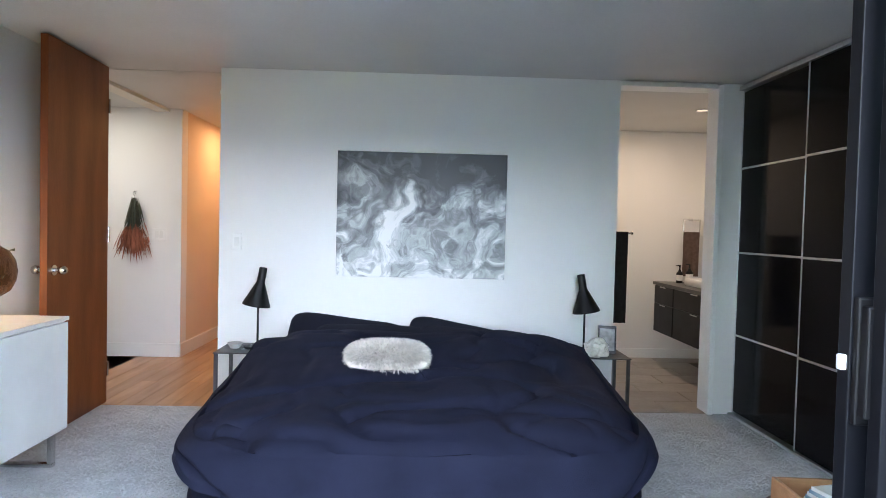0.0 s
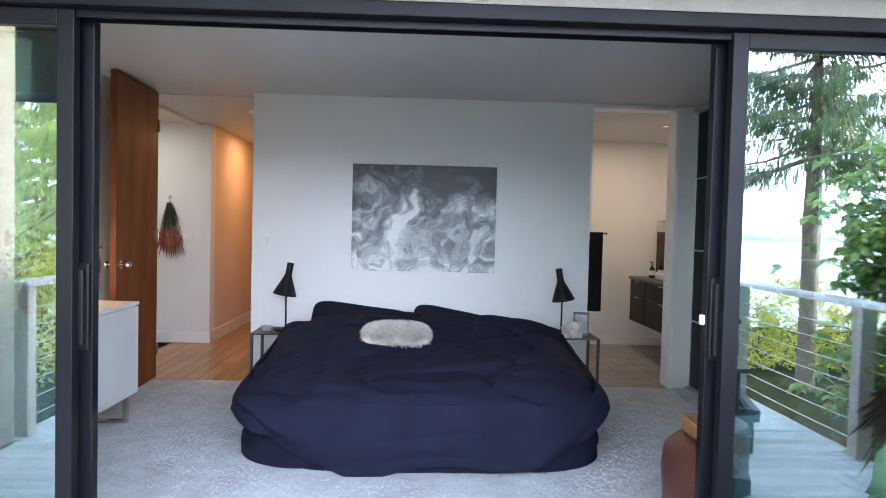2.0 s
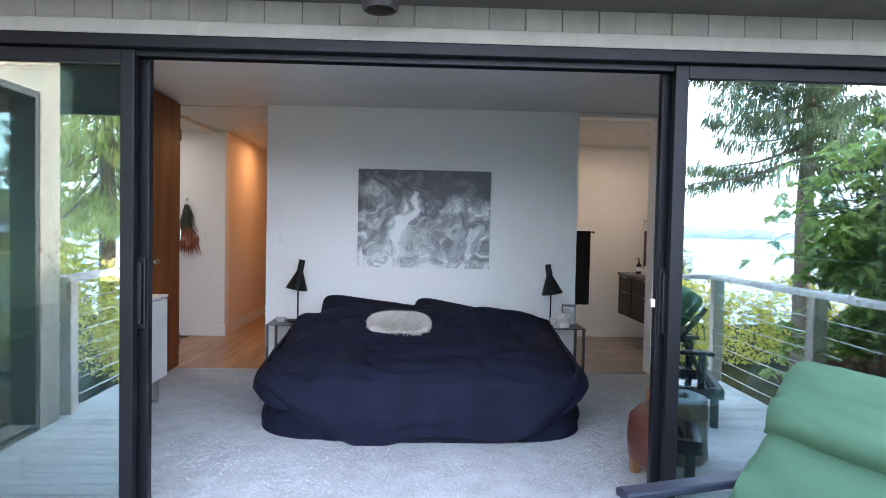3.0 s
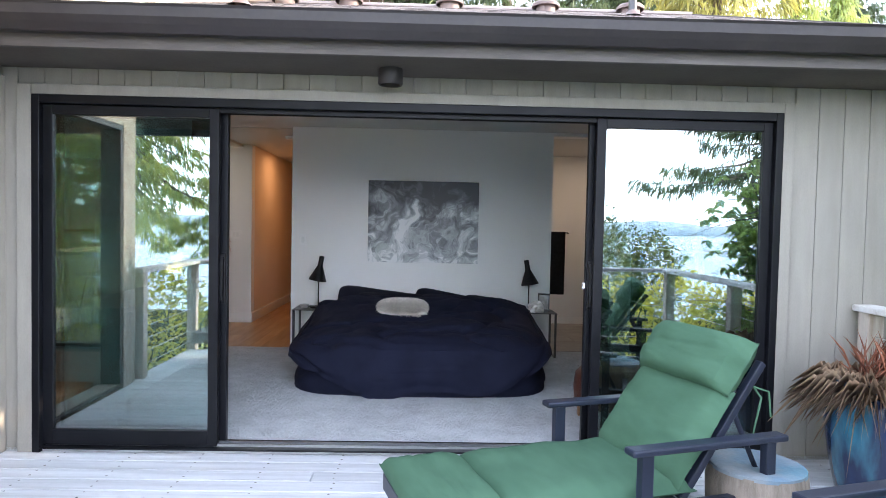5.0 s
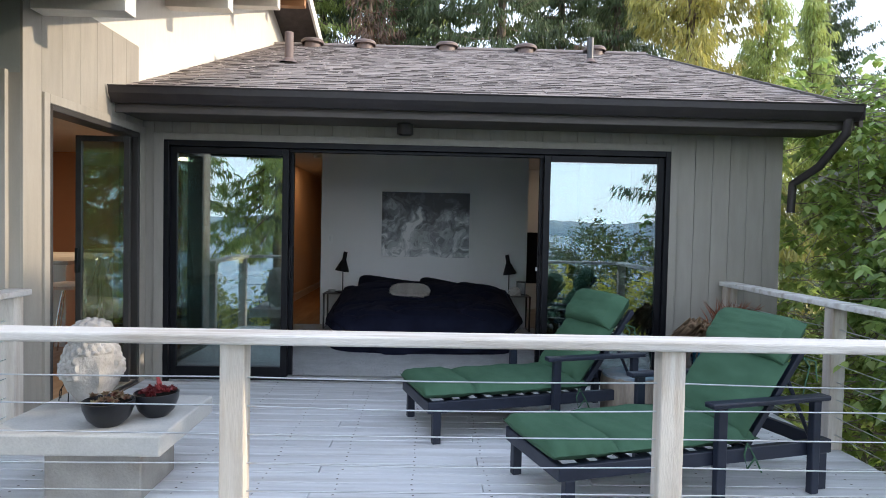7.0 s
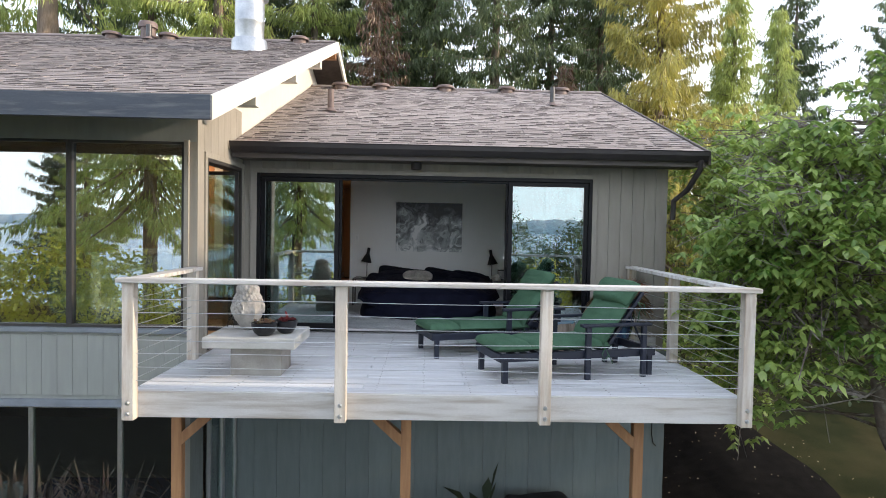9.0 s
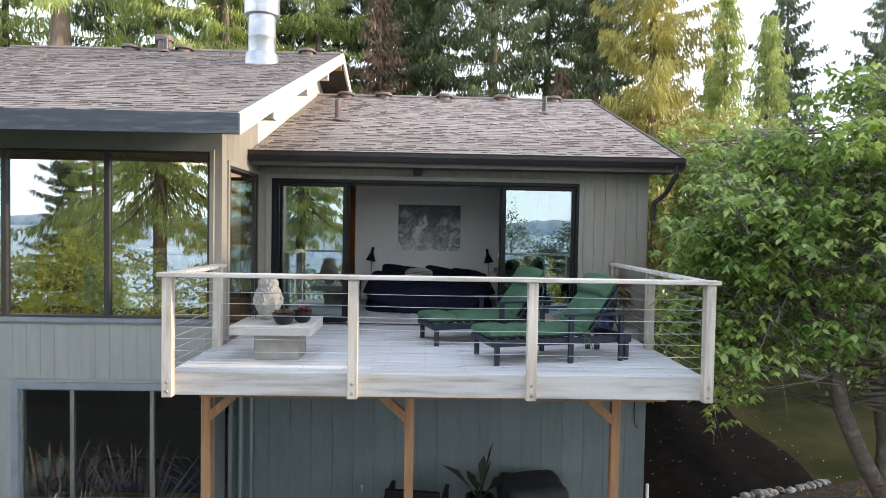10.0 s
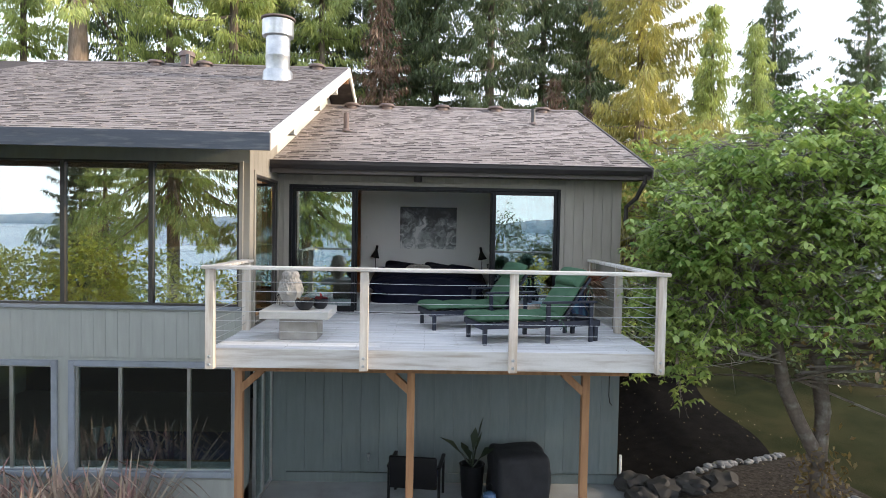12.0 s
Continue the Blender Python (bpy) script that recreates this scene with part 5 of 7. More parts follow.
for k in range(6):
    mg = thing("magazine", "glossy magazine in a stack on the wooden tray", "magazine", "magazines", pose(1.38 + 0.006 * k, 0.56, 0.4135 + 0.0125 * k, 0, 0, -8 + 4 * k))
    part("pages", boxes((-0.14, 0.138, -0.103, 0.103, 0.0015, 0.0105)), WHITE_TRIM, mg)
    part("cover", boxes((-0.143, 0.141, -0.106, 0.106, 0.0106, 0.0122), (-0.143, 0.141, -0.106, 0.106, 0, 0.0014), (-0.145, -0.1405, -0.106, 0.106, 0, 0.0122)), MAG[k % 2], mg)

# carpet pile
n = 110000
pts = np.stack([rng.uniform(-2.4, 2.24, n), rng.uniform(0.17, 3.14, n), np.full(n, -0.002)], 1)
keep = ~((np.abs(pts[:, 0] - BX) < 0.9) & (pts[:, 1] > 1.45))
pts = pts[keep]
way = np.stack([rng.normal(0, 0.9, len(pts)), rng.normal(-0.1, 0.9, len(pts)), np.full(len(pts), 0.42)], 1)
tagged(new("carpet_pile", blades("carpet_pile", pts, way, rng.normal(size=pts.shape), rng.uniform(0.012, 0.024, len(pts)), 0.0045, TUFT, 0.1)), "shaggy pale grey carpet pile", "carpet pile", "", "stuff")

# ---- bathroom ----
van = thing("vanity", "black wall-hung bathroom vanity with drawers", "vanity", "", pose(2.29, 3.48, 0))
part("body", boxes((0.02, 0.58, 0, 1.42, 0.34, 0.80), bevel=0.003), BLACKMETAL, van)
for y0, y1 in ((0.02, 0.92), (0.94, 1.40)):
    for z0, z1 in ((0.345, 0.62), (0.625, 0.795)):
        f = part("drawer", boxes((0, 0.02, y0, y1, z0, z1), bevel=0.003), BLACKMETAL, van)
        part("pull", boxes((-0.008, 0.004, (y0 + y1) / 2 - 0.07, (y0 + y1) / 2 + 0.07, z1 - 0.012, z1 - 0.002)), CHROME, f, "slim chrome pull")
part("counter", boxes((-0.01, 0.59, -0.01, 1.43, 0.80, 0.83), bevel=0.003), GREYMETAL, van)
b = bmesh.new()
box(b, 0.12, 0.52, 0.35, 1.0, 0.83, 0.90, 0.02)
part("basin", b, GLOSSWHITE, van, "white ceramic basin", True)
for x, y, h, r in ((2.47, 4.72, 0.13, 0.03), (2.6, 4.8, 0.14, 0.034)):
    bt = thing("soap_bottle", "dark amber soap bottle on the vanity", "bottle", "soap bottles", pose(x, y, 0.83))
    b = bmesh.new()
    lathe(b, [(0, 0), (r, 0), (r, h * 0.75), (r * 0.4, h * 0.9), (r * 0.35, h), (0, h)], sides=18)
    part("body", b, BLACKMETAL, bt, smooth=True)
    part("pump", boxes((-0.006, 0.006, -0.006, 0.006, h, h + 0.035), (-0.035, 0.006, -0.006, 0.006, h + 0.035, h + 0.045), bevel=0.002), BLACKMETAL, bt)
    b = bmesh.new()
    lathe(b, [(r + 0.0008, h * 0.2), (r + 0.0008, h * 0.6)], sides=18)
    part("sticker", b, WHITE_TRIM, bt, "pale paper label")
tr = thing("towel_ring", "square metal towel ring on the bathroom wall", "towel ring", "", pose(2.755, 5.2, 1.45))
part("bar", boxes((-0.09, 0.09, -0.06, -0.05, 0.0, 0.01), (-0.09, -0.08, -0.06, -0.05, -0.16, 0.0), (0.08, 0.09, -0.06, -0.05, -0.16, 0.0), (-0.09, 0.09, -0.06, -0.05, -0.165, -0.155), (-0.012, 0.012, -0.05, 0, -0.008, 0.018), bevel=0.002), CHROME, tr)


def towel(m, w, h, material, label):
    b = bmesh.new()
    nx, nz = 14, 20
    for s in (-1, 1):
        g = [[b.verts.new((w * (i / nx - 0.5), s * (0.012 + 0.008 * math.sin(i * 1.3) * (k / nz)), -h * k / nz)) for i in range(nx + 1)] for k in range(nz + 1)]
        for k in range(nz):
            for i in range(nx):
                b.faces.new((g[k][i], g[k][i + 1], g[k + 1][i + 1], g[k + 1][i]))
    bmesh.ops.remove_doubles(b, verts=b.verts, dist=0.0005)
    return solid("towel", b, material, label, "towel", "towels", True, m)


towel(pose(2.755, 5.145, 1.33), 0.16, 0.46, surf("brown_waffle_towel", (0.13, 0.09, 0.075), (0.09, 0.06, 0.05), 30, 0.95, 0.6, 90), "brown waffle towel hanging from the towel ring")
tbar = thing("towel_bar", "chrome towel bar on the bathroom side wall", "towel bar", "", pose(1.355, 3.8, 1.30))
b = bmesh.new()
rod(b, (0, 0, 0), (0.33, 0, 0), 0.008)
rod(b, (0, 0, 0), (0.012, 0, 0), 0.022)
rod(b, (0.32, 0, 0), (0.335, 0, 0), 0.014)
part("bar", b, CHROME, tbar, smooth=True)
towel(pose(1.53, 3.8, 1.312), 0.24, 0.75, surf("black_towel", (0.012, 0.012, 0.013), (0.008, 0.008, 0.009), 30, 0.95, 0.6, 90), "black bath towel folded over the towel bar")
dl = thing("downlight", "small recessed bathroom ceiling downlight", "downlight", "", pose(2.32, 4.0, 2.36))
b = bmesh.new()
lathe(b, [(0.05, 0.0), (0.062, -0.004), (0.06, -0.008), (0.048, -0.006)], sides=24)
part("bezel", b, CHROME, dl, smooth=True)
b = bmesh.new()
lathe(b, [(0, -0.002), (0.047, -0.003)], sides=24)
part("bulb", b, SPOTGLOW, dl)
sm = thing("smoke_alarm", "round white smoke alarm on the hall ceiling", "smoke alarm", "", pose(-1.65, 3.95, 2.38))
b = bmesh.new()
lathe(b, [(0.065, 0), (0.065, -0.02), (0.05, -0.035), (0, -0.037)], sides=24)
part("case", b, WHITE_TRIM, sm, smooth=True)
# floors of the side rooms, piece by piece
shared_plank = {}
for i in range(9):
    x = -3.8 + i * 0.128 + 1.25
    for k in range(4):
        y = 3.17 + k * 1.5 + (i % 3) * -0.4
        y0, y1 = max(3.17, y), min(9.0, y + 1.495)
        key = round(y1 - y0, 2)
        if key not in shared_plank:
            shared_plank[key] = mesh_of("plank", boxes((0.001, 0.127, 0, y1 - y0, -0.016, 0.0), bevel=0.0015), FLOORWOOD)
        part("plank", shared_plank[key], None, hall_floor, m=pose(x, y0, 0))
setting("floor_hall_strip", boxes((-3.8, -2.555, 3.17, 4.82, -0.016, 0.0)), FLOORWOOD, "oak floor at the turn of the hall", "wood floor")
tile_mesh = mesh_of("tile", boxes((0.003, 0.597, 0.003, 0.297, -0.006, 0.004), bevel=0.002), TILE)
for i in range(3):
    for k in range(7):
        part("tile", tile_mesh, None, bath_floor, m=pose(1.19 + i * 0.6 - (0.3 if k % 2 else 0) + 0.0, 3.17 + k * 0.3, 0))


# ---- deck things ----
def cushion_bm(l, w, t, seed, rows=1):
    """A stuffed pad from x = 0 to l, centred in y, resting on z = 0, with rounded seams."""
    b = bmesh.new()
    nx, ny = 30, 16
    top, bot = [], []
    for i in range(nx + 1):
        u = i / nx
        ru, rb = [], []
        for k in range(ny + 1):
            v = k / ny * 2 - 1
            edge = (1 - abs(2 * u - 1) ** 7) * (1 - abs(v) ** 7)
            puff = t * (0.42 + 0.58 * edge ** 0.5) + 0.010 * noise.noise(Vector((u * 5, v * 2.5, seed))) + 0.005 * noise.noise(Vector((u * 14, v * 6, seed)))
            y = v * w / 2 * (1 - 0.012 * abs(math.sin(u * math.pi * 3)))
            ru.append(b.verts.new((u * l, y, puff)))
            rb.append(b.verts.new((u * l, y, t * 0.42 * (1 - edge ** 0.5))))
        top.append(ru)
        bot.append(rb)
    for g, s in ((top, 1), (bot, -1)):
        for i in range(nx):
            for k in range(ny):
                q = (g[i][k], g[i + 1][k], g[i + 1][k + 1], g[i][k + 1])
                b.faces.new(q if s > 0 else q[::-1])
    ring = [(i, 0) for i in range(nx)] + [(nx, k) for k in range(ny)] + [(i, ny) for i in range(nx, 0, -1)] + [(0, k) for k in range(ny, 0, -1)]
    for (i, k), (i2, k2) in zip(ring, ring[1:] + ring[:1]):
        b.faces.new((top[i][k], bot[i][k], bot[i2][k2], top[i2][k2]))
    return b


def lounger(m):
    """Chaise longue: foot end at x = 0, head towards +x, deck at z = 0."""
    c = thing("sun_lounger", "navy metal chaise longue with a green padded cushion", "sun lounger", "sun loungers", m)
    W, H = 0.60, 0.27
    for y in (-W / 2, W / 2):
        part("side_rail", boxes((-0.03, 1.62, y - 0.02, y + 0.02, H - 0.075, H), bevel=0.006), NAVYMETAL, c)
        for x in (0.03, 1.56):
            part("leg", boxes((x - 0.026, x + 0.026, y - 0.024, y + 0.024, 0, H - 0.07), bevel=0.005), NAVYMETAL, c)
        yo = y + math.copysign(0.045, y)
        part("arm_post", boxes((0.83, 0.885, yo - 0.02, yo + 0.02, 0, 0.50), bevel=0.005), NAVYMETAL, c)
        part("arm_post", boxes((1.44, 1.49, yo - 0.02, yo + 0.02, 0, 0.50), bevel=0.005), NAVYMETAL, c)
        b = bmesh.new()
        box(b, 0.78, 1.54, yo - 0.035, yo + 0.035, 0.50, 0.528, 0.008)
        part("armrest", b, NAVYMETAL, c)
    part("end_rail", boxes((-0.03, 0.01, -W / 2, W / 2, H - 0.075, H), bevel=0.006), NAVYMETAL, c)
    part("end_rail", boxes((1.58, 1.62, -W / 2, W / 2, H - 0.075, H), bevel=0.006), NAVYMETAL, c)
    for k in range(9):
        x = 0.1 + k * 0.115
        part("strap", boxes((x, x + 0.06, -W / 2 + 0.01, W / 2 - 0.01, H - 0.012, H - 0.006)), NAVYMETAL, c)
    A = 54
    hinge = pose(1.08, 0, H, 0, -A, 0)
    for y in (-W / 2 + 0.035, W / 2 - 0.035):
        b = bmesh.new()
        box(b, 0, 0.68, y - 0.017, y + 0.017, -0.03, 0.005, 0.005)
        part("back_rail", b, NAVYMETAL, c, m=hinge)
        b = bmesh.new()
        rod(b, (1.345, y, H + 0.345), (1.55, y, H - 0.05), 0.011)
        part("prop", b, NAVYMETAL, c)
    for k in range(5):
        b = bmesh.new()
        box(b, 0.08 + k * 0.115, 0.13 + k * 0.115, -W / 2 + 0.04, W / 2 - 0.04, -0.012, -0.004)
        part("strap", b, NAVYMETAL, c, m=hinge)
    part("cushion", cushion_bm(0.36, 0.62, 0.1, 1.0), CUSHION, c, "green foot pad", True, pose(-0.05, 0, H + 0.0))
    part("cushion", cushion_bm(0.84, 0.62, 0.095, 5.0), CUSHION, c, "green seat pad", True, pose(0.30, 0, H + 0.0))
    part("cushion", cushion_bm(0.47, 0.61, 0.11, 9.0), CUSHION, c, "green back pad", True, hinge @ pose(0.02, 0, 0.008))
    part("headrest", cushion_bm(0.27, 0.60, 0.165, 14.0), CUSHION, c, "green head pillow", True, hinge @ pose(0.455, 0, 0.008))
    for y in (-0.31, 0.31):
        b = bmesh.new()
        tube(b, [(0.56, y, 0.0), (0.54, y * 1.05, -0.05), (0.48, y * 1.06, -0.07), (0.4, y * 1.04, -0.11)], [0.005, 0.005, 0.005, 0.004], 5)
        tube(b, [(0.56, y, 0.0), (0.58, y * 1.07, -0.06), (0.50, y * 1.09, -0.13)], [0.005, 0.005, 0.004], 5)
        part("tie", b, CUSHION, c, "green cord tie", m=hinge)
        b = bmesh.new()
        tube(b, [(1.06, y, H + 0.02), (1.10, y * 1.06, H - 0.06), (1.13, y * 1.1, H - 0.13)], [0.005, 0.005, 0.004], 5)
        tube(b, [(1.06, y, H + 0.02), (1.02, y * 1.08, H - 0.03), (1.03, y * 1.12, H - 0.1), (1.08, y * 1.1, H - 0.05)], [0.005] * 4, 5)
        part("tie", b, CUSHION, c)
    return c


first = lounger(pose(-0.055, -1.26, DECK, 0, 0, 17))
copy_thing(first, pose(0.56, -2.32, DECK, 0, 0, 16))

tab = thing("concrete_table", "low concrete slab table on a stained block base", "table", "", pose(-1.66, -2.235, DECK))
part("base", boxes((-0.21, 0.26, -0.2, 0.22, 0, 0.28), bevel=0.008), CONCRETE_RAW, tab, "stained concrete block")
part("slab", boxes((-0.42, 0.42, -0.365, 0.365, 0.28, 0.38), bevel=0.01), CONCRETE, tab)
TT = DECK + 0.38


def stone_head():
    b = bmesh.new()
    bmesh.ops.create_uvsphere(b, u_segments=96, v_segments=64, radius=1)
    curls = []
    for k in range(260):
        h = 1 - 2 * (k + 0.5) / 260
        q = math.sqrt(1 - h * h)
        curls.append(Vector((q * math.cos(k * 2.39996), q * math.sin(k * 2.39996), h)))
    for v in b.verts:
        x, y, z = v.co
        w = 0.155 * (1 - 0.22 * max(0, -z) ** 1.5 + 0.05 * max(0, z))
        p = Vector((x * w, y * w * 1.08, z * 0.205 + 0.205))
        if z > 0.72:
            k = (z - 0.72) / 0.28
            p.z += 0.05 * min(1, k * 1.6)
            p.x, p.y = p.x * (1 + 0.25 * math.sin(k * math.pi)), p.y * (1 + 0.25 * math.sin(k * math.pi))
        best = min((v.co - q).length for q in curls)
        if z > -0.15 and not (y < -0.35 and abs(x) < 0.62 and z < 0.45):
            p += Vector((x, y, z * 0.7)) * 0.02 * max(0, 1 - (best / 0.13) ** 2)
        elif y < 0:
            p += Vector((0, -1, 0)) * (0.035 * math.exp(-((x / 0.13) ** 2) - ((z + 0.12) / 0.26) ** 2) - 0.012 * math.exp(-((abs(x) - 0.36) / 0.14) ** 2 - ((z - 0.12) / 0.09) ** 2) + 0.012 * math.exp(-((x / 0.25) ** 2) - ((z + 0.5) / 0.07) ** 2))
        if abs(x) > 0.85 and -0.55 < z < 0.2:
            p.x *= 1.07
        if z < -0.7:
            p.z = max(p.z, 0.0)
        v.co = p
    for v in b.verts:
        v.co += v.co.normalized() * 0.005 * noise.noise(v.co * 26)
    return b


solid("stone_head", stone_head(), CARVED, "weathered carved grey stone head on the concrete table", "statue", "", True, pose(-1.80, -2.12, TT - 0.01, 0, 0, 38) @ Matrix.Diagonal((0.88, 0.88, 1.03, 1)))


def planter_bowl(x, y, r, label, plant):
    p = thing("planter_bowl", label, "planter", "planter bowls", pose(x, y, TT))
    b = bmesh.new()
    lathe(b, [(0, 0), (r * 0.5, 0), (r * 0.8, 0.035), (r * 0.97, 0.085), (r, 0.12), (r * 0.95, 0.122), (r * 0.9, 0.1), (0, 0.1)], sides=32)
    part("bowl", b, BOWL, p, smooth=True)
    b = bmesh.new()
    lathe(b, [(0, 0.112), (r * 0.9, 0.104)], sides=24)
    part("soil", b, MULCH, p)
    n = 26 if plant == "red" else 22
    base, way = [], []
    for _ in range(n):
        a, q = rnd.uniform(0, 6.28), r * 0.8 * rnd.random() ** 0.5
        c = np.array([q * math.cos(a), q * math.sin(a), 0.115 + rnd.uniform(0, 0.02)])
        for k in range(26):
            d = rng.normal(size=3)
            d[2] = abs(d[2]) * 0.8 + 0.15
            base.append(c)
            way.append(d)
    base, way = np.array(base), np.array(way)
    mat_s = leafy("red_sedum", (0.13, 0.012, 0.02), (0.26, 0.04, 0.04), 0.2, 9) if plant == "red" else leafy("mixed_succulent", (0.2, 0.06, 0.05), (0.22, 0.2, 0.1), 0.2, 14)
    tagged(part("succulent", blades("succulent", base, way, rng.normal(size=base.shape), rng.uniform(0.014, 0.026, len(base)), 0.014, mat_s), None, p), kind="stuff")
    if plant == "red":
        b = bmesh.new()
        tube(b, [(0, 0.02, 0.11), (0.005, 0.02, 0.16), (-0.01, 0.03, 0.2)], [0.016, 0.014, 0.006], 7)
        part("flower_stalk", b, surf("red_stalk", (0.3, 0.05, 0.05), None, 30, 0.8, 0.5, 60), p, "red flower stalk", True)


planter_bowl(-1.56, -2.43, 0.12, "black bowl planted with mixed succulents", "mixed")
planter_bowl(-1.395, -2.27, 0.11, "black bowl planted with dark red sedum", "red")
wb = thing("wire_lantern", "small dark wire lantern behind the stone head", "lantern", "", pose(-1.95, -1.99, TT))
for a in range(8):
    b = bmesh.new()
    c, s = math.cos(a * math.pi / 4), math.sin(a * math.pi / 4)
    tube(b, [(0.09 * c, 0.09 * s, 0.004), (0.085 * c, 0.085 * s, 0.06), (0.03 * c, 0.03 * s, 0.15), (0.008 * c, 0.008 * s, 0.2)], [0.003] * 4, 5)
    part("wire", b, BLACKMETAL, wb)

# glazed pot of dry grass, stump table
pot = thing("glazed_pot", "tall blue drip-glazed pot of dry straw grass", "plant pot", "", pose(2.335, -0.50, DECK))
b = bmesh.new()
lathe(b, [(0, 0), (0.12, 0), (0.135, 0.02), (0.175, 0.2), (0.2, 0.4), (0.195, 0.52), (0.18, 0.57), (0.195, 0.6), (0.2, 0.615), (0.175, 0.612), (0.16, 0.56), (0, 0.54)], sides=40)
part("pot", b, BLUEGLAZE, pot, smooth=True)
n = 900
a, q = rng.uniform(0, 6.283, n), 0.17 * rng.random(n) ** 0.5
base = np.stack([q * np.cos(a), q * np.sin(a), np.full(n, 0.56)], 1)
way = np.stack([np.cos(a) * rng.uniform(0.2, 1.3, n), np.sin(a) * rng.uniform(0.2, 1.3, n), rng.uniform(0.15, 0.8, n)], 1) + rng.normal(size=(n, 3)) * 0.3
tagged(part("straw", blades("straw", base, way, rng.normal(size=(n, 3)), rng.uniform(0.14, 0.32, n), 0.007, STRAW, 0.75), None, pot), kind="stuff")
n = 220
base2 = np.stack([rng.normal(0.1, 0.06, n), rng.normal(0.05, 0.06, n), np.full(n, 0.56)], 1)
way2 = np.stack([rng.normal(0.5, 0.4, n), rng.normal(0, 0.35, n), np.ones(n)], 1)
tagged(part("rust_grass", blades("rust_grass", base2, way2, rng.normal(size=(n, 3)), rng.uniform(0.2, 0.42, n), 0.007, RUST, 0.25), None, pot), kind="stuff")

stump = thing("stump_table", "weathered tree stump table with a blue-stained top", "stump", "", pose(1.46, -1.05, DECK))
b = bmesh.new()
lathe(b, [(0, 0), (0.2, 0), (0.208, 0.01), (0.2, 0.15), (0.204, 0.3), (0.196, 0.352)], sides=44)
for v in b.verts:
    r = Vector((v.co.x, v.co.y, 0))
    v.co += r * (0.06 * noise.noise(Vector((v.co.x * 14, v.co.y * 14, v.co.z * 2))))
part("trunk", b, STUMPWOOD, stump, smooth=True)
b = bmesh.new()
lathe(b, [(0.198, 0.345), (0.196, 0.36), (0.18, 0.366), (0.1, 0.362), (0, 0.36)], sides=44)
part("top", b, STUMPTOP, stump, smooth=True)

el = thing("eave_lamp", "small dark cylinder lamp under the eave", "lamp", "", pose(-0.22, -0.2, 2.215))
b = bmesh.new()
lathe(b, [(0, 0), (0.06, 0), (0.068, -0.004), (0.068, -0.085), (0.062, -0.092), (0.055, -0.09), (0.05, -0.04), (0, -0.03)], sides=28)
part("case", b, GUTTER, el, smooth=True)

# ---- on the roofs ----
def on_right(y):
    return R_EAVE[1] + (R_RIDGE[1] - R_EAVE[1]) / (R_RIDGE[0] - R_EAVE[0]) * (y - R_EAVE[0])


def on_left(y):
    return L_EAVE[1] + slope_l * (y - L_EAVE[0])


def roof_vent(x, y, z):
    v = thing("roof_vent", "low brown metal attic vent near the ridge", "roof vent", "roof vents", pose(x, y, z))
    b = bmesh.new()
    lathe(b, [(0.13, -0.07), (0.12, 0.06), (0, 0.06)], sides=20)
    part("throat", b, VENT, v, smooth=True)
    b = bmesh.new()
    lathe(b, [(0.165, 0.05), (0.175, 0.055), (0.175, 0.085), (0.15, 0.11), (0, 0.115)], sides=24)
    part("cap", b, VENT, v, smooth=True)
    return v


for x in (-1.84, -1.04, 0.23, 1.45, 2.53):
    roof_vent(x, 4.4, on_right(4.4))
for x in (-5.0, -6.05, -2.55):
    roof_vent(x, 3.85, on_left(3.85))


def pipe_vent(x, y, z, h, r, material, label):
    v = thing("vent_pipe", label, "vent pipe", "vent pipes", pose(x, y, z))
    b = bmesh.new()
    lathe(b, [(r, -0.05), (r, h), (r * 0.8, h), (r * 0.8, h - 0.05), (0, h - 0.05)], sides=18)
    part("pipe", b, material, v, smooth=True)
    b = bmesh.new()
    lathe(b, [(r * 2.4, 0.0), (r * 1.6, 0.03), (r * 1.05, 0.06)], sides=18)
    part("flashing", b, VENT, v, smooth=True)


pipe_vent(2.08, 2.867, on_right(2.867), 0.33, 0.042, GREYMETAL, "grey metal plumbing vent pipe on the bedroom roof")
pipe_vent(-1.625, 1.778, on_right(1.778), 0.35, 0.05, VENT, "brown plumbing vent pipe on the bedroom roof")
pipe_vent(-5.3, 3.7, on_left(3.7), 0.28, 0.05, GREYMETAL, "grey metal vent pipe on the wing roof")
cap = thing("ridge_flue", "short round metal flue cap on the wing roof", "flue", "", pose(-5.4, 3.9, on_left(3.9)))
b = bmesh.new()
lathe(b, [(0.13, -0.05), (0.13, 0.2), (0.17, 0.2), (0.17, 0.28), (0.15, 0.31), (0, 0.32)], sides=24)
part("flue", b, VENT, cap, smooth=True)

chim = thing("flue_chimney", "tall galvanised metal chimney flue with a drum cap", "chimney", "", pose(-2.98, 2.05, on_left(2.05) - 0.03))
b = bmesh.new()
lathe(b, [(0.29, -0.12), (0.275, 0.16), (0.262, 0.18)], sides=36)
part("collar", b, GALV, chim, smooth=True)
b = bmesh.new()
lathe(b, [(0.228, 0.1), (0.228, 0.44), (0.234, 0.45), (0.234, 0.465), (0.228, 0.475), (0.228, 0.86)], sides=36)
part("pipe", b, GALV, chim, smooth=True)
b = bmesh.new()
lathe(b, [(0.235, 0.81), (0.292, 0.83), (0.295, 0.85), (0.295, 1.1), (0.3, 1.12), (0.285, 1.125), (0.27, 1.1), (0, 1.08)], sides=36)
part("drum", b, GALV, chim, smooth=True)
b = bmesh.new()
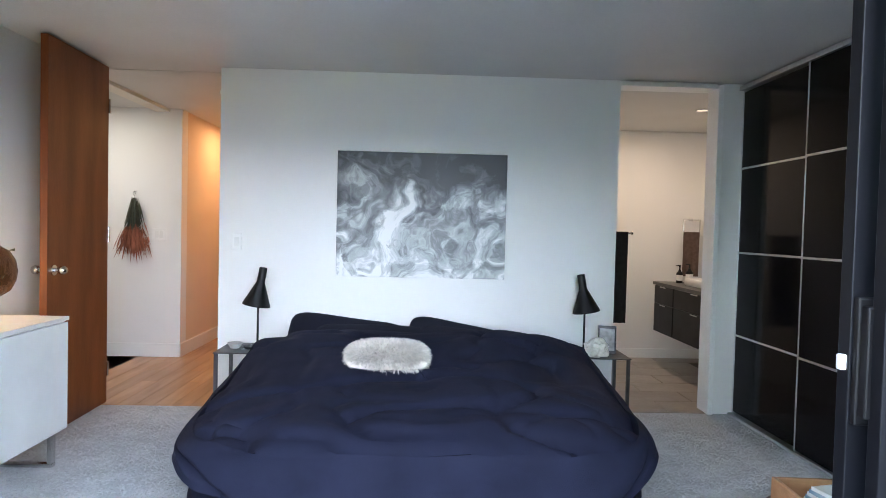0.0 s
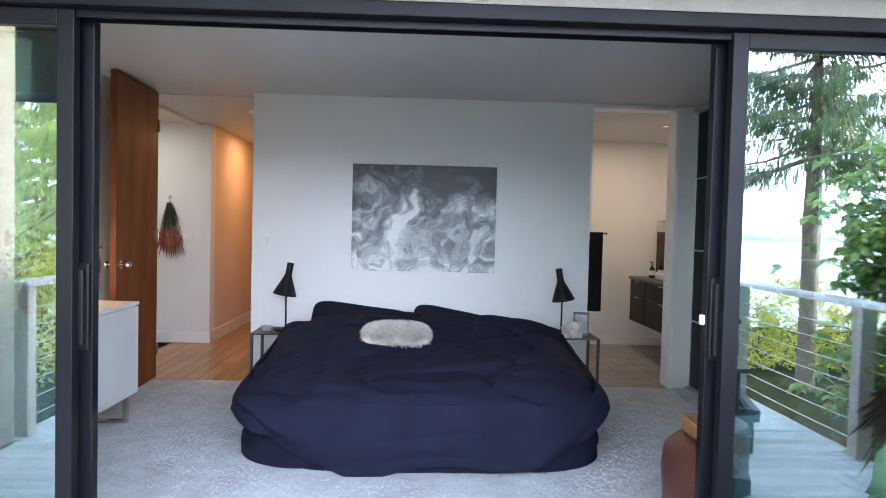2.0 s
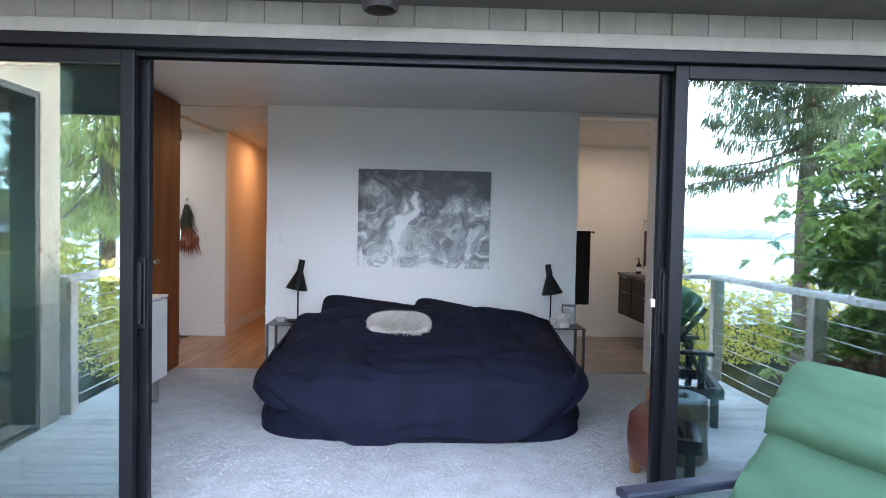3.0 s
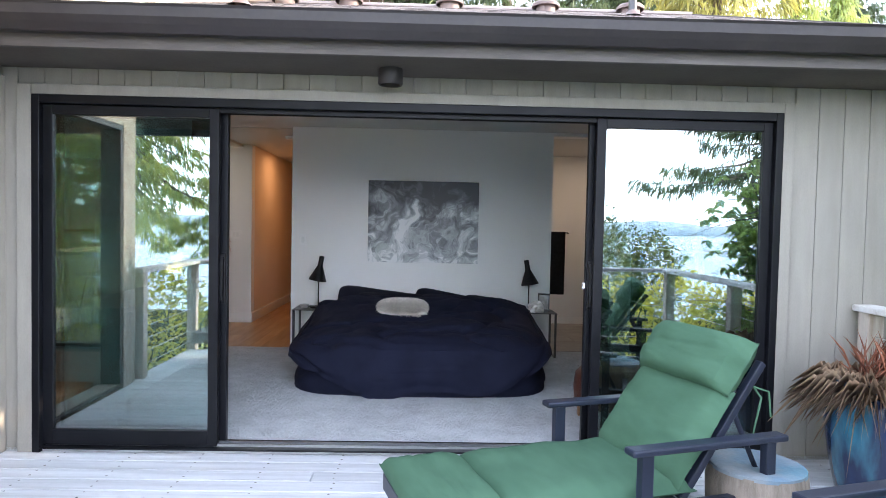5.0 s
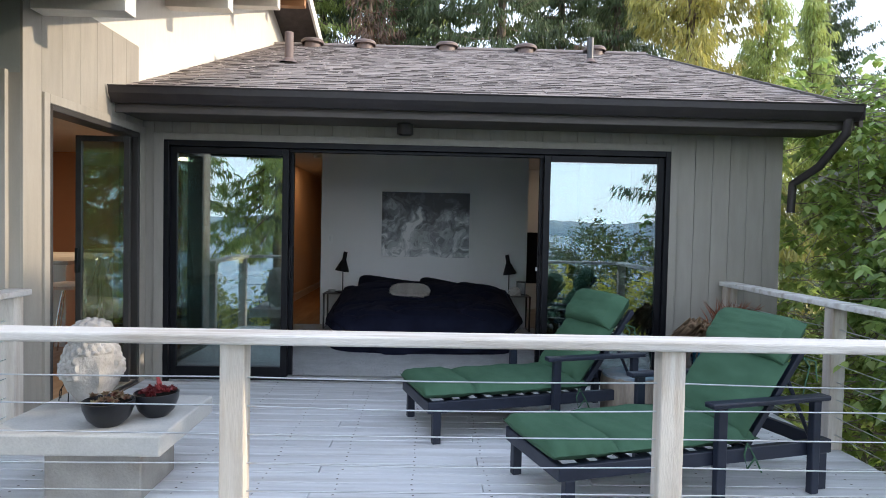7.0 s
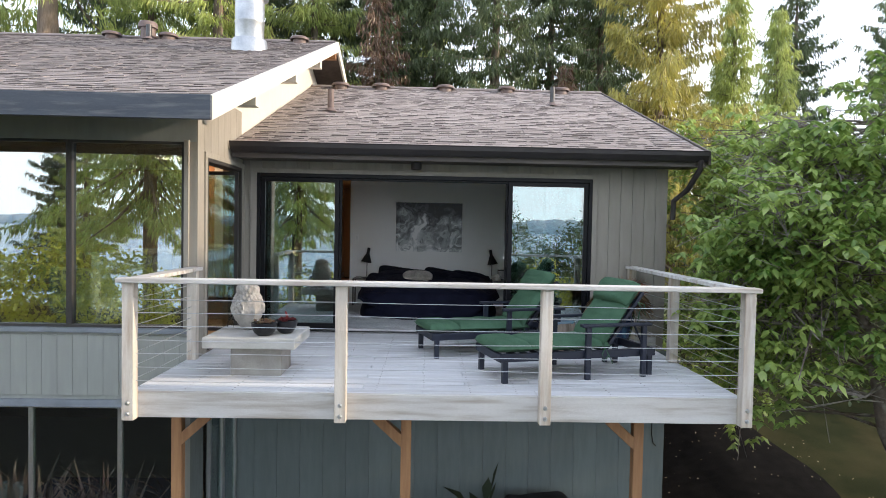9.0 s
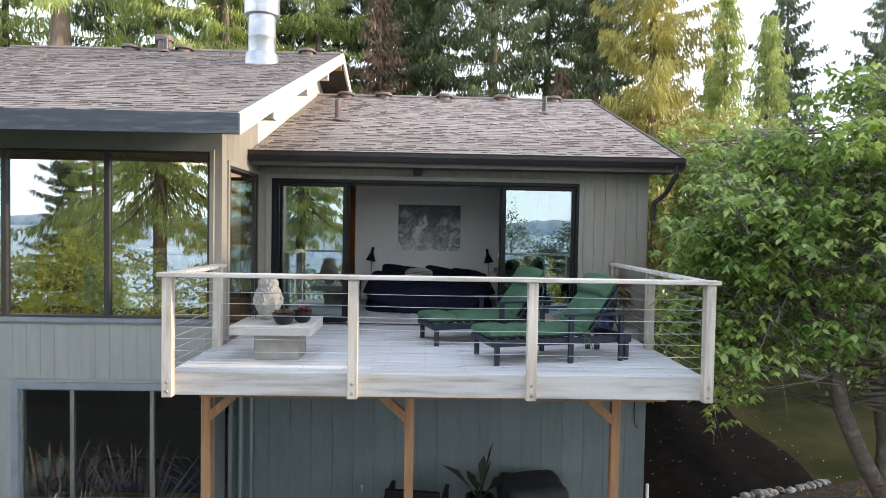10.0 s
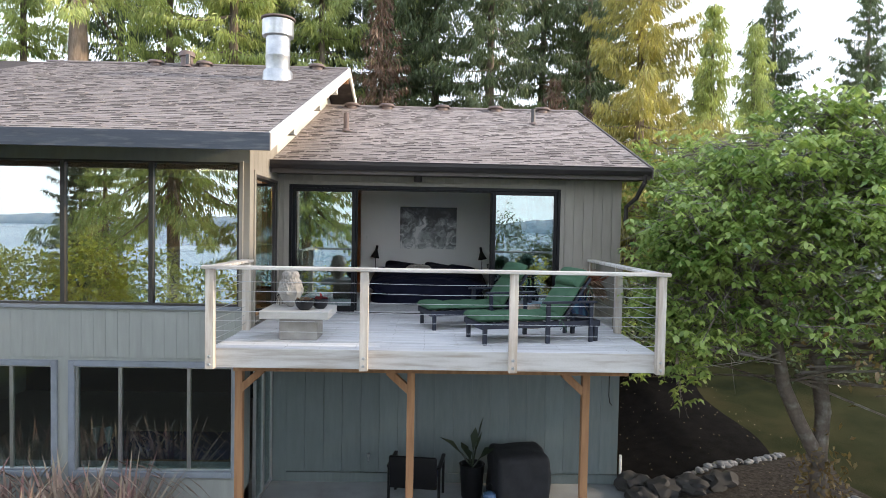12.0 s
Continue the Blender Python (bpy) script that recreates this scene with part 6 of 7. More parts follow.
lathe(b, [(0.31, 1.14), (0.325, 1.15), (0.32, 1.175), (0.2, 1.21), (0, 1.22)], sides=36)
part("rain_cap", b, VENT, chim, "rusty brown rain cap", True)

# ---- lower terrace ----
def patio_chair(m, cover):
    c = thing("patio_chair", "dark woven patio armchair" + (" under a black cover" if cover else " with a navy cushion"), "armchair", "patio chairs", m)
    if cover:
        b = bmesh.new()
        box(b, -0.42, 0.42, -0.4, 0.4, 0, 0.78, 0.1)
        bmesh.ops.subdivide_edges(b, edges=b.edges, cuts=3, use_grid_fill=True)
        for v in b.verts:
            v.co += Vector((0.05 * noise.noise(v.co * 4), 0.05 * noise.noise(v.co * 4 + Vector((9, 0, 0))), 0.04 * noise.noise(v.co * 3 + Vector((0, 7, 0))) * (v.co.z > 0.2)))
            v.co.z = max(0, v.co.z)
        part("cover", b, surf("black_cover_fabric", (0.022, 0.023, 0.028), (0.014, 0.015, 0.018), 5, 0.7, 0.4, 40), c, smooth=True)
        return
    part("seat", boxes((-0.32, 0.32, -0.3, 0.3, 0.3, 0.42), bevel=0.04), surf("navy_patio_cushion", (0.02, 0.03, 0.07), (0.014, 0.02, 0.05), 6, 0.85, 0.2, 200), c, smooth=True)
    b = bmesh.new()
    box(b, -0.36, 0.36, -0.03, 0.03, 0.3, 0.82, 0.03, pose(0, 0.3, 0, -10))
    part("backrest", b, BLACKMETAL, c, smooth=True)
    for s in (-1, 1):
        part("armrest", boxes((s * 0.38 - 0.03, s * 0.38 + 0.03, -0.3, 0.34, 0.58, 0.62), bevel=0.012), BLACKMETAL, c)
        for y in (-0.27, 0.3):
            part("leg", boxes((s * 0.38 - 0.02, s * 0.38 + 0.02, y - 0.02, y + 0.02, 0, 0.58), bevel=0.006), BLACKMETAL, c)


patio_chair(pose(-0.15, -0.62, PATIO_Z, 0, 0, 172), False)
patio_chair(pose(1.42, -0.6, PATIO_Z, 0, 0, 8), True)
lily = thing("potted_lily", "tall black pot with a dark broad-leaved plant", "potted plant", "", pose(0.70, -0.62, PATIO_Z))
b = bmesh.new()
lathe(b, [(0, 0), (0.13, 0), (0.16, 0.05), (0.19, 0.52), (0.2, 0.55), (0.17, 0.55), (0.16, 0.5), (0, 0.48)], sides=28)
part("pot", b, BLACKMETAL, lily, smooth=True)
for k in range(9):
    a = k * 2.4
    lean = (0.15, 0.75, 0.3, 0.95, 0.5, 0.2, 0.85, 0.4, 0.65)[k]
    L = (0.95, 0.75, 0.85, 0.6, 0.5, 0.7, 0.55, 0.45, 0.5)[k]
    d = np.array([math.cos(a) * lean, math.sin(a) * lean * 0.6, 1.0 - lean * 0.55])
    base = np.array([[0, 0, 0.5]])
    part("leaf", blades("leaf", base + d * L * 0.35, d[None], np.array([[-math.sin(a), math.cos(a), 0.2]]), np.array([L * 0.75]), 0.13, DARKPLANT, 0.3, 0.1), None, lily)
    b = bmesh.new()
    tube(b, [(0, 0, 0.48), tuple(np.array([0, 0, 0.5]) + d * L * 0.38)], [0.012, 0.008], 6)
    part("stalk", b, DARKPLANT, lily)
blue = thing("watering_can", "small blue metal watering can on the patio", "watering can", "", pose(0.94, -1.0, PATIO_Z))
b = bmesh.new()
lathe(b, [(0, 0), (0.09, 0), (0.1, 0.02), (0.1, 0.2), (0.085, 0.25), (0.05, 0.27), (0, 0.27)], sides=24)
part("body", b, surf("blue_enamel", (0.06, 0.13, 0.24), (0.05, 0.1, 0.2), 6, 0.3, 0.02, 60), blue, smooth=True)
b = bmesh.new()
tube(b, [(-0.05, 0, 0.26), (-0.05, 0, 0.36), (0, 0, 0.4), (0.05, 0, 0.36), (0.05, 0, 0.26)], [0.006] * 5, 6)
part("handle", b, BLACKMETAL, blue)
tap = thing("wall_tap", "small outdoor tap on the lower wall", "tap", "", pose(-0.95, 0.0, PATIO_Z + 0.42))
b = bmesh.new()
rod(b, (0, 0, 0), (0, -0.07, 0), 0.014)
rod(b, (0, -0.06, 0), (0, -0.06, -0.05), 0.012)
rod(b, (0, -0.03, 0), (0, -0.03, 0.05), 0.024, 0.03)
part("body", b, GALV, tap, smooth=True)
hose = bmesh.new()
tube(hose, [(2.97, -0.03, -0.2), (2.97, -0.035, -1.3), (2.99, -0.035, -1.42), (3.03, -0.03, -1.46)], [0.008] * 4, 6)
solid("wall_cable", hose, BLACKMETAL, "thin black cable running down the siding", "cable")
lp = bmesh.new()
rod(lp, (3.19, -0.04, PATIO_Z + 0.1), (3.19, -0.04, PATIO_Z + 0.5), 0.022)
solid("drain_pipe", lp, GLOSSWHITE, "short white drain pipe at the house corner", "pipe", "", True)

# things behind the wing windows
isl = thing("kitchen_island", "white kitchen island with a pale counter", "kitchen island", "", pose(-4.6, 2.2, 0))
part("body", boxes((-0.5, 0.75, -0.9, 0.9, 0, 0.88), bevel=0.004), GLOSSWHITE, isl)
part("counter", boxes((-0.55, 0.8, -0.95, 0.95, 0.88, 0.92), bevel=0.004), CONCRETE, isl)


def bar_stool(m):
    s = thing("bar_stool", "wire bar stool with a pale fur seat pad", "bar stool", "bar stools", m)
    b = bmesh.new()
    lathe(b, [(0, 0.66), (0.18, 0.66), (0.2, 0.69), (0.17, 0.72), (0, 0.73)], sides=20)
    part("seat", b, FUR, s, smooth=True)
    for k in range(4):
        a = math.pi / 4 + k * math.pi / 2
        b = bmesh.new()
        rod(b, (0.1 * math.cos(a), 0.1 * math.sin(a), 0.66), (0.22 * math.cos(a), 0.22 * math.sin(a), 0), 0.009)
        part("leg", b, CHROME, s, smooth=True)
    b = bmesh.new()
    tube(b, [(-0.2, -0.17, 0.7), (-0.24, -0.15, 0.95), (-0.25, 0, 1.0), (-0.24, 0.15, 0.95), (-0.2, 0.17, 0.7)], [0.008] * 5, 6)
    part("backrest", b, CHROME, s, smooth=True)
    return s


st = bar_stool(pose(-3.62, 1.0, 0, 0, 0, 200))
copy_thing(st, pose(-3.72, 1.75, 0, 0, 0, 170))
copy_thing(st, pose(-3.9, 0.6, 0, 0, 0, 150))
sh = thing("white_armchair", "white upholstered armchair behind the wing window", "armchair", "", pose(-4.0, -0.65, 0, 0, 0, 160))
part("seat", boxes((-0.33, 0.33, -0.33, 0.33, 0.2, 0.44), bevel=0.07), CONCRETE, sh, smooth=True)
part("backrest", boxes((-0.35, 0.35, 0.25, 0.4, 0.3, 0.85), bevel=0.07), CONCRETE, sh, smooth=True)
for s in (-1, 1):
    for y in (-0.28, 0.3):
        part("leg", boxes((s * 0.28 - 0.02, s * 0.28 + 0.02, y - 0.02, y + 0.02, 0, 0.22)), TEAK, sh)
LOWF = PATIO_Z + 0.4
lb = thing("daybed", "low daybed with a blue throw in the lower room", "bed", "", pose(-4.3, -0.4, LOWF))
part("base", boxes((-0.7, 1.3, -0.35, 0.55, 0, 0.2), bevel=0.01), TEAK, lb)
part("mattress", boxes((-0.7, 1.3, -0.35, 0.55, 0.2, 0.36), bevel=0.05), surf("blue_throw", (0.05, 0.06, 0.16), (0.03, 0.04, 0.1), 4, 0.85, 0.2, 200), lb, smooth=True)
setting("inner_sill", boxes((-7.2, -2.68, WY + 0.145, WY + 0.34, -2.04, -1.985), bevel=0.004), WHITE_TRIM, "white inner sill of the lower windows", "sill")
for x in (-4.64, -4.47):
    gb2 = thing("wine_goblet", "clear glass goblet by the lower window", "goblet", "goblets", pose(x, -1.40, -1.985))
    b = bmesh.new()
    lathe(b, [(0.03, 0.0), (0.03, 0.012), (0.006, 0.02), (0.006, 0.28), (0.035, 0.31), (0.052, 0.46), (0.055, 0.5), (0.051, 0.5), (0.03, 0.32), (0, 0.3)], sides=20)
    part("glass", b, surf("frosted_glass", (0.5, 0.52, 0.54), None, 9, 0.15, 0, 50), gb2, smooth=True)
sc = thing("shelf_unit", "dark wall shelf with a white counter in the lower room", "shelf", "", pose(-3.2, 3.5, LOWF))
part("counter", boxes((-1.0, 0.4, 0, 0.38, 0.75, 0.85)), GLOSSWHITE, sc)
part("body", boxes((-1.0, 0.4, 0.02, 0.38, 0, 0.75)), BLACKMETAL, sc)

# ---- shingles ----
def shingle_field(roof, x0, x1, eave, ridge, near, seed):
    """Overlapping tabs up one slope; those in the stretch 'near' (x range, first courses) are parts, the rest one mesh."""
    r = random.Random(seed)
    (ye, ze), (yr, zr) = eave, ridge
    length = math.hypot(yr - ye, zr - ze)
    tilt = math.atan2(zr - ze, yr - ye)
    step = 0.128
    courses = int(length / step)
    protos = []
    for k in range(6):
        w = 0.13 + 0.035 * k
        b = bmesh.new()
        th = 0.009 if k % 2 else 0.013
        vs = [b.verts.new(p) for p in ((0.002, -0.004, 0), (w - 0.002, -0.004, 0), (w - 0.002, -0.004, th), (0.002, -0.004, th), (0.002, 0.2, 0.001), (w - 0.002, 0.2, 0.001))]
        for f in ((0, 1, 2, 3), (3, 2, 5, 4), (0, 3, 4), (1, 5, 2)):
            b.faces.new([vs[i] for i in f])
        protos.append((w, mesh_of("shingle", b, SHINGLE)))
    verts, faces, bands, band_faces, count = [], [], [], [], 0
    ct, sn = math.cos(tilt), math.sin(tilt)
    for c in range(courses + 1):
        s = c * step - 0.03
        x = x0 - r.uniform(0, 0.2)
        while x < x1:
            w, me = protos[r.randrange(6)]
            a = max(x, x0)
            if min(x + w, x1) - a > 0.03:
                lift = 0.002 + r.uniform(0, 0.003)
                y, z = ye + s * ct - lift * sn, ze + s * sn + lift * ct
                if near[0] < x and x + w < near[1] and near[2] <= c < near[3] and count < 295 and a == x:
                    part("shingle", me, None, roof, m=pose(x, y, z, math.degrees(tilt), 0, 0))
                    count += 1
                else:
                    e = min(x + w, x1)
                    th = r.choice((0.009, 0.013))
                    q = len(verts)
                    for px, py, pz in ((a + 0.004, -0.004, 0), (e - 0.004, -0.004, 0), (e - 0.004, -0.004, th), (a + 0.004, -0.004, th), (a + 0.002, 0.2, 0.001), (e - 0.002, 0.2, 0.001)):
                        verts.append((px, y + py * ct - pz * sn, z + py * sn + pz * ct))
                    faces += [(q, q + 1, q + 2, q + 3), (q + 3, q + 2, q + 5, q + 4), (q, q + 3, q + 4), (q + 1, q + 5, q + 2)]
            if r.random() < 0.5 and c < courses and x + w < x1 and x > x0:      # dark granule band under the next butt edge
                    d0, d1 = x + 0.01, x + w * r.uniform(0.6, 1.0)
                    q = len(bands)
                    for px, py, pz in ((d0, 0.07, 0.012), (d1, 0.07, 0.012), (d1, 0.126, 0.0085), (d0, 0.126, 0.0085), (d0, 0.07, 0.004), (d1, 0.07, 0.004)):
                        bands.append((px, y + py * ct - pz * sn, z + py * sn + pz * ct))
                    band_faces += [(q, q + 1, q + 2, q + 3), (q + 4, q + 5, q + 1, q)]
            x += w + 0.004
    me = bpy.data.meshes.new("shingle_rest")
    me.from_pydata(verts, [], faces)
    me.materials.append(SHINGLE)
    tagged(part("shingle_rest", me, None, roof), kind="stuff")
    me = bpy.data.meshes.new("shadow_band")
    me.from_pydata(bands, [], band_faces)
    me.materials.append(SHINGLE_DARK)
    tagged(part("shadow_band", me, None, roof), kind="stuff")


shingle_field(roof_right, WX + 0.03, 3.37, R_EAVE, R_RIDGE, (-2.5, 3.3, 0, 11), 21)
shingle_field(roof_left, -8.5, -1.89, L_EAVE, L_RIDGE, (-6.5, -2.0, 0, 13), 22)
part("ridge_cap", boxes((WX + 0.03, 3.38, R_RIDGE[0] - 0.12, R_RIDGE[0] + 0.12, R_RIDGE[1] - 0.02, R_RIDGE[1] + 0.02), bevel=0.01), SHINGLE, roof_right)
part("ridge_cap", boxes((-8.5, -1.89, L_RIDGE[0] - 0.12, L_RIDGE[0] + 0.12, L_RIDGE[1] - 0.02, L_RIDGE[1] + 0.02), bevel=0.01), SHINGLE, roof_left)


# ---- garden ----
def soil_bed(name, x0, x1, front, back, nx, ny, material, label):
    """A slightly mounded bed on the sloping ground; front and back are y at each x, the outer edge wavers."""
    bm = bmesh.new()
    g = []
    for k in range(ny + 1):
        row = []
        for i in range(nx + 1):
            x = x0 + (x1 + 0.12 * math.sin(k * 0.7) - x0) * i / nx
            y = front(x) + (back(x) - front(x)) * k / ny
            rim = min(1, (nx - i) / 2, k / 2, (ny - k) / 2)
            row.append(bm.verts.new((x, y, float(ground_height(x, y)) + 0.05 * rim + 0.02 * noise.noise(Vector((x * 4, y * 4, 0))) + 0.012)))
        g.append(row)
    for k in range(ny):
        for i in range(nx):
            bm.faces.new((g[k][i], g[k][i + 1], g[k + 1][i + 1], g[k + 1][i]))
    return setting(name, bm, material, label, "soil bed", True)


def bed_front(x):
    return -0.25 + 0.28 * (x - 3.4)


soil_bed("flower_bed", 3.06, 6.05, bed_front, lambda x: 13.0, 18, 34, BLACKSOIL, "black soil bed beside the house")
soil_bed("gravel_bed", 3.3, 6.9, lambda x: -2.6 + 0.3 * (x - 3.3), lambda x: bed_front(x) - 0.02, 20, 12, GRITTY, "brown gritty soil in front of the black bed")
n = 260
lx, ly = rng.uniform(3.2, 6.6, n), rng.uniform(-1.2, 8, n)
base = np.stack([lx, ly, ground_height(lx, ly) + 0.07], 1)
tagged(new("fallen_leaves", blades("fallen_leaves", base, np.stack([rng.normal(size=n), rng.normal(size=n), rng.normal(0, 0.1, n)], 1), rng.normal(size=(n, 3)), rng.uniform(0.02, 0.045, n), 0.02, leafy("pale_fallen_leaf", (0.3, 0.22, 0.12), (0.5, 0.42, 0.3), 0.2, 3))), "pale fallen leaves scattered on the mulch", "leaves", "", "stuff")
stone_meshes = [mesh_of("stone", rock_bm(0.1, 3 + k * 1.7, (1.2, 0.9, 0.65), 0.25), STONE, True) for k in range(4)]
for k in range(34):
    u = k / 20 if k < 20 else (k - 20) / 13
    x = (4.35 + 1.95 * u if k < 20 else 5.1 + 1.5 * u) + 0.06 * rnd.random()
    y = (bed_front(x) - 0.02 if k < 20 else -1.15 + 0.25 * u) + 0.08 * rnd.random()
    s = 0.5 + 0.5 * rnd.random()
    tagged(part("edging_stone", stone_meshes[k % 4], None, None, m=pose(x, y, float(ground_height(x, y)) + 0.03, 0, 0, k * 47) @ Matrix.Diagonal((s, s, s, 1))), "grey rounded stone edging the mulch bed", "stone", "edging stones")
boulder_meshes = [mesh_of("boulder", rock_bm(0.1, 5 + k * 2.3, (1.25, 0.95, 0.7), 0.45), BOULDER, True) for k in range(3)]
for k, (x, y, s) in enumerate(((3.42, -0.15, 2.6), (3.75, -0.5, 2.7), (4.2, -0.45, 2.5), (4.7, -0.4, 2.4), (3.35, -0.75, 2.5))):
    tagged(part("boulder", boulder_meshes[k % 3], None, None, m=pose(x, y, float(ground_height(x, y)) + 0.08, 0, 0, k * 70) @ Matrix.Diagonal((s, s, s, 1))), "dark grey boulder at the corner of the patio", "boulder", "boulders")

bm = bmesh.new()
nxb, nyb = 16, 24
gb3 = [[bm.verts.new((-11 + 8.2 * i / nxb + 0.2 * math.sin(k), -14 + 12.4 * k / nyb, float(ground_height(-11 + 8.2 * i / nxb, -14 + 12.4 * k / nyb)) + 0.03 + 0.04 * noise.noise(Vector((i * 0.8, k * 0.8, 3))))) for i in range(nxb + 1)] for k in range(nyb + 1)]
for k in range(nyb):
    for i in range(nxb):
        bm.faces.new((gb3[k][i], gb3[k][i + 1], gb3[k + 1][i + 1], gb3[k + 1][i]))
setting("planting_bed", bm, MULCH, "dark planting bed in front of the wing", "mulch bed", True)

# flax clumps in front of the wing
for cx, cy, lean_seed in ((-3.85, -2.45, 3), (-5.05, -2.55, 4), (-4.5, -2.3, 5), (-5.9, -2.4, 6)):
    fl = thing("flax_plant", "clump of arching bronze and green flax blades", "flax", "flax clumps", pose(cx, cy, float(ground_height(cx, cy))))
    n = 100
    r2 = np.random.default_rng(lean_seed)
    a = r2.uniform(0, 6.283, n)
    lean = r2.uniform(0.1, 0.9, n)
    base = np.stack([0.12 * np.cos(a), 0.12 * np.sin(a), np.zeros(n)], 1)
    L = r2.uniform(0.75, 1.6, n)
    way = np.stack([np.cos(a) * lean, np.sin(a) * lean, np.full(n, 1.0)], 1)
    tagged(part("blade", blades("blade", base, way, np.stack([-np.sin(a), np.cos(a), 0 * a], 1), L, 0.06, FLAX, 0.14, 0.25), None, fl), kind="stuff")
    way = way / np.linalg.norm(way, axis=1, keepdims=True)
    tip = base + way * L[:, None] * 0.9 - np.array([0, 0, 1.0]) * 0.16 * L[:, None]
    tagged(part("blade_tip", blades("blade_tip", tip, np.stack([np.cos(a) * 1.2, np.sin(a) * 1.2, -0.5 - lean], 1), np.stack([-np.sin(a), np.cos(a), 0 * a], 1), L * 0.35, 0.02, FLAX, 0.2, 0.2), None, fl), kind="stuff")


# ---- trees ----
def conifer(name, label, m, height, spread, needles, seed, bare=0.0, density=1.0, droop=0.35, bark=BARK_GREY, trunk_r=None):
    """A spruce: straight tapered trunk, whorls of sagging limbs, hanging sprays of needles."""
    r = np.random.default_rng(seed)
    t = thing(name, label, "conifer", "conifers", m)
    tr0 = trunk_r or height * 0.016
    b = bmesh.new()
    tube(b, [(0, 0, -0.8), (0.02, 0.01, height * 0.3), (0, 0.03, height * 0.7), (0, 0, height)], [tr0 * 1.15, tr0, tr0 * 0.5, 0.015], 12)
    part("trunk", b, bark, t, smooth=True)
    limbs = bmesh.new()
    B, D, S, L, W = [], [], [], [], []
    z = max(0.4, height * bare)
    while z < height * 0.985:
        f = (z - height * bare) / (height * (1 - bare))
        reach = spread * (1 - f) ** 0.75 * r.uniform(0.6, 1.15) + 0.15
        k = int(r.integers(3, 6))
        a0 = r.uniform(0, 6.28)
        for i in range(k):
            a = a0 + i * 6.283 / k + r.normal(0, 0.25)
            R = reach * r.uniform(0.7, 1.12)
            dx, dy = math.cos(a), math.sin(a)
            lift = 0.28 * f - droop * (1 - f) + r.normal(0, 0.10)
            pts = [np.array([dx * R * u, dy * R * u, z + R * (lift * u - 0.18 * u * (1 - u) + 0.16 * u * u)]) for u in (0, 0.35, 0.7, 1.0)]
            if R > 0.6:
                tube(limbs, [tuple(p) for p in pts], [0.02 + 0.012 * R, 0.014 + 0.006 * R, 0.01, 0.005], 5)
            ns = int((14 + 36 * R) * density)
            u = r.uniform(0.12, 1.03, ns)
            q = np.stack([np.interp(u, (0, 0.35, 0.7, 1.0), [p[j] for p in pts]) for j in range(3)], 1)
            side = r.choice([-1, 1], ns)
            wide = R * 0.26 * (1.05 - u) * r.random(ns) + 0.03
            q = q + np.stack([-dy * side * wide, dx * side * wide, -0.12 * wide], 1)
            for _ in range(3):
                out = np.stack([dx * 0.35 - dy * side * 0.3 + r.normal(0, 0.22, ns), dy * 0.35 + dx * side * 0.3 + r.normal(0, 0.22, ns), -r.uniform(0.25, 1.6, ns)], 1)
                B.append(q + r.normal(0, 0.09, q.shape))
                D.append(out)
                S.append(r.normal(size=out.shape))
                L.append(r.uniform(0.14, 0.42, ns) * (0.7 + 0.05 * height / 3))
                W.append(r.uniform(0.03, 0.07, ns))
        z += height * r.uniform(0.016, 0.032) + 0.08
    tagged(part("bough", limbs, bark, t, smooth=True), kind="stuff")
    me = blades("crown", np.concatenate(B), np.concatenate(D), np.concatenate(S), np.concatenate(L), np.concatenate(W), needles, 0.12, 0.15)
    tagged(part("crown", me, None, t), kind="stuff")
    return t


def ground_pose(x, y, turn=0, s=1.0):
    return pose(x, y, float(ground_height(x, y)), 0, 0, turn) @ Matrix.Diagonal((s, s, s, 1))


def again(t, x, y, turn, s):
    c = copy_thing(t, pose(x, y, float(ground_height(x, y)), 0, 0, turn))
    c.scale = (s, s, s)
    return c


dark = conifer("spruce_tree", "tall dense dark green spruce behind the house", ground_pose(2.6, 18.5), 18.0, 4.6, NEEDLE_DARK, 101, 0.06, 1.0)
gold = conifer("spruce_tree", "golden-green spruce beside the house, low sun tinted in", ground_pose(7.9, 13.9), 15.0, 4.2, NEEDLE_GOLD, 102, 0.05, 1.1)
lime = conifer("cedar_tree", "lime green drooping cedar behind the wing", ground_pose(-8.0, 15.7), 19.0, 4.4, NEEDLE_LIME, 103, 0.1, 1.0, 0.7)
brown = conifer("spruce_tree", "half-dead brown spruce among the dark ones", ground_pose(-2.2, 17.6), 12.0, 2.4, NEEDLE_BROWN, 104, 0.1, 0.45)
slim = conifer("spruce_tree", "slim pale green spruce with a pointed top", ground_pose(12.3, 17.6), 12.2, 1.9, NEEDLE_LIME, 105, 0.05, 0.9, 0.5)
big = conifer("fir_tree", "tall bare-trunked fir with high drooping boughs", ground_pose(-13.4, 14.3), 22.0, 4.2, NEEDLE_LIME, 106, 0.5, 0.8, 0.6, trunk_r=0.42)
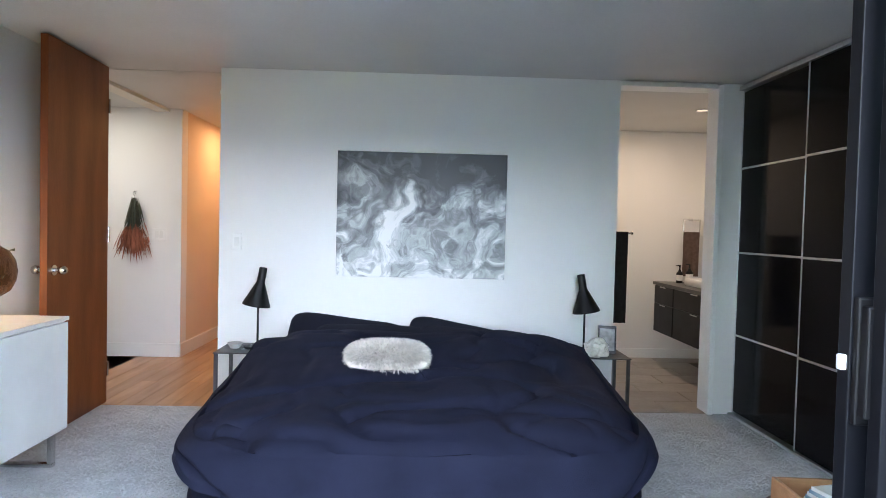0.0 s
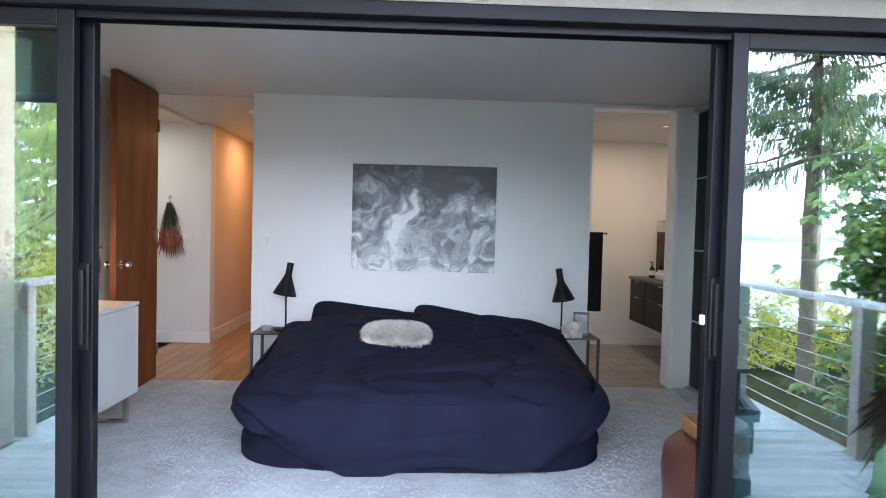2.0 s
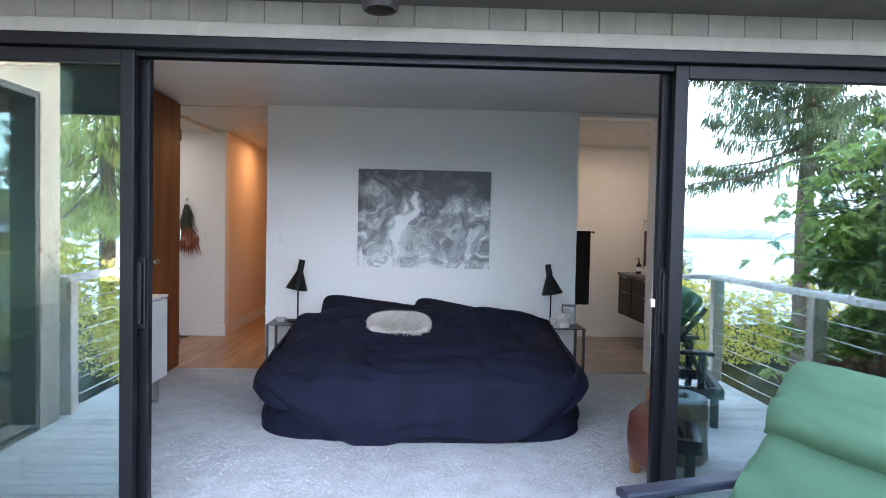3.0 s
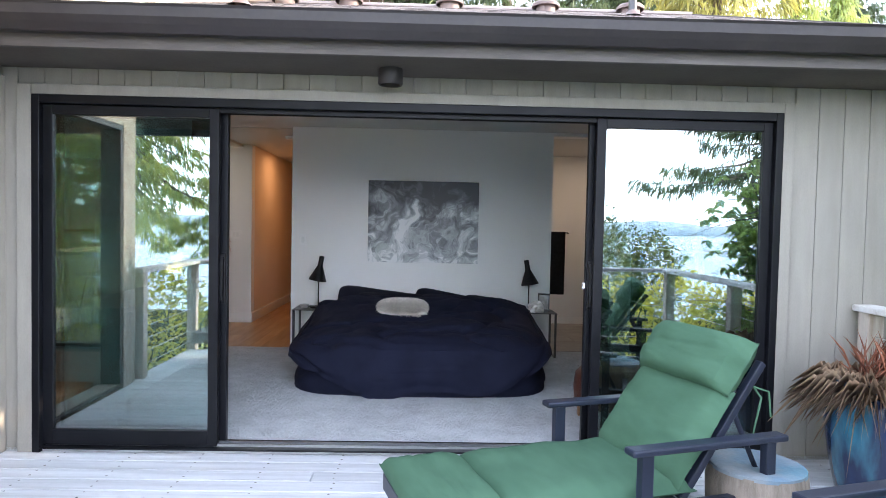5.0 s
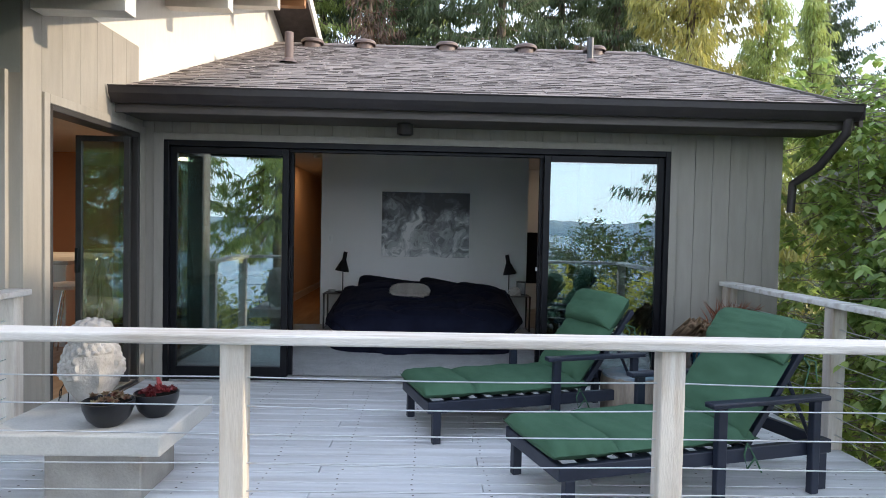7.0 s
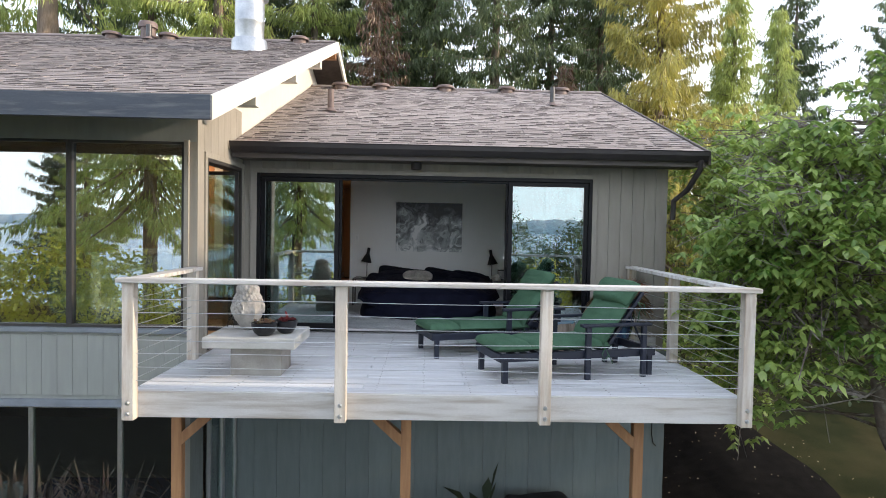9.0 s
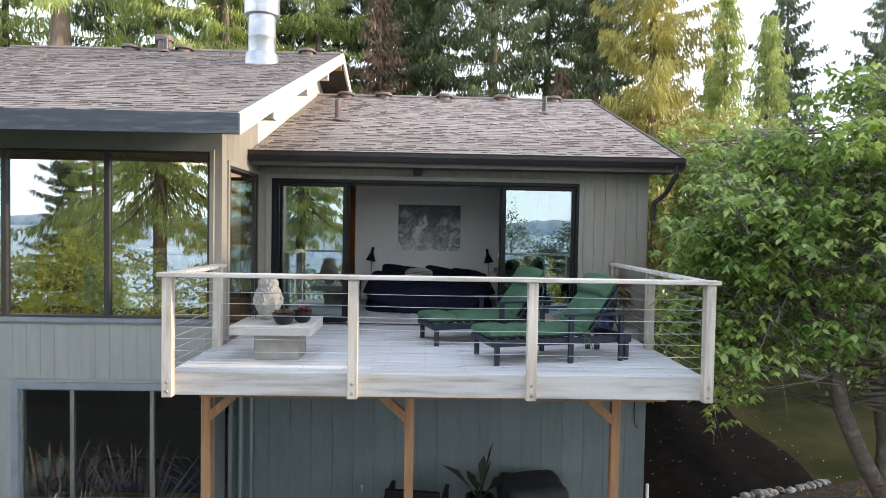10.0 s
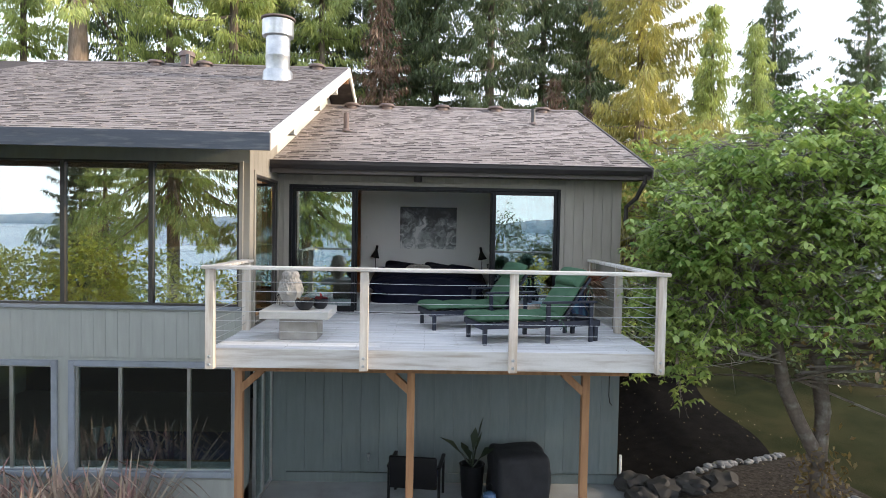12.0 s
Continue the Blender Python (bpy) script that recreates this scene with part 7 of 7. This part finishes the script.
for src, x, y, turn, s in ((dark, 0.2, 22.2, 80, 1.05), (dark, 5.8, 23.1, 160, 1.1), (dark, -4.8, 23.1, 230, 1.15), (dark, -10.5, 24.1, 40, 1.1), (dark, 18.5, 24.1, 300, 0.86), (dark, 23.0, 23.1, 10, 0.84), (dark, -16, 23.1, 120, 1.1), (dark, 9.5, 27.8, 200, 1.0), (dark, 28, 20.4, 70, 0.95),
                           (lime, -5.0, 19.0, 130, 0.95), (lime, -12.0, 19.4, 210, 1.0), (lime, -17.5, 17.6, 300, 0.85), (lime, -1.0, 25.9, 20, 1.0),
                           (gold, 11.0, 21.3, 100, 0.8), (slim, 15.6, 20.4, 60, 1.0), (slim, 13.8, 22.2, 200, 0.86), (brown, 5.0, 15.7, 60, 0.7), (brown, 6.6, 16.3, 120, 0.62), (dark, -2.0, 20.4, 15, 1.0), (dark, -7.5, 21.3, 190, 1.05), (dark, 7.6, 20.8, 250, 0.95)):
    again(src, x, y, turn, s)
# conifers on the slope in front, mirrored in the windows, and one added shade tree
fir = conifer("fir_tree", "golden-green fir with long drooping boughs above the shore", ground_pose(-9.2, -16.0), 15.0, 3.6, NEEDLE_LIME, 107, 0.36, 1.0, 0.75)
conifer("fir_tree", "dark fir with high ragged boughs beside the lawn", ground_pose(10.4, -14.6), 15.0, 4.0, NEEDLE_DARK, 108, 0.42, 0.7, 0.2)
# last copy, at x = 18.5, is added out of view to shade roof and ground
for src, x, y, turn, s in ((fir, -5.3, -17.2, 45, 0.86), (lime, -17.5, -27.8, 30, 0.66), (dark, -19.3, -28.7, 130, 0.62), (dark, 18.5, -3.2, 30, 0.62)):
    again(src, x, y, turn, s)


def undergrowth(name, label, boxes_xyz, n, material, size, seed):
    """Leaves in rounded heaps: each heap is centre and half sizes."""
    r = np.random.default_rng(seed)
    B = []
    for cx, cy, cz, hx, hy, hz in boxes_xyz:
        u = r.normal(size=(n, 3))
        u /= np.linalg.norm(u, axis=1, keepdims=True)
        lump = 1 + 0.22 * np.sin(u[:, :1] * 7 + cx) * np.cos(u[:, 1:2] * 6 + cy)
        B.append(np.array([cx, cy, cz]) + u * np.array([hx, hy, hz]) * lump * r.uniform(0.72, 1.04, (n, 1)))
    B = np.concatenate(B)
    way = r.normal(size=B.shape) + np.array([0, 0, 0.2])
    return tagged(new(name, blades(name, B, way, r.normal(size=B.shape), r.uniform(size * 0.7, size * 1.3, len(B)), size * 0.6, material, 0.2)), label, "hedge", "", "stuff")


undergrowth("hedge", "clipped yellow-green hedge along the lawn", [(x, (-13.2 if x < -6 else -17.5) + 0.4 * math.sin(x), -1.7 + 0.25 * math.sin(x * 1.7) + (0.9 if x < -7 else 0), 1.3, 0.9, 1.5) for x in np.arange(-24, 15, 1.9)], 1500, HEDGE, 0.16, 61)
undergrowth("shore_trees", "rounded dark green trees along the shore", [(x, -21 + 1.5 * math.sin(x * 1.3), -0.9 + 0.5 * math.sin(x * 2.3), 1.1, 1.1, 2.4 + 0.6 * math.sin(x * 1.9)) for x in np.arange(4.0, 10.5, 1.3)], 2600, leafy("shore_tree_leaf", (0.03, 0.06, 0.015), (0.22, 0.26, 0.07), 0.35, 0.8), 0.15, 64)
undergrowth("shrubbery", "dark shrubs along the far side of the garden", [(x, 19 + 2 * math.sin(x * 2.1), 0.6, 2.0, 1.4, 1.9) for x in np.arange(-18, 26, 2.6)], 900, NEEDLE_DARK, 0.28, 62)
undergrowth("shade_shrubs", "dark green shrubs beside the house", [(5.2, 5.0, -1.0, 1.2, 1.6, 1.3), (7.6, 6.5, -0.8, 1.6, 1.5, 1.6), (9.8, 5.0, -0.8, 1.6, 1.8, 1.5), (4.4, 8.0, -0.4, 1.0, 1.5, 1.3)], 2200, NEEDLE_DARK, 0.14, 63)


def dogwood(x, y):
    """A broad garden tree: forked mossy trunk, spreading limbs, layered drooping leaves and bare twigs."""
    r = np.random.default_rng(77)
    z0 = float(ground_height(x, y))
    t = thing("dogwood_tree", "broad green dogwood with a forked lichen-covered trunk", "tree", "", pose(x, y, z0))
    b = bmesh.new()
    tube(b, [(0, 0, -0.3), (0.0, 0, 0.3), (-0.06, 0, 0.9), (-0.05, 0.02, 1.15)], [0.16, 0.13, 0.12, 0.115], 12)
    tube(b, [(-0.05, 0.02, 1.05), (-0.35, -0.02, 1.55), (-0.62, -0.05, 2.1), (-0.72, 0, 2.75), (-0.9, 0.1, 3.4), (-1.2, 0.1, 4.2)], [0.1, 0.095, 0.09, 0.08, 0.06, 0.03], 10)
    tube(b, [(-0.04, 0.02, 1.05), (0.05, 0.1, 1.7), (-0.02, 0.2, 2.5), (0.15, 0.3, 3.4), (0.3, 0.3, 4.5), (0.2, 0.3, 6.0)], [0.11, 0.105, 0.1, 0.08, 0.05, 0.012], 10)
    part("trunk", b, BARK, t, smooth=True)
    # crown: leafy tufts spread through a broad uneven dome
    lobes = [(-1.35, -0.3, 4.2, 1.3, 1.2, 0.9), (-1.75, -0.4, 3.2, 0.95, 1.1, 0.9), (-0.2, -0.4, 4.7, 1.4, 1.3, 0.85), (0.6, -0.2, 4.5, 1.1, 1.4, 1.1), (0.6, -1.3, 3.9, 1.7, 1.0, 1.1), (2.3, -0.6, 3.1, 1.5, 1.4, 1.0), (-0.2, 1.2, 4.2, 1.5, 1.2, 1.1),
             (-0.7, -0.6, 5.0, 1.2, 0.9, 0.65), (-0.2, 0.2, 5.8, 0.7, 0.7, 0.55), (0.6, 0.2, 5.5, 1.0, 0.9, 0.5), (1.9, 0.0, 4.5, 1.2, 1.0, 0.6), (-1.5, 0.3, 5.1, 0.8, 0.7, 0.4), (0.9, -0.6, 4.9, 1.1, 1.0, 0.7), (-1.9, -0.5, 4.0, 0.7, 0.8, 0.7), (-2.3, -0.3, 4.3, 0.5, 0.6, 0.6), (-2.35, -0.1, 3.3, 0.45, 0.6, 0.5), (-1.55, 1.6, 3.6, 0.7, 0.9, 1.2), (-1.2, 2.5, 2.6, 0.9, 1.1, 1.3), (-1.45, 1.9, 4.7, 0.8, 1.0, 0.9), (-1.1, 2.6, 5.3, 0.9, 1.0, 0.8), (1.7, -1.2, 2.4, 0.9, 0.7, 0.9), (-0.4, -0.9, 3.1, 1.3, 0.7, 0.6), (3.0, 0.3, 3.0, 1.4, 1.4, 1.0), (-0.9, 1.0, 3.4, 1.3, 1.0, 1.2)]
    tips, shade = [], []
    for cx, cy, cz, hx, hy, hz in lobes:
        m = int(42 * (hx * hy * hz) ** 0.55) + 8
        u = r.normal(size=(m, 3))
        u /= np.linalg.norm(u, axis=1, keepdims=True)
        tips.append(np.array([cx, cy, cz]) + u * np.array([hx, hy, hz]) * r.uniform(0.3, 1.05, (m, 1)))
    tips = np.concatenate(tips)
    twigs, bare = bmesh.new(), bmesh.new()
    joints = [np.array(p) for p in ((-0.62, -0.05, 2.1), (-0.72, 0, 2.75), (-0.9, 0.1, 3.4), (-1.2, 0.1, 4.2), (-0.02, 0.2, 2.5), (0.15, 0.3, 3.4), (0.3, 0.3, 4.5), (0.28, 0.3, 5.2), (0.24, 0.3, 5.6))]
    for k, p in enumerate(tips):
        near = sorted(joints, key=lambda q: np.linalg.norm((p - q) * np.array([1, 1, 1.6])) + (3 if q[2] > p[2] + 0.6 else 0))
        j = near[0] + (near[1] - near[0]) * r.uniform(0, 0.8) + r.normal(0, 0.05, 3)
        if k and k % 5:                          # most twigs leave an older bough, not the trunk
            old = tips[k - k % 5]
            if np.linalg.norm(p - old) < 1.6:
                j = old + (j - old) * r.uniform(0.1, 0.6)
        mid = (p + j) / 2 + np.array([0, 0, 0.12]) + r.normal(0, 0.12, 3)
        tube(twigs if k % 3 else bare, [tuple(j), tuple(mid), tuple(p)], [0.022, 0.014, 0.004] if k % 5 == 0 else [0.008, 0.006, 0.003], 5)
        if k % 2 == 0:
            for _ in range(4):
                e = p + r.normal(0, 0.28, 3)
                tube(bare, [tuple(mid), tuple((mid + e) / 2 + r.normal(0, 0.05, 3)), tuple(e)], [0.006, 0.004, 0.002], 4)
    tagged(part("bough", twigs, BARK, t, smooth=True), kind="stuff")
    tagged(part("bare_twig", bare, TWIG, t, "bare grey twigs"), kind="stuff")
    rosettes = np.repeat(tips, 9, axis=0)
    rosettes = rosettes + r.normal(size=rosettes.shape) * np.array([0.16, 0.16, 0.07])
    c = np.repeat(rosettes, 6, axis=0) + r.normal(0, 0.012, (6 * len(rosettes), 3))
    a = np.repeat(r.uniform(0, 6.283, len(rosettes)), 6) + np.tile(np.arange(6) * 1.047, len(rosettes)) + r.normal(0, 0.3, len(c))
    way = np.stack([np.cos(a) * 0.8, np.sin(a) * 0.8, -r.uniform(-0.1, 0.6, len(c))], 1)
    side = np.stack([-np.sin(a), np.cos(a), r.normal(0, 0.25, len(c))], 1)
    tagged(part("crown", blades("crown", c, way, side, r.uniform(0.07, 0.125, len(c)), r.uniform(0.048, 0.075, len(c)), LEAF, 0.38, 0.12), None, t), kind="stuff")
    c2 = np.concatenate([np.array([-0.05, -0.1, 0.75]) + r.normal(size=(260, 3)) * np.array([0.2, 0.15, 0.3]), np.array([0.6, -1.4, 2.9]) + r.normal(size=(420, 3)) * np.array([0.7, 0.3, 0.3])])
    tagged(part("bronzed_leaves", blades("bronzed_leaves", c2, r.normal(size=c2.shape) + np.array([0, 0, -0.5]), r.normal(size=c2.shape), r.uniform(0.07, 0.11, len(c2)), 0.055, LEAF_RED, 0.2), None, t), kind="stuff")


dogwood(5.55, -1.62)

# neighbour's house beyond the tree
nh = thing("neighbour_house", "neighbouring house with a pale metal roof", "house", "", pose(17.3, 12.0, -0.15))
part("wall", boxes((-3.0, 5, -2, 4, -2.0, 3.4)), SIDING_PALE, nh)
b = bmesh.new()
vs = [b.verts.new(p) for p in ((-3.9, -2.8, 3.3), (5.5, -2.8, 3.3), (5.5, 1.0, 4.9), (-3.9, 1.0, 4.9), (5.5, 4.8, 3.3), (-3.9, 4.8, 3.3))]
for f in ((0, 1, 2, 3), (3, 2, 4, 5), (0, 3, 5), (1, 4, 2)):
    b.faces.new([vs[i] for i in f])
part("roof", b, surf("pale_metal_roof", (0.42, 0.46, 0.5), (0.36, 0.4, 0.44), 2, 0.4, 0.1, 30, metal=0.2), nh, "pale grey metal roof")
part("fascia", boxes((-3.95, 5.5, -2.86, -2.8, 3.14, 3.32), (-3.98, -3.9, -2.8, 4.8, 3.14, 3.32)), WHITE_TRIM, nh, "white fascia board")
